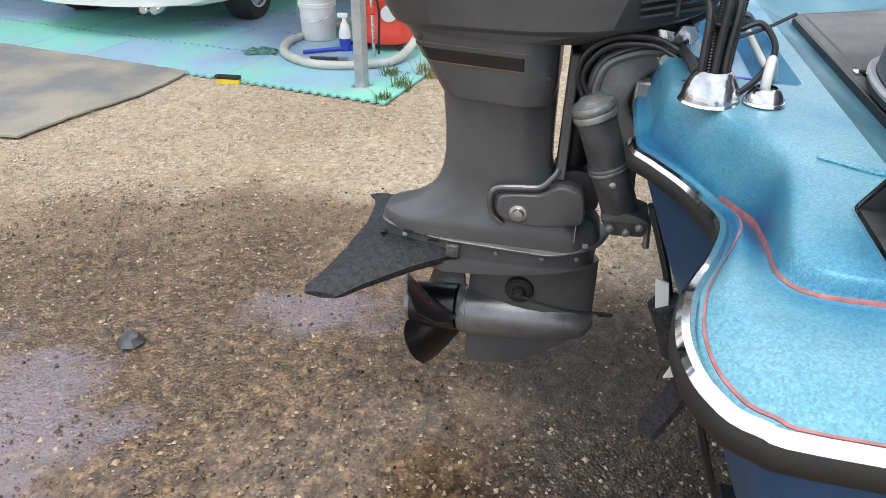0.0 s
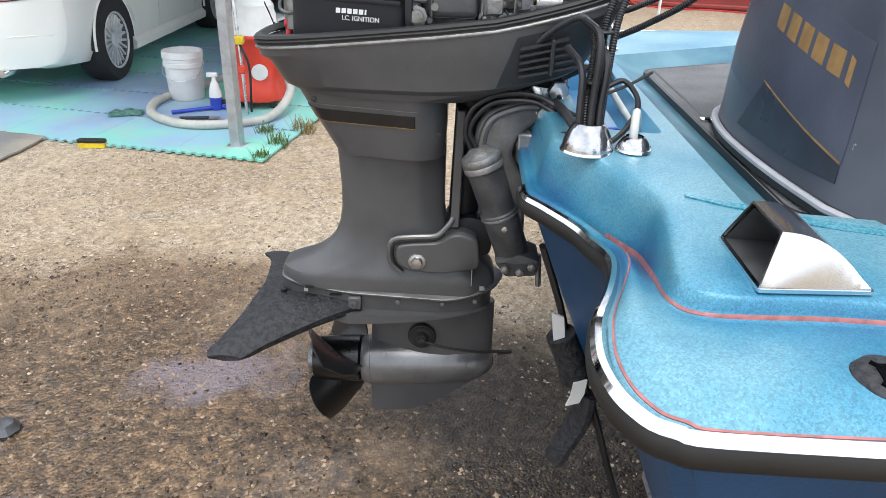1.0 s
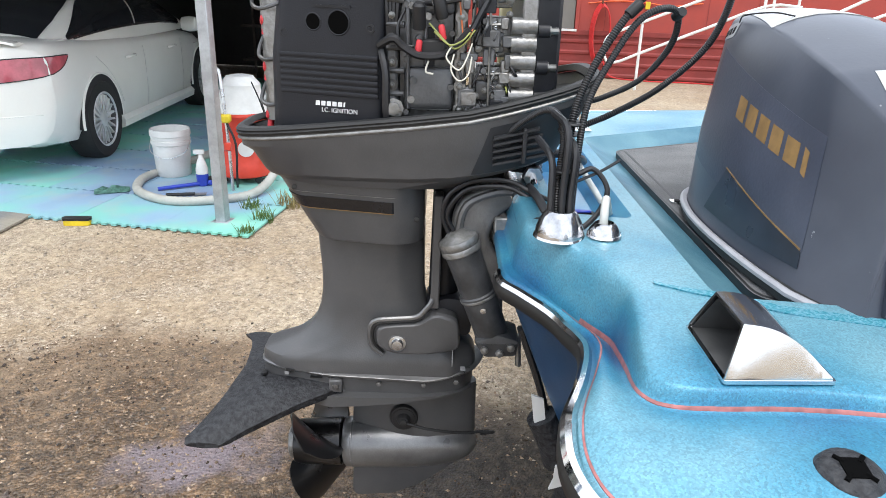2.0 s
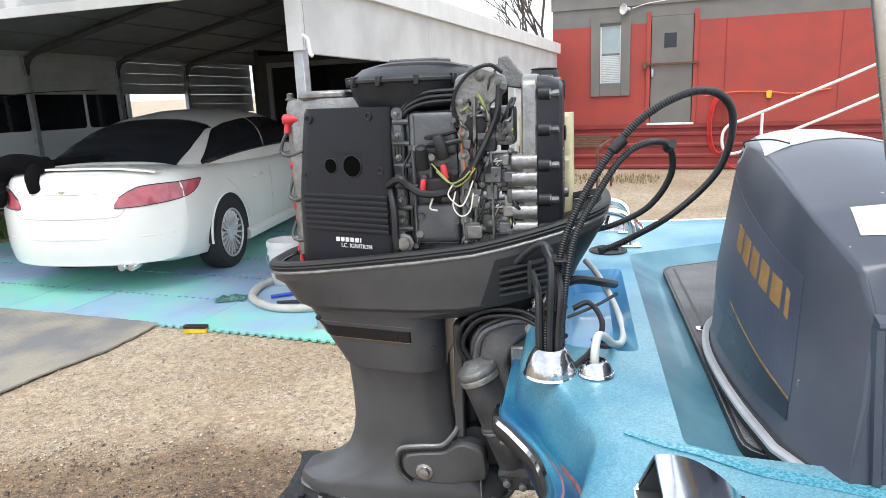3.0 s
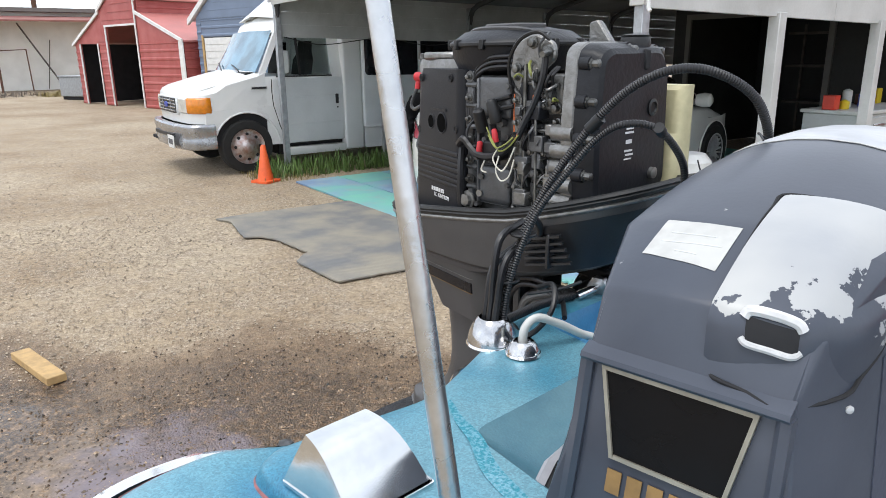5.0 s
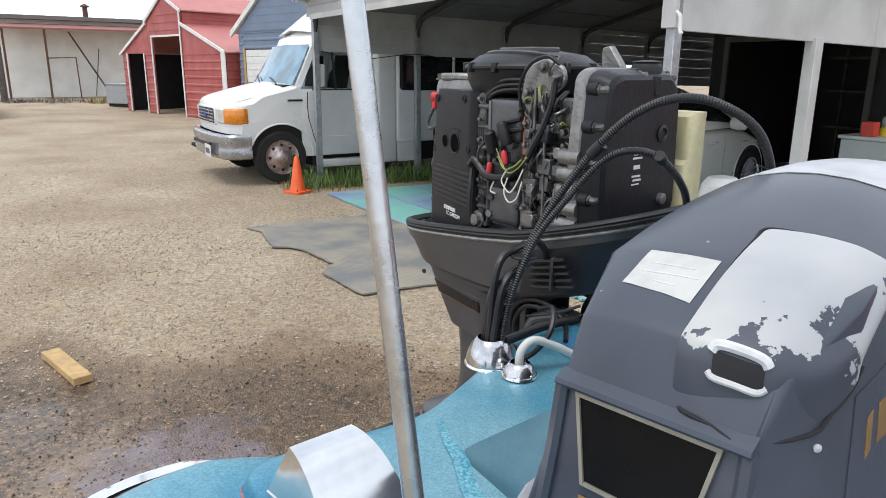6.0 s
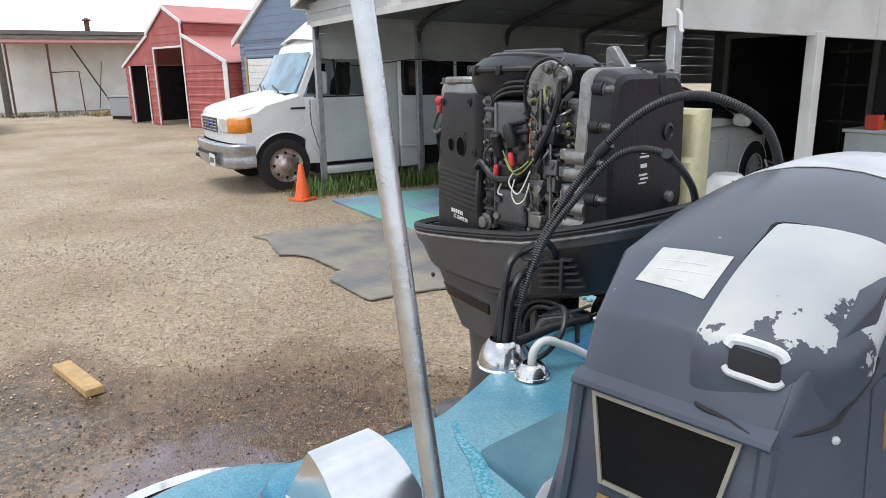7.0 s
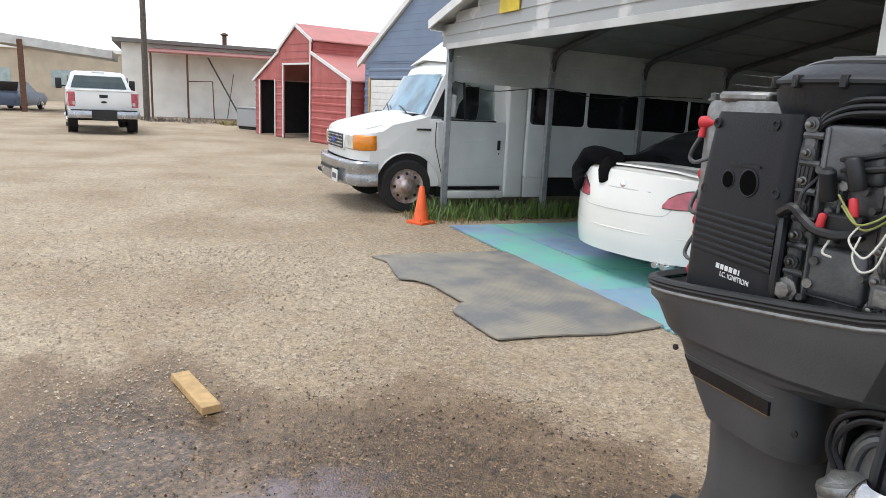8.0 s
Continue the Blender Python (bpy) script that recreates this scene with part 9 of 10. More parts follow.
    part("hose_clamp", tube([(-0.07, -0.14, 1.222), (-0.05, -0.145, 1.232), (-0.03, -0.145, 1.224)], 0.004, 6), M_WHITEPL, ph)
    # plug boots at the aft end
    for i, z in enumerate((1.522, 1.418, 1.322, 1.218)):
        back = T(0, 0, 0) if i == 0 else T(0.004, 0.014, 0)
        pb = part("plug_boot", lathe([(0.008, 0), (0.0125, 0.003), (0.0125, 0.02), (0.009, 0.026), (0.0085, 0.05)], 14, back @ T(-0.318, -0.03, z + 0.002) @ pose(0, 0, 0, 0, 90, 0)), M_BOOTRED, ph, "red spark-plug boot")
        part("boot_elbow", tube([back @ Vector(q) for q in ((-0.306, -0.03, z), (-0.309, -0.032, z - 0.016), (-0.31, -0.034, z - 0.028))], 0.0072, 10), M_BOOTRED, pb)
        part("plug_lead", tube([back @ Vector(q) for q in ((-0.31, -0.034, z - 0.026), (-0.32, -0.04, z - 0.05), (-0.322, -0.045, z - 0.07), (-0.305, -0.05, z - 0.078), (-0.275, -0.06, z - 0.07), (-0.255, -0.056, z - 0.062))], 0.0042, 8), M_DARKCAST, pb)
    # looms and wires across the near side
    def cable(pts, r, m, name="wire"):
        part(name, tube(pts, r, 7), m, ph)
    for k in range(4):
        o = 0.007 * k
        cable([(-0.1 + o, -0.05 - o * 0.4, 1.575), (-0.06 + o, -0.09, 1.565 - o), (-0.04 + o, -0.115, 1.53), (-0.035 + o, -0.125, 1.46), (-0.032 + o * 0.4, -0.122, 1.38)], 0.0055, M_LOOM, "loom")
    for k in range(3):
        cable([(-0.02, -0.12, 1.53 - 0.006 * k), (0.0, -0.125, 1.555 - 0.008 * k), (0.04, -0.128, 1.572 - 0.01 * k), (0.1, -0.12, 1.575 - 0.01 * k)], 0.0045, M_LOOM, "loom")
    cable([(-0.05, -0.14, 1.385), (-0.02, -0.155, 1.4), (0.0, -0.155, 1.385), (0.03, -0.16, 1.37), (0.07, -0.158, 1.37), (0.1, -0.15, 1.385), (0.13, -0.15, 1.42)], 0.008, M_LOOM, "loom")
    cable([(-0.045, -0.135, 1.375), (-0.035, -0.15, 1.33), (-0.035, -0.15, 1.26), (-0.03, -0.14, 1.22)], 0.008, M_LOOM, "loom")
    cable([(0.13, -0.148, 1.41), (0.15, -0.145, 1.45), (0.165, -0.14, 1.48), (0.185, -0.138, 1.53), (0.19, -0.135, 1.58)], 0.007, M_LOOM, "loom")
    cable([(0.05, -0.155, 1.43), (0.08, -0.165, 1.4), (0.1, -0.168, 1.385), (0.12, -0.162, 1.395), (0.14, -0.155, 1.42)], 0.0018, M_WIREG)
    cable([(0.06, -0.16, 1.415), (0.09, -0.17, 1.392), (0.115, -0.168, 1.4), (0.13, -0.16, 1.415)], 0.0018, M_WIREG)
    cable([(0.095, -0.168, 1.39), (0.085, -0.172, 1.37), (0.095, -0.174, 1.355), (0.11, -0.172, 1.345), (0.122, -0.168, 1.36), (0.135, -0.16, 1.395)], 0.0017, M_WIREW)
    cable([(0.1, -0.17, 1.375), (0.095, -0.174, 1.345), (0.11, -0.175, 1.325), (0.128, -0.17, 1.335), (0.135, -0.162, 1.37)], 0.0017, M_WIREW)
    cable([(0.05, -0.16, 1.36), (0.045, -0.165, 1.34), (0.06, -0.165, 1.335)], 0.002, M_WIREW)
    cable([(0.108, -0.132, 1.5), (0.11, -0.135, 1.46), (0.115, -0.14, 1.42), (0.12, -0.15, 1.4)], 0.0017, M_WIREO)
    cable([(0.165, -0.14, 1.5), (0.16, -0.142, 1.46), (0.14, -0.15, 1.43), (0.13, -0.155, 1.41)], 0.0017, M_WIREO)
    cable([(0.0, -0.13, 1.45), (-0.012, -0.15, 1.42), (-0.005, -0.152, 1.39), (0.02, -0.155, 1.385)], 0.003, M_LOOM)
    cable([(0.02, -0.125, 1.48), (0.06, -0.14, 1.485), (0.1, -0.135, 1.495)], 0.005, M_LOOM, "fuel_line")
    cable([(0.035, -0.13, 1.465), (0.07, -0.142, 1.468), (0.11, -0.137, 1.475)], 0.005, M_LOOM, "fuel_line")
    # small leads, rods and clips tangled over the carburettors
    for i in range(34):
        x, z = 0.105 + 0.115 * rng.random(), 1.27 + 0.3 * rng.random()
        dx, dz = 0.05 * (rng.random() - 0.5), 0.11 * (rng.random() - 0.5)
        y = -0.128 - 0.016 * rng.random()
        m = (M_LOOM, M_STEELDULL, M_DARKCAST, M_LOOM, M_BLACKPL, M_GREYCAST, M_LOOM, M_WIREG)[i % 8]
        cable([(x, y + 0.012, z), (x + dx * 0.3, y, z + dz * 0.4 + 0.006), (x + dx * 0.7, y - 0.003, z + dz * 0.7), (x + dx, y + 0.012, z + dz)], 0.0016 + 0.0022 * rng.random(), m, "wire")
    for i in range(22):
        x, z = 0.12 + 0.1 * rng.random(), 1.26 + 0.3 * rng.random()
        w, h = 0.006 + 0.012 * rng.random(), 0.005 + 0.014 * rng.random()
        part("lug", box(x - w, x + w, -0.134 - 0.008 * rng.random(), -0.105, z - h, z + h, 0.002), (M_DARKCAST, M_GREYCAST, M_BLACKCAST, M_ENGGREY)[i % 4], ph)
    for i in range(6):
        z = 1.255 + i * 0.052
        part("cover_stud", cyl((0.005 + 0.09 * (i % 2), -0.125, z), (0.005 + 0.09 * (i % 2), -0.142, z), 0.006, n=8), M_DARKCAST, ph)
    part("cover_web", box(0.004, 0.012, -0.14, -0.12, 1.26, 1.53, 0.003), M_ENGGREY, ph)
    part("cover_web", box(0.04, 0.046, -0.139, -0.12, 1.35, 1.45, 0.002), M_ENGGREY, ph)
    for i in range(10):
        x, z = 0.13 + 0.08 * rng.random(), 1.27 + 0.28 * rng.random()
        bolt(ph, x, -0.112, z, 0.005 + 0.004 * rng.random(), 0.016)
    for i in range(8):
        x, z = 0.005 + 0.08 * rng.random(), 1.28 + 0.24 * rng.random()
        part("fitting", cyl((x, -0.12, z), (x + 0.004, -0.142, z), 0.006 + 0.004 * rng.random(), n=8), M_DARKCAST if i % 2 else M_GREYCAST, ph)


powerhead()


# ---- looms from the boots to the motor ----
def world_to_m(p):
    return MM.inverted() @ Vector(p)


def rigging():
    lm = thing("cable_loom", MM, "black corrugated cable looms arching from deck to motor", "cable loom")
    def loom(pts, r, name="loom"):
        return part(name, tube([world_to_m(p) for p in pts], r * 0.8, 10, 10, None, r * 0.13, 0.0022), M_LOOM, lm)
    loom([(0.572, 1.345, 1.1), (0.578, 1.36, 1.19), (0.592, 1.4, 1.3), (0.645, 1.43, 1.41), (0.72, 1.445, 1.505), (0.8, 1.45, 1.552), (0.865, 1.48, 1.55), (0.91, 1.545, 1.5), (0.905, 1.61, 1.4), (0.83, 1.64, 1.31), (0.74, 1.645, 1.255), (0.68, 1.655, 1.225)], 0.0095)
    loom([(0.585, 1.335, 1.1), (0.59, 1.35, 1.2), (0.61, 1.39, 1.31), (0.655, 1.42, 1.39), (0.7, 1.44, 1.45), (0.745, 1.45, 1.472), (0.785, 1.48, 1.46), (0.8, 1.54, 1.4), (0.77, 1.6, 1.33), (0.71, 1.65, 1.285), (0.67, 1.67, 1.27)], 0.0082)
    loom([(0.56, 1.335, 1.1), (0.56, 1.35, 1.17), (0.575, 1.4, 1.26), (0.56, 1.45, 1.29), (0.53, 1.52, 1.26), (0.5, 1.57, 1.22)], 0.009)
    for p, q in (((0.548, 1.33, 1.1), (0.548, 1.36, 1.22)), ((0.58, 1.318, 1.1), (0.585, 1.345, 1.24)), ((0.566, 1.32, 1.1), (0.57, 1.345, 1.27))):
        part("control_cable", tube([world_to_m(p), world_to_m((p[0], p[1] + 0.01, 1.16)), world_to_m(q), world_to_m((q[0] - 0.01, q[1] + 0.08, q[2] + 0.02))], 0.0065, 8), M_LOOM, lm)
    for p in ((0.586, 1.392, 1.278), (0.575, 1.36, 1.2)):
        part("tie", lathe([(0.023, -0.0025), (0.0245, 0), (0.023, 0.0025)], 16, Matrix.Translation(world_to_m(p))), M_BLACKPL, lm)
    part("tie_tail", tube([world_to_m(q) for q in ((0.6, 1.39, 1.17), (0.65, 1.41, 1.185), (0.69, 1.42, 1.205))], 0.0028, 6), M_LOOM, lm)
    part("tape", lathe([(0.0088, -0.012), (0.0092, 0), (0.0088, 0.012)], 12, Matrix.Translation(world_to_m((0.785, 1.478, 1.462))) @ pose(0, 0, 0, 60, 30, 0)), M_BLACKPL, lm)
    part("tape", lathe([(0.0102, -0.014), (0.0106, 0), (0.0102, 0.014)], 12, Matrix.Translation(world_to_m((0.69, 1.44, 1.47))) @ pose(0, 0, 0, 0, 45, 10)), M_BLACKPL, lm)
    part("lead", tube([world_to_m(q) for q in ((0.6, 1.34, 1.09), (0.64, 1.36, 1.12), (0.66, 1.38, 1.16), (0.64, 1.41, 1.19), (0.61, 1.41, 1.18))], 0.005, 8), M_LOOM, lm)
    part("lead", tube([(0.27, -0.13, 1.1), (0.275, -0.24, 1.11), (0.28, -0.33, 1.11), (0.285, -0.38, 1.115)], 0.009, 10, 8, None, 0.0013, 0.0025), M_LOOM, lm)
    wh = thing("drain_hose", MM, "pale grey hose curving down into the splash well", "hose")
    part("hose", tube([(0.372, -0.405, 1.1), (0.372, -0.4, 1.135), (0.378, -0.375, 1.15), (0.392, -0.33, 1.13), (0.41, -0.27, 1.095), (0.43, -0.19, 1.07), (0.438, -0.08, 1.06), (0.425, 0.02, 1.08), (0.39, 0.09, 1.13), (0.36, 0.12, 1.16)], 0.0075, 10), M_BOATWHITE, wh)
    dc = thing("drain_fitting", MM @ T(0.4, -0.12, 1.0362), "black drain fitting in the blue splash well", "fitting")
    part("ring", lathe([(0.024, 0), (0.022, 0.006), (0.012, 0.007), (0.01, 0.002)], 20), M_BLACKPL, dc)
    part("handle", box(-0.03, 0.01, -0.006, 0.006, 0.0075, 0.013, 0.002), M_BLUEPL, dc)
    st = thing("steering_ram", MM, "black steering ram with bright nuts across the transom", "steering ram")
    part("ram_tube", cyl((0.285, -0.06, 1.105), (0.33, 0.3, 1.12), 0.019, n=16), M_BLACKCAST, st)
    part("ram_rod", cyl((0.28, -0.13, 1.1), (0.285, -0.06, 1.105), 0.009, n=12), M_CHROME, st)
    for y in (-0.065, -0.02, 0.06):
        part("ram_nut", lathe([(0.023, 0), (0.023, 0.018)], 6, T(0.286 + 0.12 * (y + 0.06), y, 1.105) @ pose(0, 0, 0, -90, 0, 7)), M_ALU, st)
    part("ram_hose", tube([(0.29, -0.03, 1.13), (0.34, -0.02, 1.15), (0.4, 0.03, 1.13), (0.43, 0.12, 1.1)], 0.01, 8), M_LOOM, st)
    part("tiller_arm", prism(rounded([(0.12, 1.12), (0.3, 1.1), (0.3, 1.13), (0.12, 1.15)], 0.01), -0.03, 0.03, 0.004, 1), M_BLACKCAST, st)


rigging()


# ---- top cowl standing on the boat's floor: y from its rear panel to its nose ----
MCW = T(1.04, 1.31, 1.068)
# half sections from the rear: foot, flare, flank, flank edge, crest, three points of the crown
COWL = [[(0.14, -0.327, 0.0), (0.128, -0.32, 0.03), (0.112, -0.3, 0.12), (0.1, -0.279, 0.22), (0.107, -0.247, 0.275), (0.07, -0.25, 0.281), (0.035, -0.252, 0.285), (0.0, -0.253, 0.286)],
        [(0.178, -0.218, 0.0), (0.157, -0.208, 0.035), (0.148, -0.19, 0.12), (0.137, -0.173, 0.246), (0.131, -0.155, 0.326), (0.083, -0.156, 0.333), (0.04, -0.157, 0.338), (0.0, -0.158, 0.341)],
        [(0.186, -0.1, 0.0), (0.172, -0.095, 0.04), (0.164, -0.09, 0.13), (0.144, -0.08, 0.268), (0.128, -0.07, 0.348), (0.083, -0.07, 0.36), (0.04, -0.07, 0.367), (0.0, -0.07, 0.37)],
        [(0.186, 0.03, 0.0), (0.174, 0.03, 0.045), (0.168, 0.03, 0.14), (0.142, 0.03, 0.292), (0.12, 0.035, 0.37), (0.08, 0.035, 0.385), (0.04, 0.035, 0.393), (0.0, 0.035, 0.396)],
        [(0.176, 0.15, 0.0), (0.167, 0.15, 0.045), (0.16, 0.15, 0.15), (0.131, 0.15, 0.318), (0.108, 0.15, 0.384), (0.073, 0.15, 0.398), (0.037, 0.15, 0.406), (0.0, 0.15, 0.408)],
        [(0.15, 0.255, 0.0), (0.144, 0.255, 0.045), (0.138, 0.26, 0.16), (0.11, 0.27, 0.338), (0.092, 0.285, 0.386), (0.062, 0.29, 0.398), (0.031, 0.293, 0.404), (0.0, 0.295, 0.405)],
        [(0.112, 0.325, 0.0), (0.107, 0.33, 0.045), (0.102, 0.335, 0.16), (0.082, 0.335, 0.33), (0.07, 0.34, 0.368), (0.047, 0.348, 0.378), (0.024, 0.352, 0.383), (0.0, 0.353, 0.384)],
        [(0.06, 0.36, 0.0), (0.058, 0.368, 0.045), (0.054, 0.375, 0.16), (0.044, 0.37, 0.31), (0.038, 0.368, 0.338), (0.025, 0.374, 0.346), (0.013, 0.378, 0.35), (0.0, 0.379, 0.351)]]


def cowl_rows():
    """Full sections: the rear chamfer stays flat, the rest runs smoothly to the nose."""
    lines = []
    for j in range(8):
        lines.append([Vector(COWL[0][j])] + smooth_path([s[j] for s in COWL[1:]], 4))
    rows = []
    for k in range(len(lines[0])):
        half = [ln[k] for ln in lines]
        rows.append([Vector((-p.x, p.y, p.z)) for p in half[:-1]] + [half[-1]] + [p.copy() for p in half[:-1][::-1]])
    return rows


def cowl_material(name, bare):
    """Faded graphite paint, chalked in broad clouds; bare: peeled through to white in ragged patches."""
    m = bpy.data.materials.new(name)
    m.use_nodes = True
    n, l = m.node_tree.nodes, m.node_tree.links
    b = n["Principled BSDF"]
    tc = n.new("ShaderNodeTexCoord")
    sep = n.new("ShaderNodeSeparateXYZ")
    l.new(tc.outputs["Object"], sep.inputs[0])
    big, soft, fine, scuff = (n.new("ShaderNodeTexNoise") for _ in range(4))
    for t, sc, de, ro in ((big, 17, 6, 0.6), (soft, 5, 4, 0.5), (fine, 140, 3, 0.5), (scuff, 45, 6, 0.7)):
        t.inputs["Scale"].default_value, t.inputs["Detail"].default_value, t.inputs["Roughness"].default_value = sc, de, ro
        l.new(tc.outputs["Object"], t.inputs["Vector"])

    def mth(op, a, c):
        t = n.new("ShaderNodeMath")
        t.operation = op
        for i, v in enumerate((a, c)):
            if isinstance(v, (int, float)):
                t.inputs[i].default_value = v
            else:
                l.new(v, t.inputs[i])
        return t.outputs[0]

    def ramp(fac, stops):
        t = n.new("ShaderNodeValToRGB")
        while len(t.color_ramp.elements) < len(stops):
            t.color_ramp.elements.new(0.5)
        for e, (p, c) in zip(t.color_ramp.elements, stops):
            e.position, e.color = p, (*c, 1)
        l.new(fac, t.inputs[0])
        return t.outputs[0]
    if bare:
        worn = mth("ADD", mth("MULTIPLY", mth("SUBTRACT", big.outputs["Fac"], 0.5), 2.6), mth("MULTIPLY", mth("MINIMUM", mth("SUBTRACT", sep.outputs[2], 0.29), 0.035), 10.0))
    else:
        worn = mth("ADD", mth("MULTIPLY", mth("SUBTRACT", scuff.outputs["Fac"], 0.5), 1.0), mth("MULTIPLY", mth("SUBTRACT", big.outputs["Fac"], 0.745), 1.2))
    edge = n.new("ShaderNodeMapRange")
    edge.inputs["From Min"].default_value, edge.inputs["From Max"].default_value = 0.0, 0.02 if bare else 0.06
    l.new(worn, edge.inputs["Value"])
    paint = ramp(soft.outputs["Fac"], [(0.3, (0.036, 0.041, 0.057)), (0.55, (0.052, 0.06, 0.08)), (0.75, (0.08, 0.088, 0.112))])
    pale = ramp(soft.outputs["Fac"], [(0.35, (0.33, 0.34, 0.355)), (0.65, (0.45, 0.45, 0.435))])
    mx = n.new("ShaderNodeMix")
    mx.data_type = "RGBA"
    l.new(edge.outputs[0], mx.inputs[0])
    l.new(paint, mx.inputs[6])
    l.new(pale, mx.inputs[7])
    l.new(mx.outputs[2], b.inputs["Base Color"])
    rr = n.new("ShaderNodeMapRange")
    rr.inputs["To Min"].default_value, rr.inputs["To Max"].default_value = 0.2, 0.42
    l.new(soft.outputs["Fac"], rr.inputs["Value"])
    l.new(rr.outputs[0], b.inputs["Roughness"])
    bp = n.new("ShaderNodeBump")
    bp.inputs["Strength"].default_value, bp.inputs["Distance"].default_value = 0.3, 0.001
    hh = mth("ADD", mth("MULTIPLY", fine.outputs["Fac"], 0.4), mth("MULTIPLY", edge.outputs[0], -0.8))
    l.new(hh, bp.inputs["Height"])
    l.new(bp.outputs[0], b.inputs["Normal"])
    return m


M_COWLPAINT = cowl_material("chalky_graphite_paint", False)
M_COWLBARE = cowl_material("badly_peeled_paint", True)
M_NAVY = mat("blue_black_decal", (0.012, 0.016, 0.024), 0.3, 0, 0.2, 5, color2=(0.03, 0.036, 0.05), spec=0.4)
M_NAVYTOP = mat("slate_side_decal", (0.062, 0.07, 0.098), 0.4, 0, 0.1, 6, 0.1, 160, (0.046, 0.053, 0.076))
M_CHALK = mat("chalky_white_plastic", (0.6, 0.6, 0.6), 0.5, 0, 0.1, 30)
M_CROWNWHITE = mat("bleached_white_crown", (0.46, 0.47, 0.49), 0.42, 0, 0.12, 9, 0.1, 60, (0.33, 0.34, 0.36))
M_FAINT = mat("faint_grey_print", (0.55, 0.56, 0.57), 0.7, 0, 0.05, 30)
M_GOLDTRIM = mat("pale_gold_trim", (0.36, 0.33, 0.27), 0.4, 0.4, 0.1, 20)
M_GLOSSBLACK = mat("gloss_black_panel", (0.004, 0.004, 0.005), 0.28, 0, 0.1, 10, spec=0.2)


M_PAPER = mat("yellowed_paper", (0.5, 0.5, 0.48), 0.7, 0, 0.06, 30)


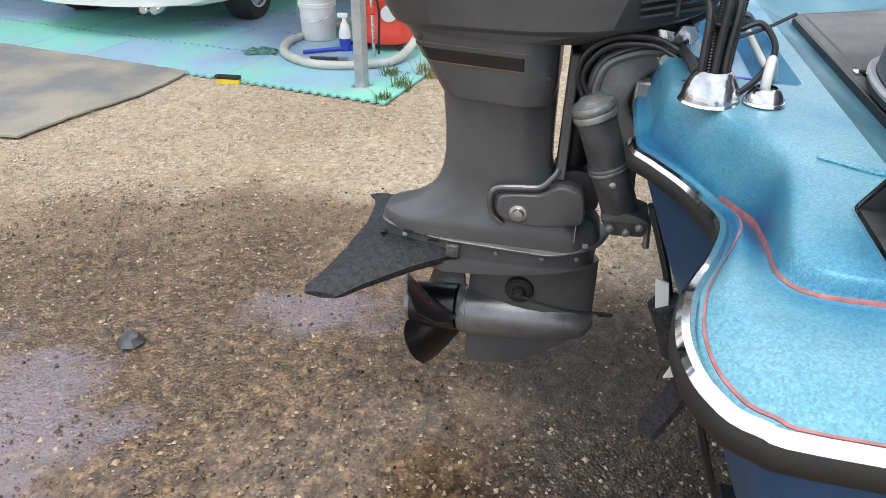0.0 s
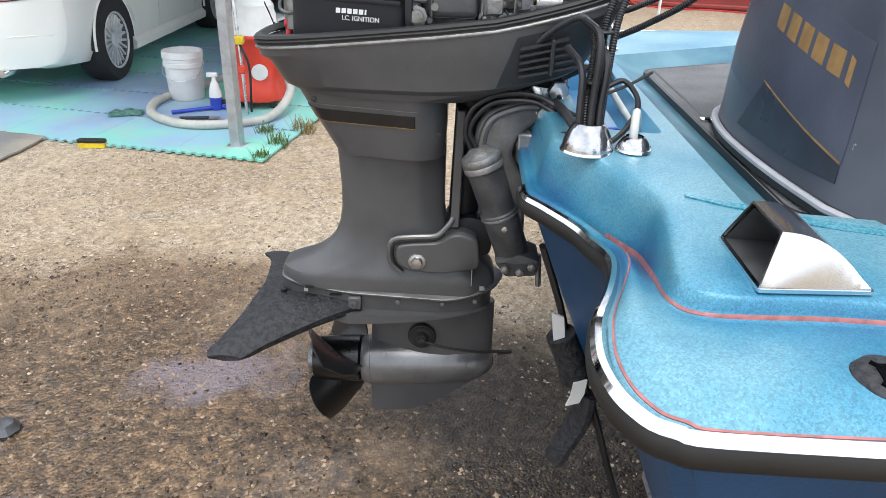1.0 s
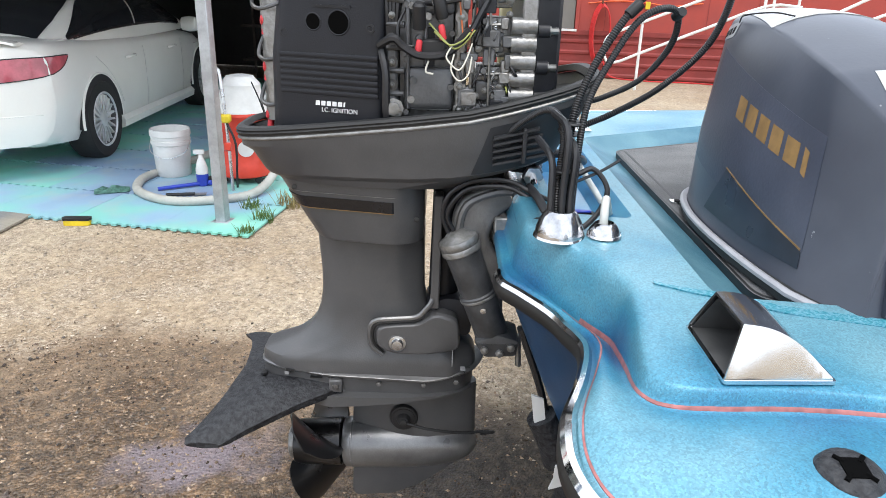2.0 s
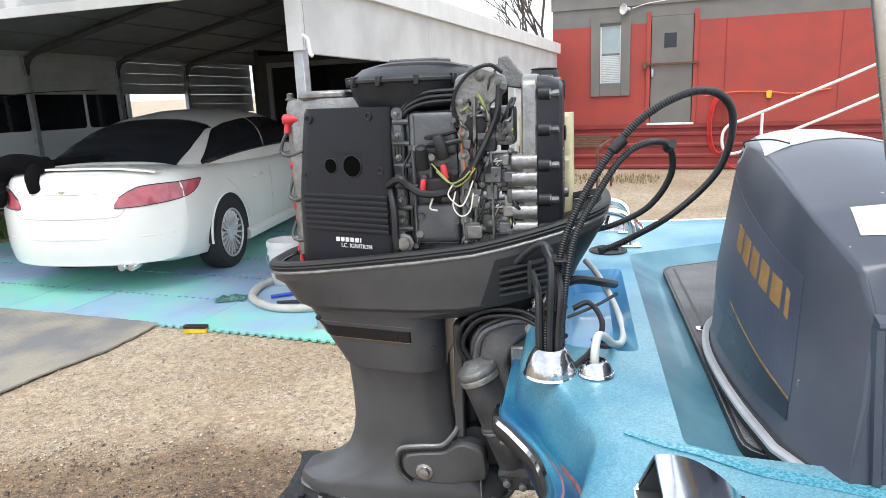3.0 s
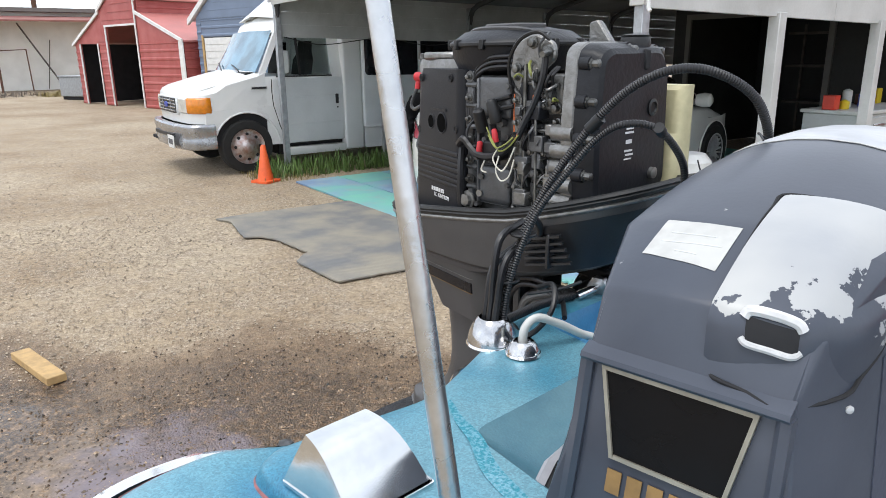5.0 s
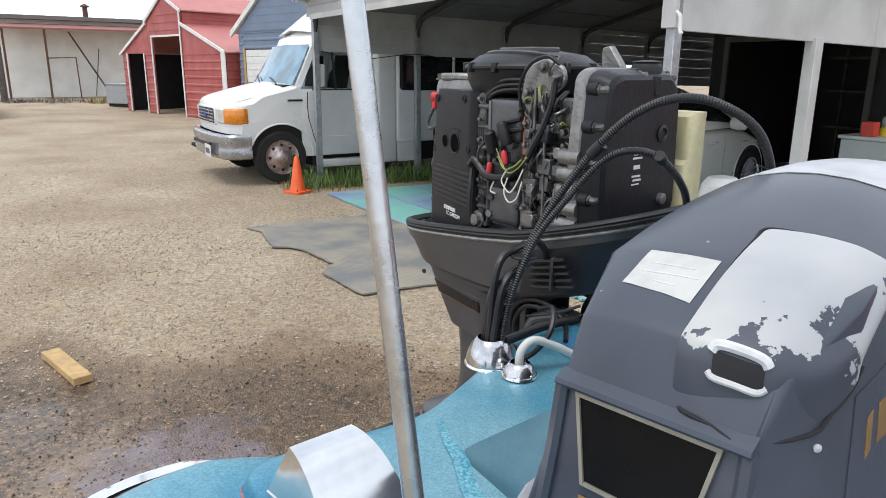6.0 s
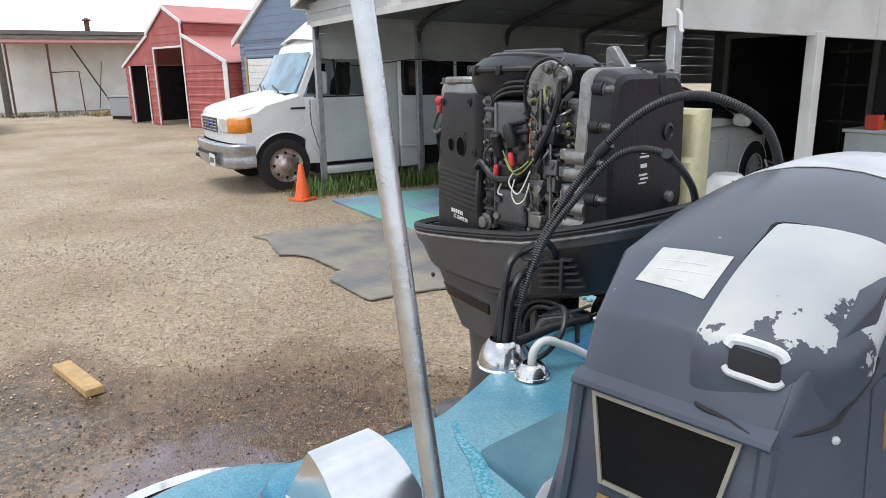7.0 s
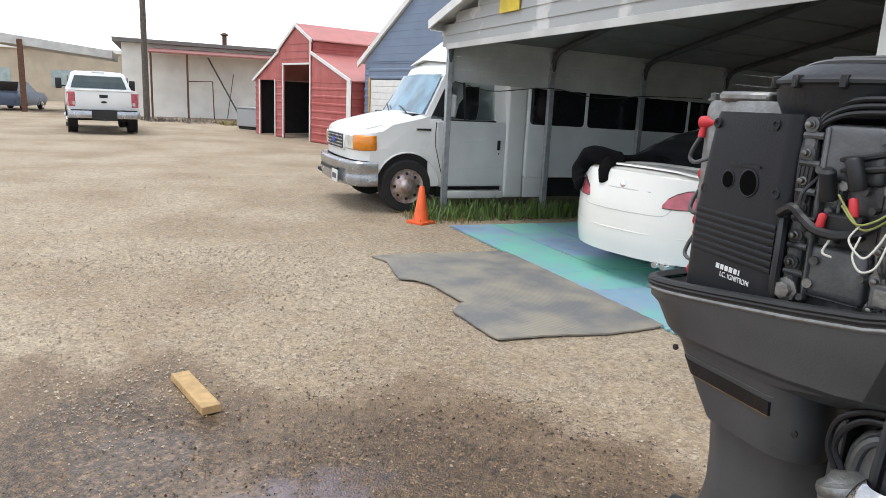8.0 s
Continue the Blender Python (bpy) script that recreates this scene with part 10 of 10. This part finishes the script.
def engine_cowl():
    cw = thing("engine_cowl", MCW, "grey outboard cowl with peeled paint standing on the carpet", "engine cowl")
    rows = cowl_rows()
    bm = loft(rows)
    sharp = [e for e in bm.edges if len(e.link_faces) == 2 and e.calc_face_angle(0.0) > radians(17) and max(v.co.z for v in e.verts) > 0.04]
    bmesh.ops.bevel(bm, geom=sharp, offset=0.007, segments=3, affect="EDGES", profile=0.5, clamp_overlap=True)
    bmesh.ops.triangulate(bm, faces=bm.faces[:])
    tree = BVHTree.FromBMesh(bm)
    part("shell", bm, M_COWLPAINT, cw, angle=30)

    def on_side(y, z, s, out=0.0):
        """The point of the flank at (y, z): s is -1 or 1."""
        hit, nrm, _, _ = tree.ray_cast(Vector((s * 0.5, y, z)), Vector((-s, 0, 0)))
        return hit + nrm * out if hit else Vector((s * 0.1, y, z))

    def on_rear(x, z, out=0.0):
        hit, nrm, _, _ = tree.ray_cast(Vector((x, -0.7, z)), Vector((0, 1, 0)))
        return hit + nrm * out if hit else Vector((x, -0.3, z))

    def on_top(x, y, out=0.0):
        hit, nrm, _, _ = tree.ray_cast(Vector((x, y, 0.9)), Vector((0, 0, -1)))
        return hit + nrm * out if hit else Vector((x, y, 0.3))

    def sheet(where, corners, out, nu=10, nv=6, thick=0.001):
        """A thin sheet laid on the shell, between four corners (a, b)."""
        bm = bmesh.new()
        tl, tr, br, bl = corners
        grid = []
        for i in range(nv + 1):
            f = i / nv
            grid.append([])
            for j in range(nu + 1):
                g = j / nu
                a = (tl[0] * (1 - g) + tr[0] * g) * (1 - f) + (bl[0] * (1 - g) + br[0] * g) * f
                c = (tl[1] * (1 - g) + tr[1] * g) * (1 - f) + (bl[1] * (1 - g) + br[1] * g) * f
                grid[-1].append((bm.verts.new(where(a, c, out)), bm.verts.new(where(a, c, out - thick))))
        for i in range(nv):
            for j in range(nu):
                for k in (0, 1):
                    q = (grid[i][j][k], grid[i][j + 1][k], grid[i + 1][j + 1][k], grid[i + 1][j][k])
                    bm.faces.new(q if k == 0 else q[::-1])
        rim = [grid[0][j] for j in range(nu + 1)] + [grid[i][nu] for i in range(1, nv + 1)] + [grid[nv][j] for j in range(nu - 1, -1, -1)] + [grid[i][0] for i in range(nv - 1, 0, -1)]
        for p, q in zip(rim, rim[1:] + rim[:1]):
            bm.faces.new((p[0], p[1], q[1], q[0]))
        bmesh.ops.recalc_face_normals(bm, faces=bm.faces)
        return bm
    # dark rubber foot with a chalky bead above it
    foot = [r[0] for r in rows] + [r[-1] for r in rows[::-1]]
    mid = Vector((0, 0.02, 0))

    def lip(o, z):
        return [(p.x * (1 + o / 0.18), mid.y + (p.y - mid.y) * (1 + o / 0.33), z) for p in foot]
    part("base_lip", loft([lip(0.002, 0.0), lip(0.008, 0.003), lip(0.008, 0.014), lip(0.0, 0.02)]), M_GASKET, cw, "dark rubber base lip")
    part("lip_trim", loft([lip(0.008, 0.0135), lip(0.0105, 0.016), lip(0.0105, 0.021), lip(0.006, 0.025), lip(-0.002, 0.022)], caps=False), mat("chalky_trim", (0.36, 0.36, 0.38), 0.5, 0, 0.08, 20), cw, "pale bead round the foot")
    # flank decals: slate field, darker wedge under a gold line, plain gold blocks for the maker's name
    for s in (-1, 1):
        where = (lambda q: lambda y, z, o: on_side(y, z, q, o))(s)
        up = part("side_decal", sheet(where, ((0.262, 0.332), (-0.166, 0.242), (-0.19, 0.072), (0.262, 0.12)), 0.0012, 26, 10), M_NAVYTOP, cw, "slate blue side decal")
        low = part("lower_decal", sheet(where, ((0.06, 0.1365), (-0.188, 0.074), (-0.194, 0.046), (0.12, 0.046)), 0.0016, 18, 6), M_NAVY, up, "blue-black lower field")
        part("gold_line", sheet(where, ((0.06, 0.139), (-0.187, 0.0765), (-0.187, 0.0735), (0.06, 0.137)), 0.0022, 16, 1), M_GOLD, low)
        for i in range(6):
            y0 = 0.1 - 0.046 * i
            w = 0.034 if i != 5 else 0.012
            zt = 0.262 - 0.0085 * i
            part("gold_block", sheet(where, ((y0, zt), (y0 - w, zt - 0.006), (y0 - w - 0.006, zt - 0.044), (y0 - 0.006, zt - 0.038)), 0.0018, 3, 3), M_GOLD, up)
    # bleached crown ahead of a straight masking edge
    part("white_crown", sheet(on_top, ((-0.113, 0.1), (0.113, 0.1), (0.062, 0.345), (-0.062, 0.345)), 0.0014, 18, 16), M_CROWNWHITE, cw, "white bleached front of the crown")
    part("crown_seam", sheet(on_top, ((-0.112, 0.0965), (0.112, 0.0965), (0.112, 0.0995), (-0.112, 0.0995)), 0.0016, 18, 1), M_GREYPL, cw)
    for s in (-1, 1):
        where = (lambda q: lambda y, z, o: on_side(y, z, q, o))(s)
        vp = part("vent_panel", sheet(where, ((0.335, 0.362), (0.24, 0.382), (0.245, 0.352), (0.335, 0.335)), 0.0014, 8, 4), M_CROWNWHITE, cw, "white corner vent panel")
        for i in range(5):
            y = 0.325 - 0.016 * i
            part("air_slot", sheet(where, ((y, 0.353 + 0.004 * i), (y - 0.009, 0.356 + 0.004 * i), (y - 0.009, 0.343 + 0.004 * i), (y, 0.341 + 0.004 * i)), 0.0022, 2, 2), M_DARK, vp)
    part("hair_wire", tube([on_side(0.24, 0.378, -1, 0.004), on_side(0.2, 0.38, -1, 0.012) + Vector((0, 0, 0.01)), on_top(-0.09, 0.14, 0.012), on_top(-0.075, 0.1, 0.004)], 0.0014, 6), M_BLACKPL, cw)
    # raised latch panel wrapping the rear shoulder
    sec = [(0.014, [(-0.268, 0.232), (-0.268, 0.272), (-0.262, 0.289), (-0.25, 0.298), (-0.2, 0.327), (-0.15, 0.347), (-0.11, 0.359), (-0.092, 0.362)]),
           (0.02, [(-0.274, 0.234), (-0.274, 0.275), (-0.267, 0.293), (-0.253, 0.303), (-0.2, 0.332), (-0.15, 0.352), (-0.1, 0.366), (-0.09, 0.367)]),
           (0.06, [(-0.27, 0.229), (-0.27, 0.273), (-0.263, 0.291), (-0.25, 0.301), (-0.2, 0.33), (-0.15, 0.351), (-0.1, 0.366), (-0.088, 0.368)]),
           (0.094, [(-0.258, 0.224), (-0.259, 0.268), (-0.253, 0.286), (-0.24, 0.297), (-0.192, 0.326), (-0.142, 0.348), (-0.096, 0.362), (-0.084, 0.364)]),
           (0.112, [(-0.234, 0.222), (-0.237, 0.262), (-0.231, 0.28), (-0.22, 0.291), (-0.178, 0.319), (-0.132, 0.342), (-0.092, 0.356), (-0.08, 0.358)]),
           (0.128, [(-0.205, 0.232), (-0.208, 0.262), (-0.203, 0.277), (-0.192, 0.288), (-0.156, 0.312), (-0.118, 0.334), (-0.086, 0.346), (-0.074, 0.349)]),
           (0.138, [(-0.178, 0.252), (-0.178, 0.268), (-0.172, 0.28), (-0.162, 0.289), (-0.136, 0.305), (-0.106, 0.322), (-0.08, 0.334), (-0.07, 0.337)]),
           (0.139, [(-0.168, 0.26), (-0.166, 0.27), (-0.162, 0.278), (-0.154, 0.285), (-0.132, 0.3), (-0.104, 0.317), (-0.082, 0.328), (-0.074, 0.331)])]
    fine = [[Vector((x, y, z)) for y, z in q] for x, q in sec]
    fine = [smooth_path(q, 3) for q in fine]
    cols = list(zip(*[smooth_path(list(c), 3) for c in zip(*fine)]))
    bm = loft([list(c) for c in cols], closed=False)
    bmesh.ops.recalc_face_normals(bm, faces=bm.faces)
    inner = sum((f.normal.y for f in bm.faces), 0.0)
    if inner > 0:
        bmesh.ops.reverse_faces(bm, faces=bm.faces)
    ptree = BVHTree.FromBMesh(bm)
    bmesh.ops.solidify(bm, geom=bm.faces[:], thickness=0.018)
    pn = part("latch_panel", bm, M_COWLBARE, cw, "raised panel, its paint half peeled to white", angle=40)

    def on_panel(x, z, o):
        hit, nrm, _, _ = ptree.ray_cast(Vector((x, -0.6, z)), Vector((0, 1, 0)))
        return hit + (nrm if nrm.y < 0 else -nrm) * o if hit else Vector((x, -0.27, z))
    seam = [(0.011, -0.262, 0.229)] + [on_rear(x, z, 0.001) for x, z in ((0.03, 0.2285), (0.06, 0.225), (0.09, 0.2205))] + [on_side(y, z, 1, 0.001) for y, z in ((-0.222, 0.219), (-0.2, 0.232), (-0.175, 0.25), (-0.155, 0.268))]
    part("panel_gap", tube(seam, 0.0022, 6, 3), M_DARK, pn)
    left = [on_top(0.012, y, 0.0012) for y in (-0.245, -0.2, -0.15, -0.11, -0.088)] + [on_top(x, -0.083 + 0.08 * (x - 0.01), 0.0012) for x in (0.04, 0.08, 0.11)]
    part("panel_gap", tube(left, 0.0022, 6, 3), M_DARK, pn)
    # no recess is cut: a dark sheet on the panel stands for its shade
    lt = part("latch_recess", sheet(on_panel, ((0.048, 0.2895), (0.09, 0.283), (0.091, 0.263), (0.05, 0.269)), 0.0012, 6, 4), M_DARK, pn, "dark sheet for the shade of the latch recess")
    part("latch_lip", tube([on_panel(0.046, 0.2885, -0.001), on_panel(0.05, 0.2935, 0.001), on_panel(0.068, 0.2925, 0.002), on_panel(0.086, 0.2885, 0.001), on_panel(0.092, 0.283, -0.001)], 0.0052, 8), M_CHALK, lt, "white worn latch lip")
    part("latch_lip", tube([on_panel(0.046, 0.27, -0.001), on_panel(0.052, 0.2655, 0.001), on_panel(0.07, 0.263, 0.001), on_panel(0.086, 0.26, 0.001), on_panel(0.093, 0.264, -0.001)], 0.0034, 8), M_CHALK, lt)
    # paper label
    st = part("sticker", sheet(on_top, ((-0.083, -0.152), (0.0, -0.16), (-0.003, -0.216), (-0.088, -0.2)), 0.001, 8, 6, 0.0006), M_PAPER, cw, "white paper label with faint unreadable print")
    for k, (x0, x1) in enumerate(((-0.07, -0.02), (-0.075, -0.01), (-0.055, -0.03))):
        y = -0.17 - 0.012 * k
        part("print_line", sheet(on_top, ((x0, y), (x1, y - 0.004), (x1, y - 0.0055), (x0, y - 0.0015)), 0.0014, 6, 1, 0.0004), M_FAINT, st)
    # rear face: ledge, side lips, framed black panel
    def rear_y(z):
        return on_rear(0.0, z).y - 0.0005
    ledge = [[(x, rear_y(0.219) + 0.006, 0.229), (x, rear_y(0.215) - 0.009, 0.2215), (x, rear_y(0.212) - 0.0105, 0.217), (x, rear_y(0.21) - 0.008, 0.2135), (x, rear_y(0.21) + 0.006, 0.212)] for x in (-0.101, -0.05, 0.0, 0.05, 0.101)]
    part("rear_ledge", loft(ledge), M_COWLPAINT, cw, "ledge over the black panel", angle=40)
    for s in (-1, 1):
        lipr = [[(s * (x + q), rear_y(z) - o, z) for q, o in ((0.006, -0.006), (0.005, 0.007), (-0.003, 0.009), (-0.008, 0.004), (-0.008, -0.006))] for x, z in ((0.097, 0.214), (0.098, 0.15), (0.1, 0.06), (0.101, 0.03))]
        part("rear_lip", loft(lipr), M_COWLPAINT, cw, angle=40)
    win = [(-0.074, 0.211), (0.072, 0.211), (0.055, 0.12), (-0.053, 0.12)]
    fr = part("rear_panel", sheet(on_rear, win, 0.0035, 14, 12, 0.004), M_GLOSSBLACK, cw, "gloss black panel in a thin pale metal frame")
    for (a, b), (c, d) in zip(zip(win, win[1:] + win[:1]), (((0, 1), (0, 1)), ((-1, 0), (-1, 0)), ((0, -1), (0, -1)), ((1, 0), (1, 0)))):
        inn = [(p[0] - q[0] * 0.0042, p[1] - q[1] * 0.0042) for p, q in ((b, d), (a, c))]
        part("frame_bar", sheet(on_rear, (a, b, inn[0], inn[1]), 0.0062, 12, 1, 0.005), M_GOLDTRIM, fr)
    for i in range(6):
        x = -0.058 + i * 0.022
        w = 0.016 if i != 5 else 0.006
        part("gold_block", sheet(on_rear, ((x, 0.108), (x + w, 0.108), (x + w, 0.084), (x, 0.084)), 0.0025, 3, 3), M_GOLD, cw)
    part("rear_screw", lathe([(0.004, 0), (0.004, 0.002), (0.001, 0.003)], 10, Matrix.Translation(on_side(-0.215, 0.205, 1, 0.0005)) @ pose(0, 0, 0, 90, 0, 50)), M_CHALK, cw)


engine_cowl()


# ---- deck fittings ----
def deck_fittings():
    pl = thing("deck_pole", T(0.931, 0.843, 1.09), "thin aluminium pole standing in a deck socket", "pole")
    top = Vector((-0.179, 0.009, 1.0))
    part("tube", cyl((0, 0, 0), top * 1.6, 0.0102, n=20), M_ALU, pl)
    part("socket", lathe([(0.03, 0), (0.03, 0.004), (0.016, 0.01), (0.015, 0.03), (0.011, 0.031)], 20), M_CHROME, pl)
    copy_thing(bpy.data.objects["scoop_vent"], MM @ T(0.43, 0.825, 1.092))
    cap = thing("fuel_cap", MM @ T(0.43, 0.5, 1.091), "black round fuel cap in the port deck", "cap")
    part("ring", lathe([(0.055, 0), (0.055, 0.004), (0.045, 0.008), (0.04, 0.004), (0.002, 0.004)], 28), M_BLACKPL, cap)
    part("grip", box(-0.03, 0.03, -0.006, 0.006, 0.004, 0.012, 0.002), M_BLACKPL, cap)
    ld = thing("boarding_ladder", MM, "folded chrome boarding ladder on the port deck", "ladder")
    for o in (0.0, 0.2):
        part("ladder_rail", tube([(0.5, 0.56 + o, 1.092), (0.5, 0.56 + o, 1.15), (0.48, 0.56 + o, 1.185), (0.42, 0.56 + o, 1.2), (0.3, 0.56 + o, 1.2), (0.2, 0.56 + o, 1.18)], 0.0125, 10), M_CHROME, ld)
        part("ladder_foot", box(0.47, 0.53, 0.535 + o, 0.585 + o, 1.0905, 1.1, 0.004), M_CHROME, ld)
    part("ladder_step", cyl((0.32, 0.56, 1.2), (0.32, 0.76, 1.2), 0.012, n=10), M_CHROME, ld)
    sk = thing("deck_socket", MM @ T(0.49, -1.014, 1.067) @ pose(0, 0, 0, 12, 0, 0), "black domed rod socket with a square hole in the deck", "socket")
    part("dome", lathe([(0.034, -0.012), (0.035, 0.0), (0.031, 0.009), (0.023, 0.0145), (0.002, 0.016)], 28), M_FINBLACK, sk)
    part("hole", prism(rounded([(-0.012, -0.012), (0.012, -0.012), (0.012, 0.012), (-0.012, 0.012)], 0.003), 0.0145, 0.0168, axis="z"), M_PORT, sk, "black square hole")
    for a in (45, 135, 225, 315):
        part("slot", cyl((0.01 * math.cos(radians(a)), 0.01 * math.sin(radians(a)), 0.0155), (0.021 * math.cos(radians(a)), 0.021 * math.sin(radians(a)), 0.0148), 0.0026, n=8), M_PORT, sk)
    cl = thing("deck_cleat", MM @ T(0.6, -0.1, 1.067), "small bright metal cleat on the carpet", "cleat")
    part("plate", prism(rounded([(-0.015, -0.012), (0.02, -0.012), (0.02, 0.012), (-0.015, 0.012)], 0.006), 0, 0.004, axis="z"), M_CHROME, cl)
    part("eye", lathe([(0.006, 0.0041), (0.007, 0.006), (0.004, 0.0065)], 12), M_DARK, cl)


deck_fittings()


def trailer():
    """What shows of the trailer: cross tube, support leg, strap and tyre in the shadow under the hull."""
    tr = thing("boat_trailer", MM, "black boat trailer frame in shadow under the hull", "trailer")
    part("cross_tube", box(0.7, 0.78, -0.95, 0.95, 0.36, 0.44, 0.005), M_BLACKCAST, tr)
    part("rail", box(0.45, 4.3, -0.55, -0.48, 0.3, 0.36, 0.005), M_BLACKCAST, tr)
    part("rail", box(0.45, 4.3, 0.48, 0.55, 0.3, 0.36, 0.005), M_BLACKCAST, tr)
    for s in (-1, 1):
        wheel(tr, 0.0, 0.0, 0.31, 0.19, s, M_CHROME, 0).matrix_basis = T(1.75, 0.82 * s, 0) @ pose(0, 0, 0, 0, 0, -90)
    part("bunk", box(0.5, 2.6, -0.5, -0.42, 0.3605, 0.43, 0.01), M_CARPET, tr)
    part("bunk", box(0.5, 2.6, 0.42, 0.5, 0.3605, 0.43, 0.01), M_CARPET, tr)
    sv = thing("motor_support", MM, "black padded support strap hanging from the transom", "strap")
    part("strap", tube([(0.253, -0.3, 0.85), (0.3, -0.31, 0.72), (0.335, -0.32, 0.6), (0.387, -0.34, 0.5), (0.449, -0.37, 0.315), (0.523, -0.4, 0.11), (0.55, -0.41, 0.02)], 0.016, 8, 6, None, 0, 0.006, 0.5), M_RUBRAIL, sv)
    part("pad", tube([(0.305, -0.335, 0.665), (0.33, -0.335, 0.61), (0.35, -0.335, 0.55)], 0.033, 12, 5), M_FINBLACK, sv, "black foam pad")
    part("white_tab", loft([[(x - 0.012, -0.352, z), (x + 0.014, -0.352, z - 0.01), (x + 0.014, -0.346, z - 0.01), (x - 0.012, -0.346, z)] for x, z in ((0.29, 0.725), (0.3, 0.66), (0.308, 0.64))]), M_WHITEPL, sv)
    part("white_tab", loft([[(x - 0.014, -0.372, z), (x + 0.014, -0.372, z + 0.01), (x + 0.014, -0.366, z + 0.01), (x - 0.014, -0.366, z)] for x, z in ((0.352, 0.565), (0.35, 0.53), (0.342, 0.505))]), M_WHITEPL, sv)
    part("lower_pad", tube([(0.375, -0.34, 0.52), (0.37, -0.34, 0.45), (0.345, -0.34, 0.38), (0.325, -0.34, 0.33)], 0.03, 10, 5, None, 0, 0.006, 0.6), M_FINBLACK, sv)


trailer()
